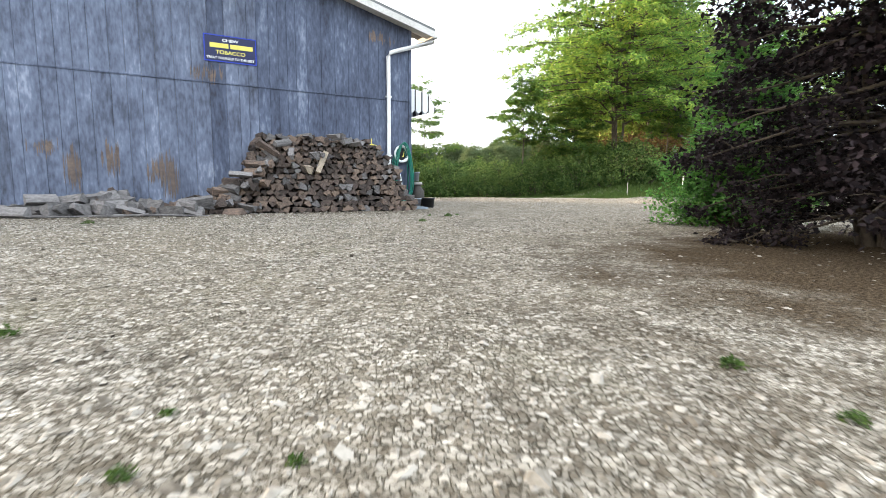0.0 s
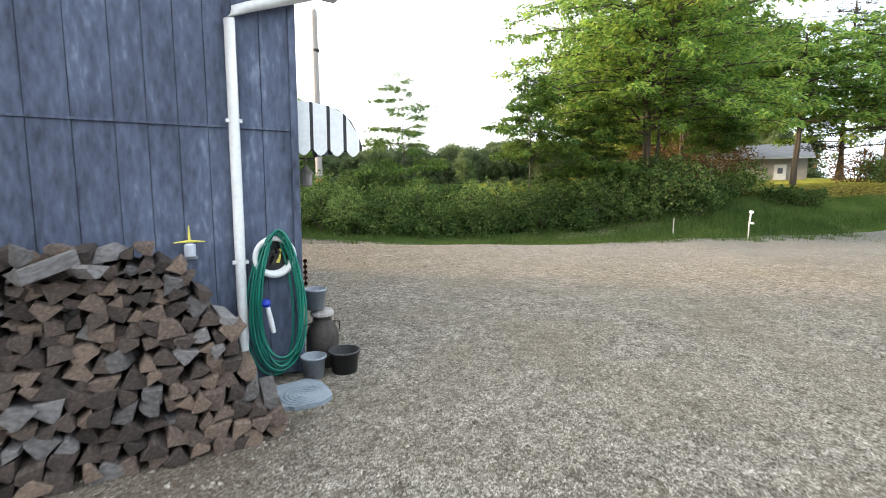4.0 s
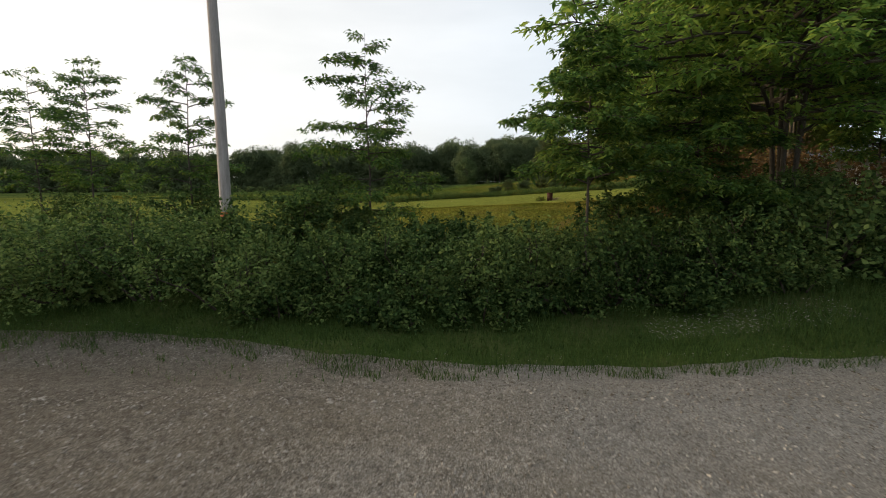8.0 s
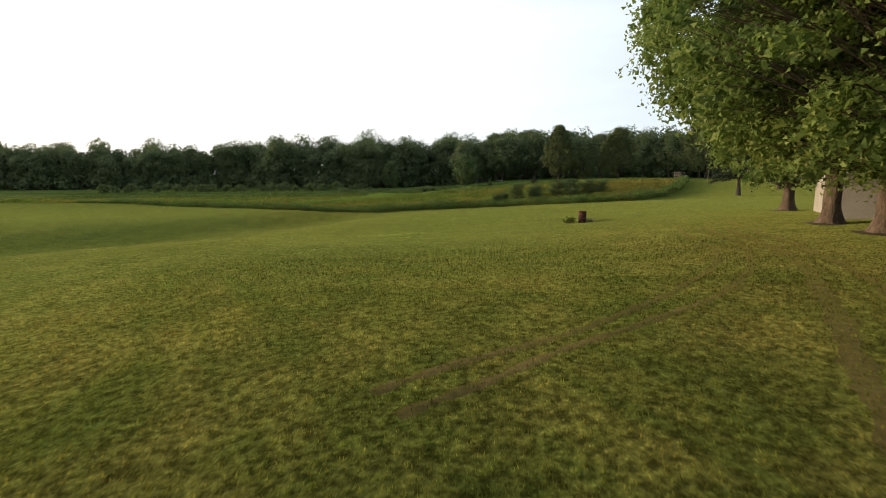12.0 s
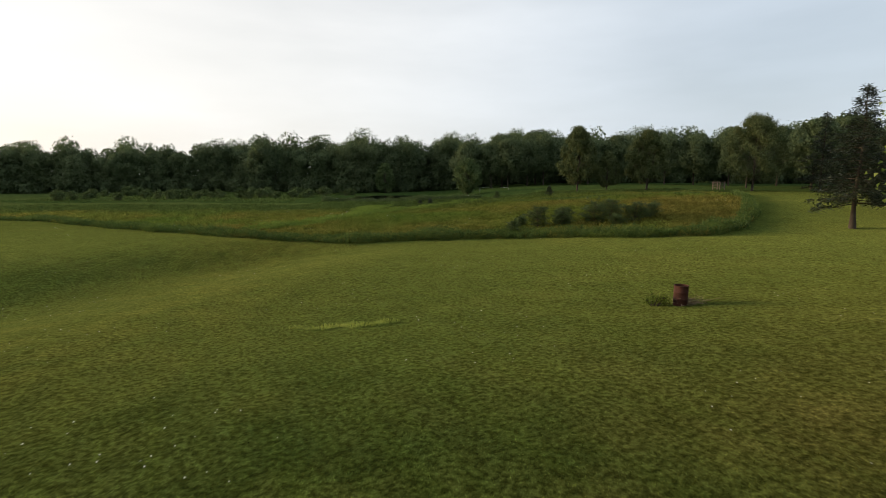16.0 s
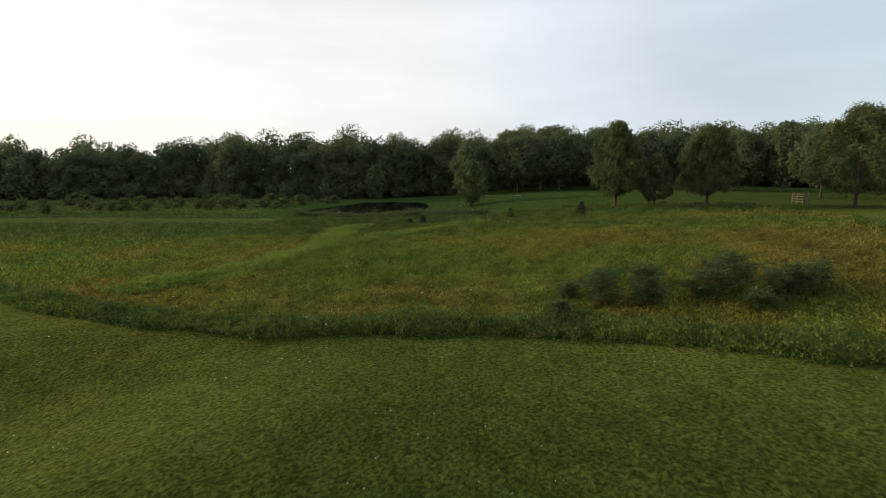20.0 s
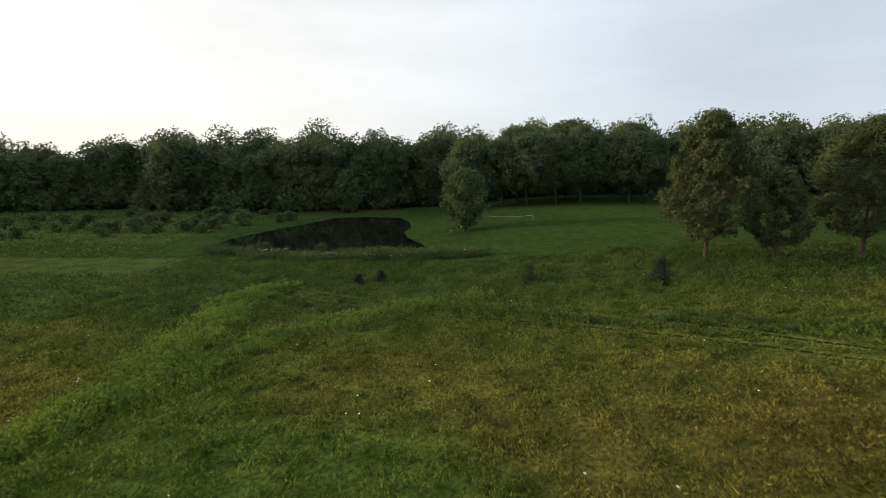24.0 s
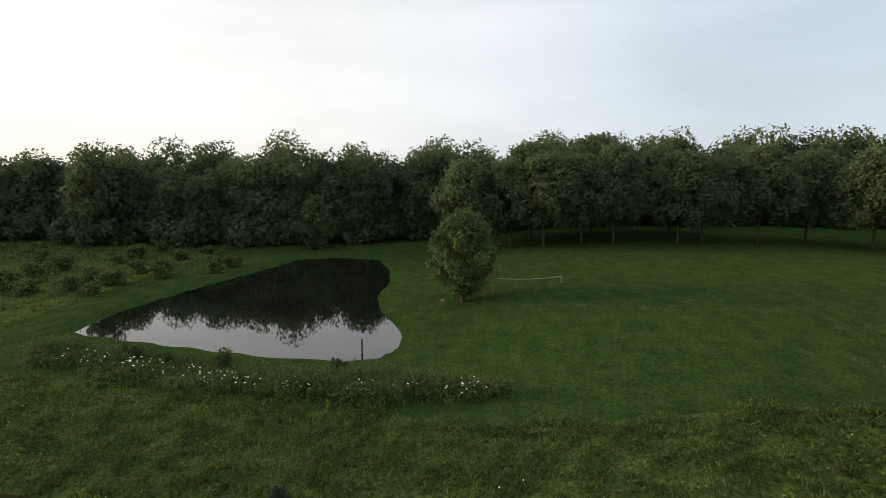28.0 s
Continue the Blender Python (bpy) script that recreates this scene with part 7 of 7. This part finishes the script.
r_edge = lambda s_, q_: 0.12 * np.sin(9 * q_ + 5 * s_) * np.sin(3.1 * q_)
lawn_ok = lambda s_, q_: (s_ > 18.5) & (s_ < meadow_edge(q_))
v, f = join_arrays([blades(5, 130000, (18.5, 34), (-10, 18), 0.065, 0.012, lawn_ok, 7), blades(6, 70000, (34, 50), (-14, 22), 0.07, 0.015, lambda s_, q_: lawn_ok(s_, q_) & (np.sin(57 * s_) * np.sin(51 * q_) > ease(38, 50, s_) * 2 - 1), 10)])
gold = blades(10, 5000, (57.2, 59.6), (-4.4, 1.4), 0.17, 0.014, lambda s_, q_: np.abs(s_ - (58.2 + 0.13 * q_) - 0.15 * np.sin(3 * q_)) < (0.42 + 0.15 * np.sin(5 * q_)) * ease(-4.4, -1.5, q_) * ease(1.4, -0.2, q_) * (0.6 + 0.6 * np.sin(61 * q_) * np.sin(57 * s_)))
tagged(put("tall_grass_strip", mesh_from("tall_grass_strip", *gold, PALE_GRASS)), "strip of uncut pale grass on the lawn", "grass", kind="stuff")
tagged(put("lawn_grass", mesh_from("lawn_grass", v, f, BLADE)), "short mown lawn grass, partly dry", "grass", kind="stuff")
v, f = join_arrays([blades(8, 50000, (12.3, 16.8), (-16, 18), 0.16, 0.009, lambda s_, q_: (s_ > gravel_edge(q_) + r_edge(s_, q_) - 0.45 - 1.5 * (np.sin(23 * s_ + 5 * q_) * np.sin(19 * q_) > 0.82) - 0.7 * (np.sin(1.3 * q_ + 2) * np.sin(2.9 * q_ + 3 * s_) > 0.25)) & ~((np.abs(s_ - 14.8) < 0.5) & (np.abs(q_ - 8) < 2.1) & (np.sin(31 * s_) * np.sin(29 * q_) < 0.55))), blades(9, 12000, (12.4, 18), (8, 24), 0.25, 0.012, lambda s_, q_: s_ > gravel_edge(q_) + 0.3)])
tagged(put("verge_grass", mesh_from("verge_grass", v, f, VERGE_BLADE)), "dark green grass on the road verge", "grass", kind="stuff")


def weeds(seed, n, s_range, q_range, tall, size, keep, per=5, spread=0.5):
    r = rng(seed)
    s_, q_ = r.uniform(*s_range, n), r.uniform(*q_range, n)
    ok = keep(s_, q_)
    s_, q_ = s_[ok], q_[ok]
    n = len(s_)
    x, y = world_xy(s_, q_)
    z = height(x, y)
    patch = 0.55 + 0.45 * (np.sin(0.21 * s_ + 0.13 * q_) * np.sin(0.17 * q_ - 0.1 * s_) + 0.5) + 0.25 * np.sin(0.9 * s_) * np.sin(0.8 * q_)
    h = tall * np.clip(patch, 0.35, 1.4) * r.uniform(0.6, 1.2, n)
    pts = np.repeat(np.stack([x, y, z], 1), per, 0)
    u = r.random(n * per)
    pts[:, 2] += np.repeat(h, per) * u * 0.75
    pts[:, :2] += r.normal(0, size * spread, (n * per, 2))
    up = r.normal(0, 0.6, (len(pts), 3))
    up[:, 2] = 1.0
    long = size * r.uniform(0.9, 1.7, len(pts))[:, None]
    a = r.uniform(0, 6.28, len(pts))
    side = np.stack([np.cos(a), np.sin(a), 0.3 * np.sin(3 * a)], 1) * size * 0.5
    v = np.stack([pts - side, pts + side, pts + up * long], 1).reshape(-1, 3)
    return v, np.arange(len(v)).reshape(-1, 3)


def line_distance(s_, q_, line):
    """Metres from a broken line across the meadow."""
    best = np.full(np.shape(s_), 1e9)
    for (a, b), (c, d) in zip(line, line[1:]):
        ls, lq = c - a, d - b
        u = np.clip(((s_ - a) * ls + (q_ - b) * lq) / (ls * ls + lq * lq), 0, 1)
        best = np.minimum(best, np.hypot(s_ - a - u * ls, q_ - b - u * lq))
    return best


RIDGE_WEST = [(94.3, -17.9), (98, -13.5), (107.4, -10.8), (111.3, -9.8), (118, -9.2), (128, -10.5), (133, -9.7)]
RIDGE_MID = [(112, -8.6), (113.8, -7.1), (118, -5.6), (120.6, -3), (123.7, 2.4), (124, 7.5)]
RIDGE_EAST = [(122, 7), (118, 14), (114.8, 22.2), (111.8, 32.2), (110, 42)]
in_meadow = lambda s_, q_: (s_ > meadow_edge(q_)) & (pond_distance(s_, q_) > 3) & (s_ < np.interp(q_, [-40, -8, 10, 40], [150, 146, 139, 137.5]) + 0.7 * np.sin(0.9 * q_) * np.sin(0.37 * q_))
lush = lambda s_, q_: (line_distance(s_, q_, RIDGE_WEST) < 1.5 + 0.5 * np.sin(0.6 * s_) * np.sin(0.4 * q_ + 1) + 0.3 * np.sin(1.7 * s_) + 1.0 * np.sin(53 * s_) * np.sin(47 * q_)) | (line_distance(s_, q_, RIDGE_MID) < 1.0 + 0.35 * np.sin(0.9 * q_ + s_) + 0.7 * np.sin(53 * s_) * np.sin(47 * q_))
east_band = lambda s_, q_: line_distance(s_, q_, RIDGE_EAST) < 1.3 + 0.3 * np.sin(0.7 * q_)
RUTS = [(135, -16), (133.5, -9.5), (129, -3.8), (125.2, 1.8), (121.2, 8.6), (117.2, 15.4), (113.4, 21), (108, 28)]
rut = lambda s_, q_: np.abs(line_distance(s_, q_, RUTS) - 0.85) > 0.34
thick = lambda s_, q_: in_meadow(s_, q_) & rut(s_, q_)
line_ = np.array(RUTS, float)
go_ = np.gradient(line_, axis=0)
across_ = np.stack([-go_[:, 1], go_[:, 0]], 1) / np.linalg.norm(go_, axis=1)[:, None]
for e in (-0.85, 0.85):
    v, f = ribbon(line_ + across_ * e, 0.2, 0.03)
    tagged(put("wheel_rut", mesh_from("wheel_rut", v, f, SHADED_RUT)), "bare wheel rut through the tall meadow", "track", kind="structure")
v, f = join_arrays([weeds(11, 13000, (76, 104), (-24, 32), 0.62, 0.085, thick, 19, 1.4), weeds(12, 18000, (104, 150), (-24, 34), 0.66, 0.095, thick, 15, 1.3), weeds(13, 15000, (84, 140), (-80, -24), 0.5, 0.15, in_meadow, 4), weeds(14, 5000, (84, 139), (32, 46), 0.5, 0.15, in_meadow, 4),
                    weeds(17, 4500, (150, 214), (-100, -30), 0.35, 0.2, lambda s_, q_: pond_distance(s_, q_) > 6, 3)])
tagged(put("meadow_weeds", mesh_from("meadow_weeds", v, f, WEED)), "tall mixed meadow grass and weeds in green and rust", "meadow", kind="stuff")
v, f = join_arrays([weeds(15, 80000, (76, 112), (-60, 45), 1.1, 0.095, lambda s_, q_: np.abs(s_ - meadow_edge(q_) - 0.9) < 1.2 + 0.3 * np.sin(0.8 * q_), 12, 1.0), weeds(19, 9000, (106, 126), (4, 40), 0.7, 0.11, lambda s_, q_: east_band(s_, q_) & rut(s_, q_), 12, 1.0)])
tagged(put("meadow_edge_growth", mesh_from("meadow_edge_growth", v, f, EDGE_WEED)), "thick tall growth along the mown edge", "meadow", kind="stuff")
v, f = join_arrays([weeds(18, 40000, (86, 136), (-36, 12), 0.95, 0.085, lambda s_, q_: lush(s_, q_) & rut(s_, q_), 24, 1.4)])
tagged(put("lush_weeds", mesh_from("lush_weeds", v, f, LUSH)), "band of rank bright green weeds across the meadow", "weeds", kind="stuff")
v, f = join_arrays([weeds(16, 34000, (139, 155), (-25, 11), 1.55, 0.11, lambda s_, q_: np.abs(s_ - np.interp(q_, [-24, -15, -8, -1.5, 4, 10], [152.0, 149.4, 146.8, 145.8, 144.7, 143.2])) < 1.5 + 0.8 * np.sin(0.7 * q_) * np.sin(0.31 * q_ + 1) + 1.3 * np.sin(53 * s_) * np.sin(47 * q_) - 0.9 * ease(2, 10, q_), 8, 0.9)])
tagged(put("bank_weeds", mesh_from("bank_weeds", v, f, BANK_WEED)), "tall weeds along the pond's bank", "weeds", kind="stuff")


def flowers(seed, n, s_range, q_range, tall, size, keep):
    r = rng(seed)
    s_, q_ = r.uniform(*s_range, n), r.uniform(*q_range, n)
    ok = keep(s_, q_)
    x, y = world_xy(s_[ok], q_[ok])
    p = np.stack([x, y, height(x, y) + tall * r.uniform(0.8, 1.2, len(x))], 1)
    d = np.array([(1, 0, 0), (0.3, 0.95, 0.1), (-0.8, 0.6, 0), (-0.8, -0.6, 0.1), (0.3, -0.95, 0)]) * 0.5
    v = p[:, None, :] + d[None] * size * r.uniform(0.6, 1.3, (len(x), 1, 1))
    return v.reshape(-1, 3), np.arange(5 * len(x)).reshape(-1, 5)


clump = lambda s_, q_: (np.sin(0.35 * s_ + 1) * np.sin(0.41 * q_) > 0.25)
v, f = join_arrays([flowers(21, 1500, (45, 84), (-26, 22), 0.12, 0.034, lambda s_, q_: clump(s_, q_) & (s_ < meadow_edge(q_))), flowers(22, 700, (84, 136), (-40, 34), 0.6, 0.09, clump), flowers(23, 900, (142, 153), (-22, 10), 0.8, 0.13, lambda s_, q_: np.abs(s_ - np.interp(q_, [-24, -15, -8, -1.5, 4, 10], [152.0, 149.4, 146.8, 145.8, 144.7, 143.2]) + 0.6) < 1.0)])
tagged(put("white_flowers", mesh_from("white_flowers", v, f, FLOWER)), "scattered small white wild flowers", "flowers", kind="stuff")

# weeds in the gravel
def tuft(seed, size, n):
    """A rosette of small leaves on short stems."""
    r = rng(seed)
    a, u = r.uniform(0, 6.28, n), r.random(n) ** 0.6
    p = np.stack([np.cos(a) * u * size, np.sin(a) * u * size, size * (0.15 + 0.8 * r.random(n) * (1.1 - u))], 1)
    return leaf_arrays(p, 0.2 * size + 0.002, r, 0.4, 1.8, 0.0)


r = rng(97)
for k, (x, y, sc) in enumerate([(-0.94, -3.48, 0.06), (-0.62, -3.25, 0.035), (-1.15, -3.2, 0.035), (-5.67, -8.71, 0.036), (-5.21, -9.63, 0.02), (-5.01, -9.96, 0.018), (-3.80, -10.05, 0.035), (-3.90, -10.38, 0.03), (-5.29, -9.86, 0.024), (-1.9, -4.4, 0.05), (-6.0, -3.0, 0.06), (3.2, 6.5, 0.04)]):
    w = thing("gravel_weed", x, y, float(height(x, y)), "small green weed growing through the gravel", "weed", "weeds in the gravel")
    v, f = tuft(970 + k, sc, int(60 + 1400 * sc))
    put("leaves", mesh_from("leaves", v, f, VERGE_BLADE), w)
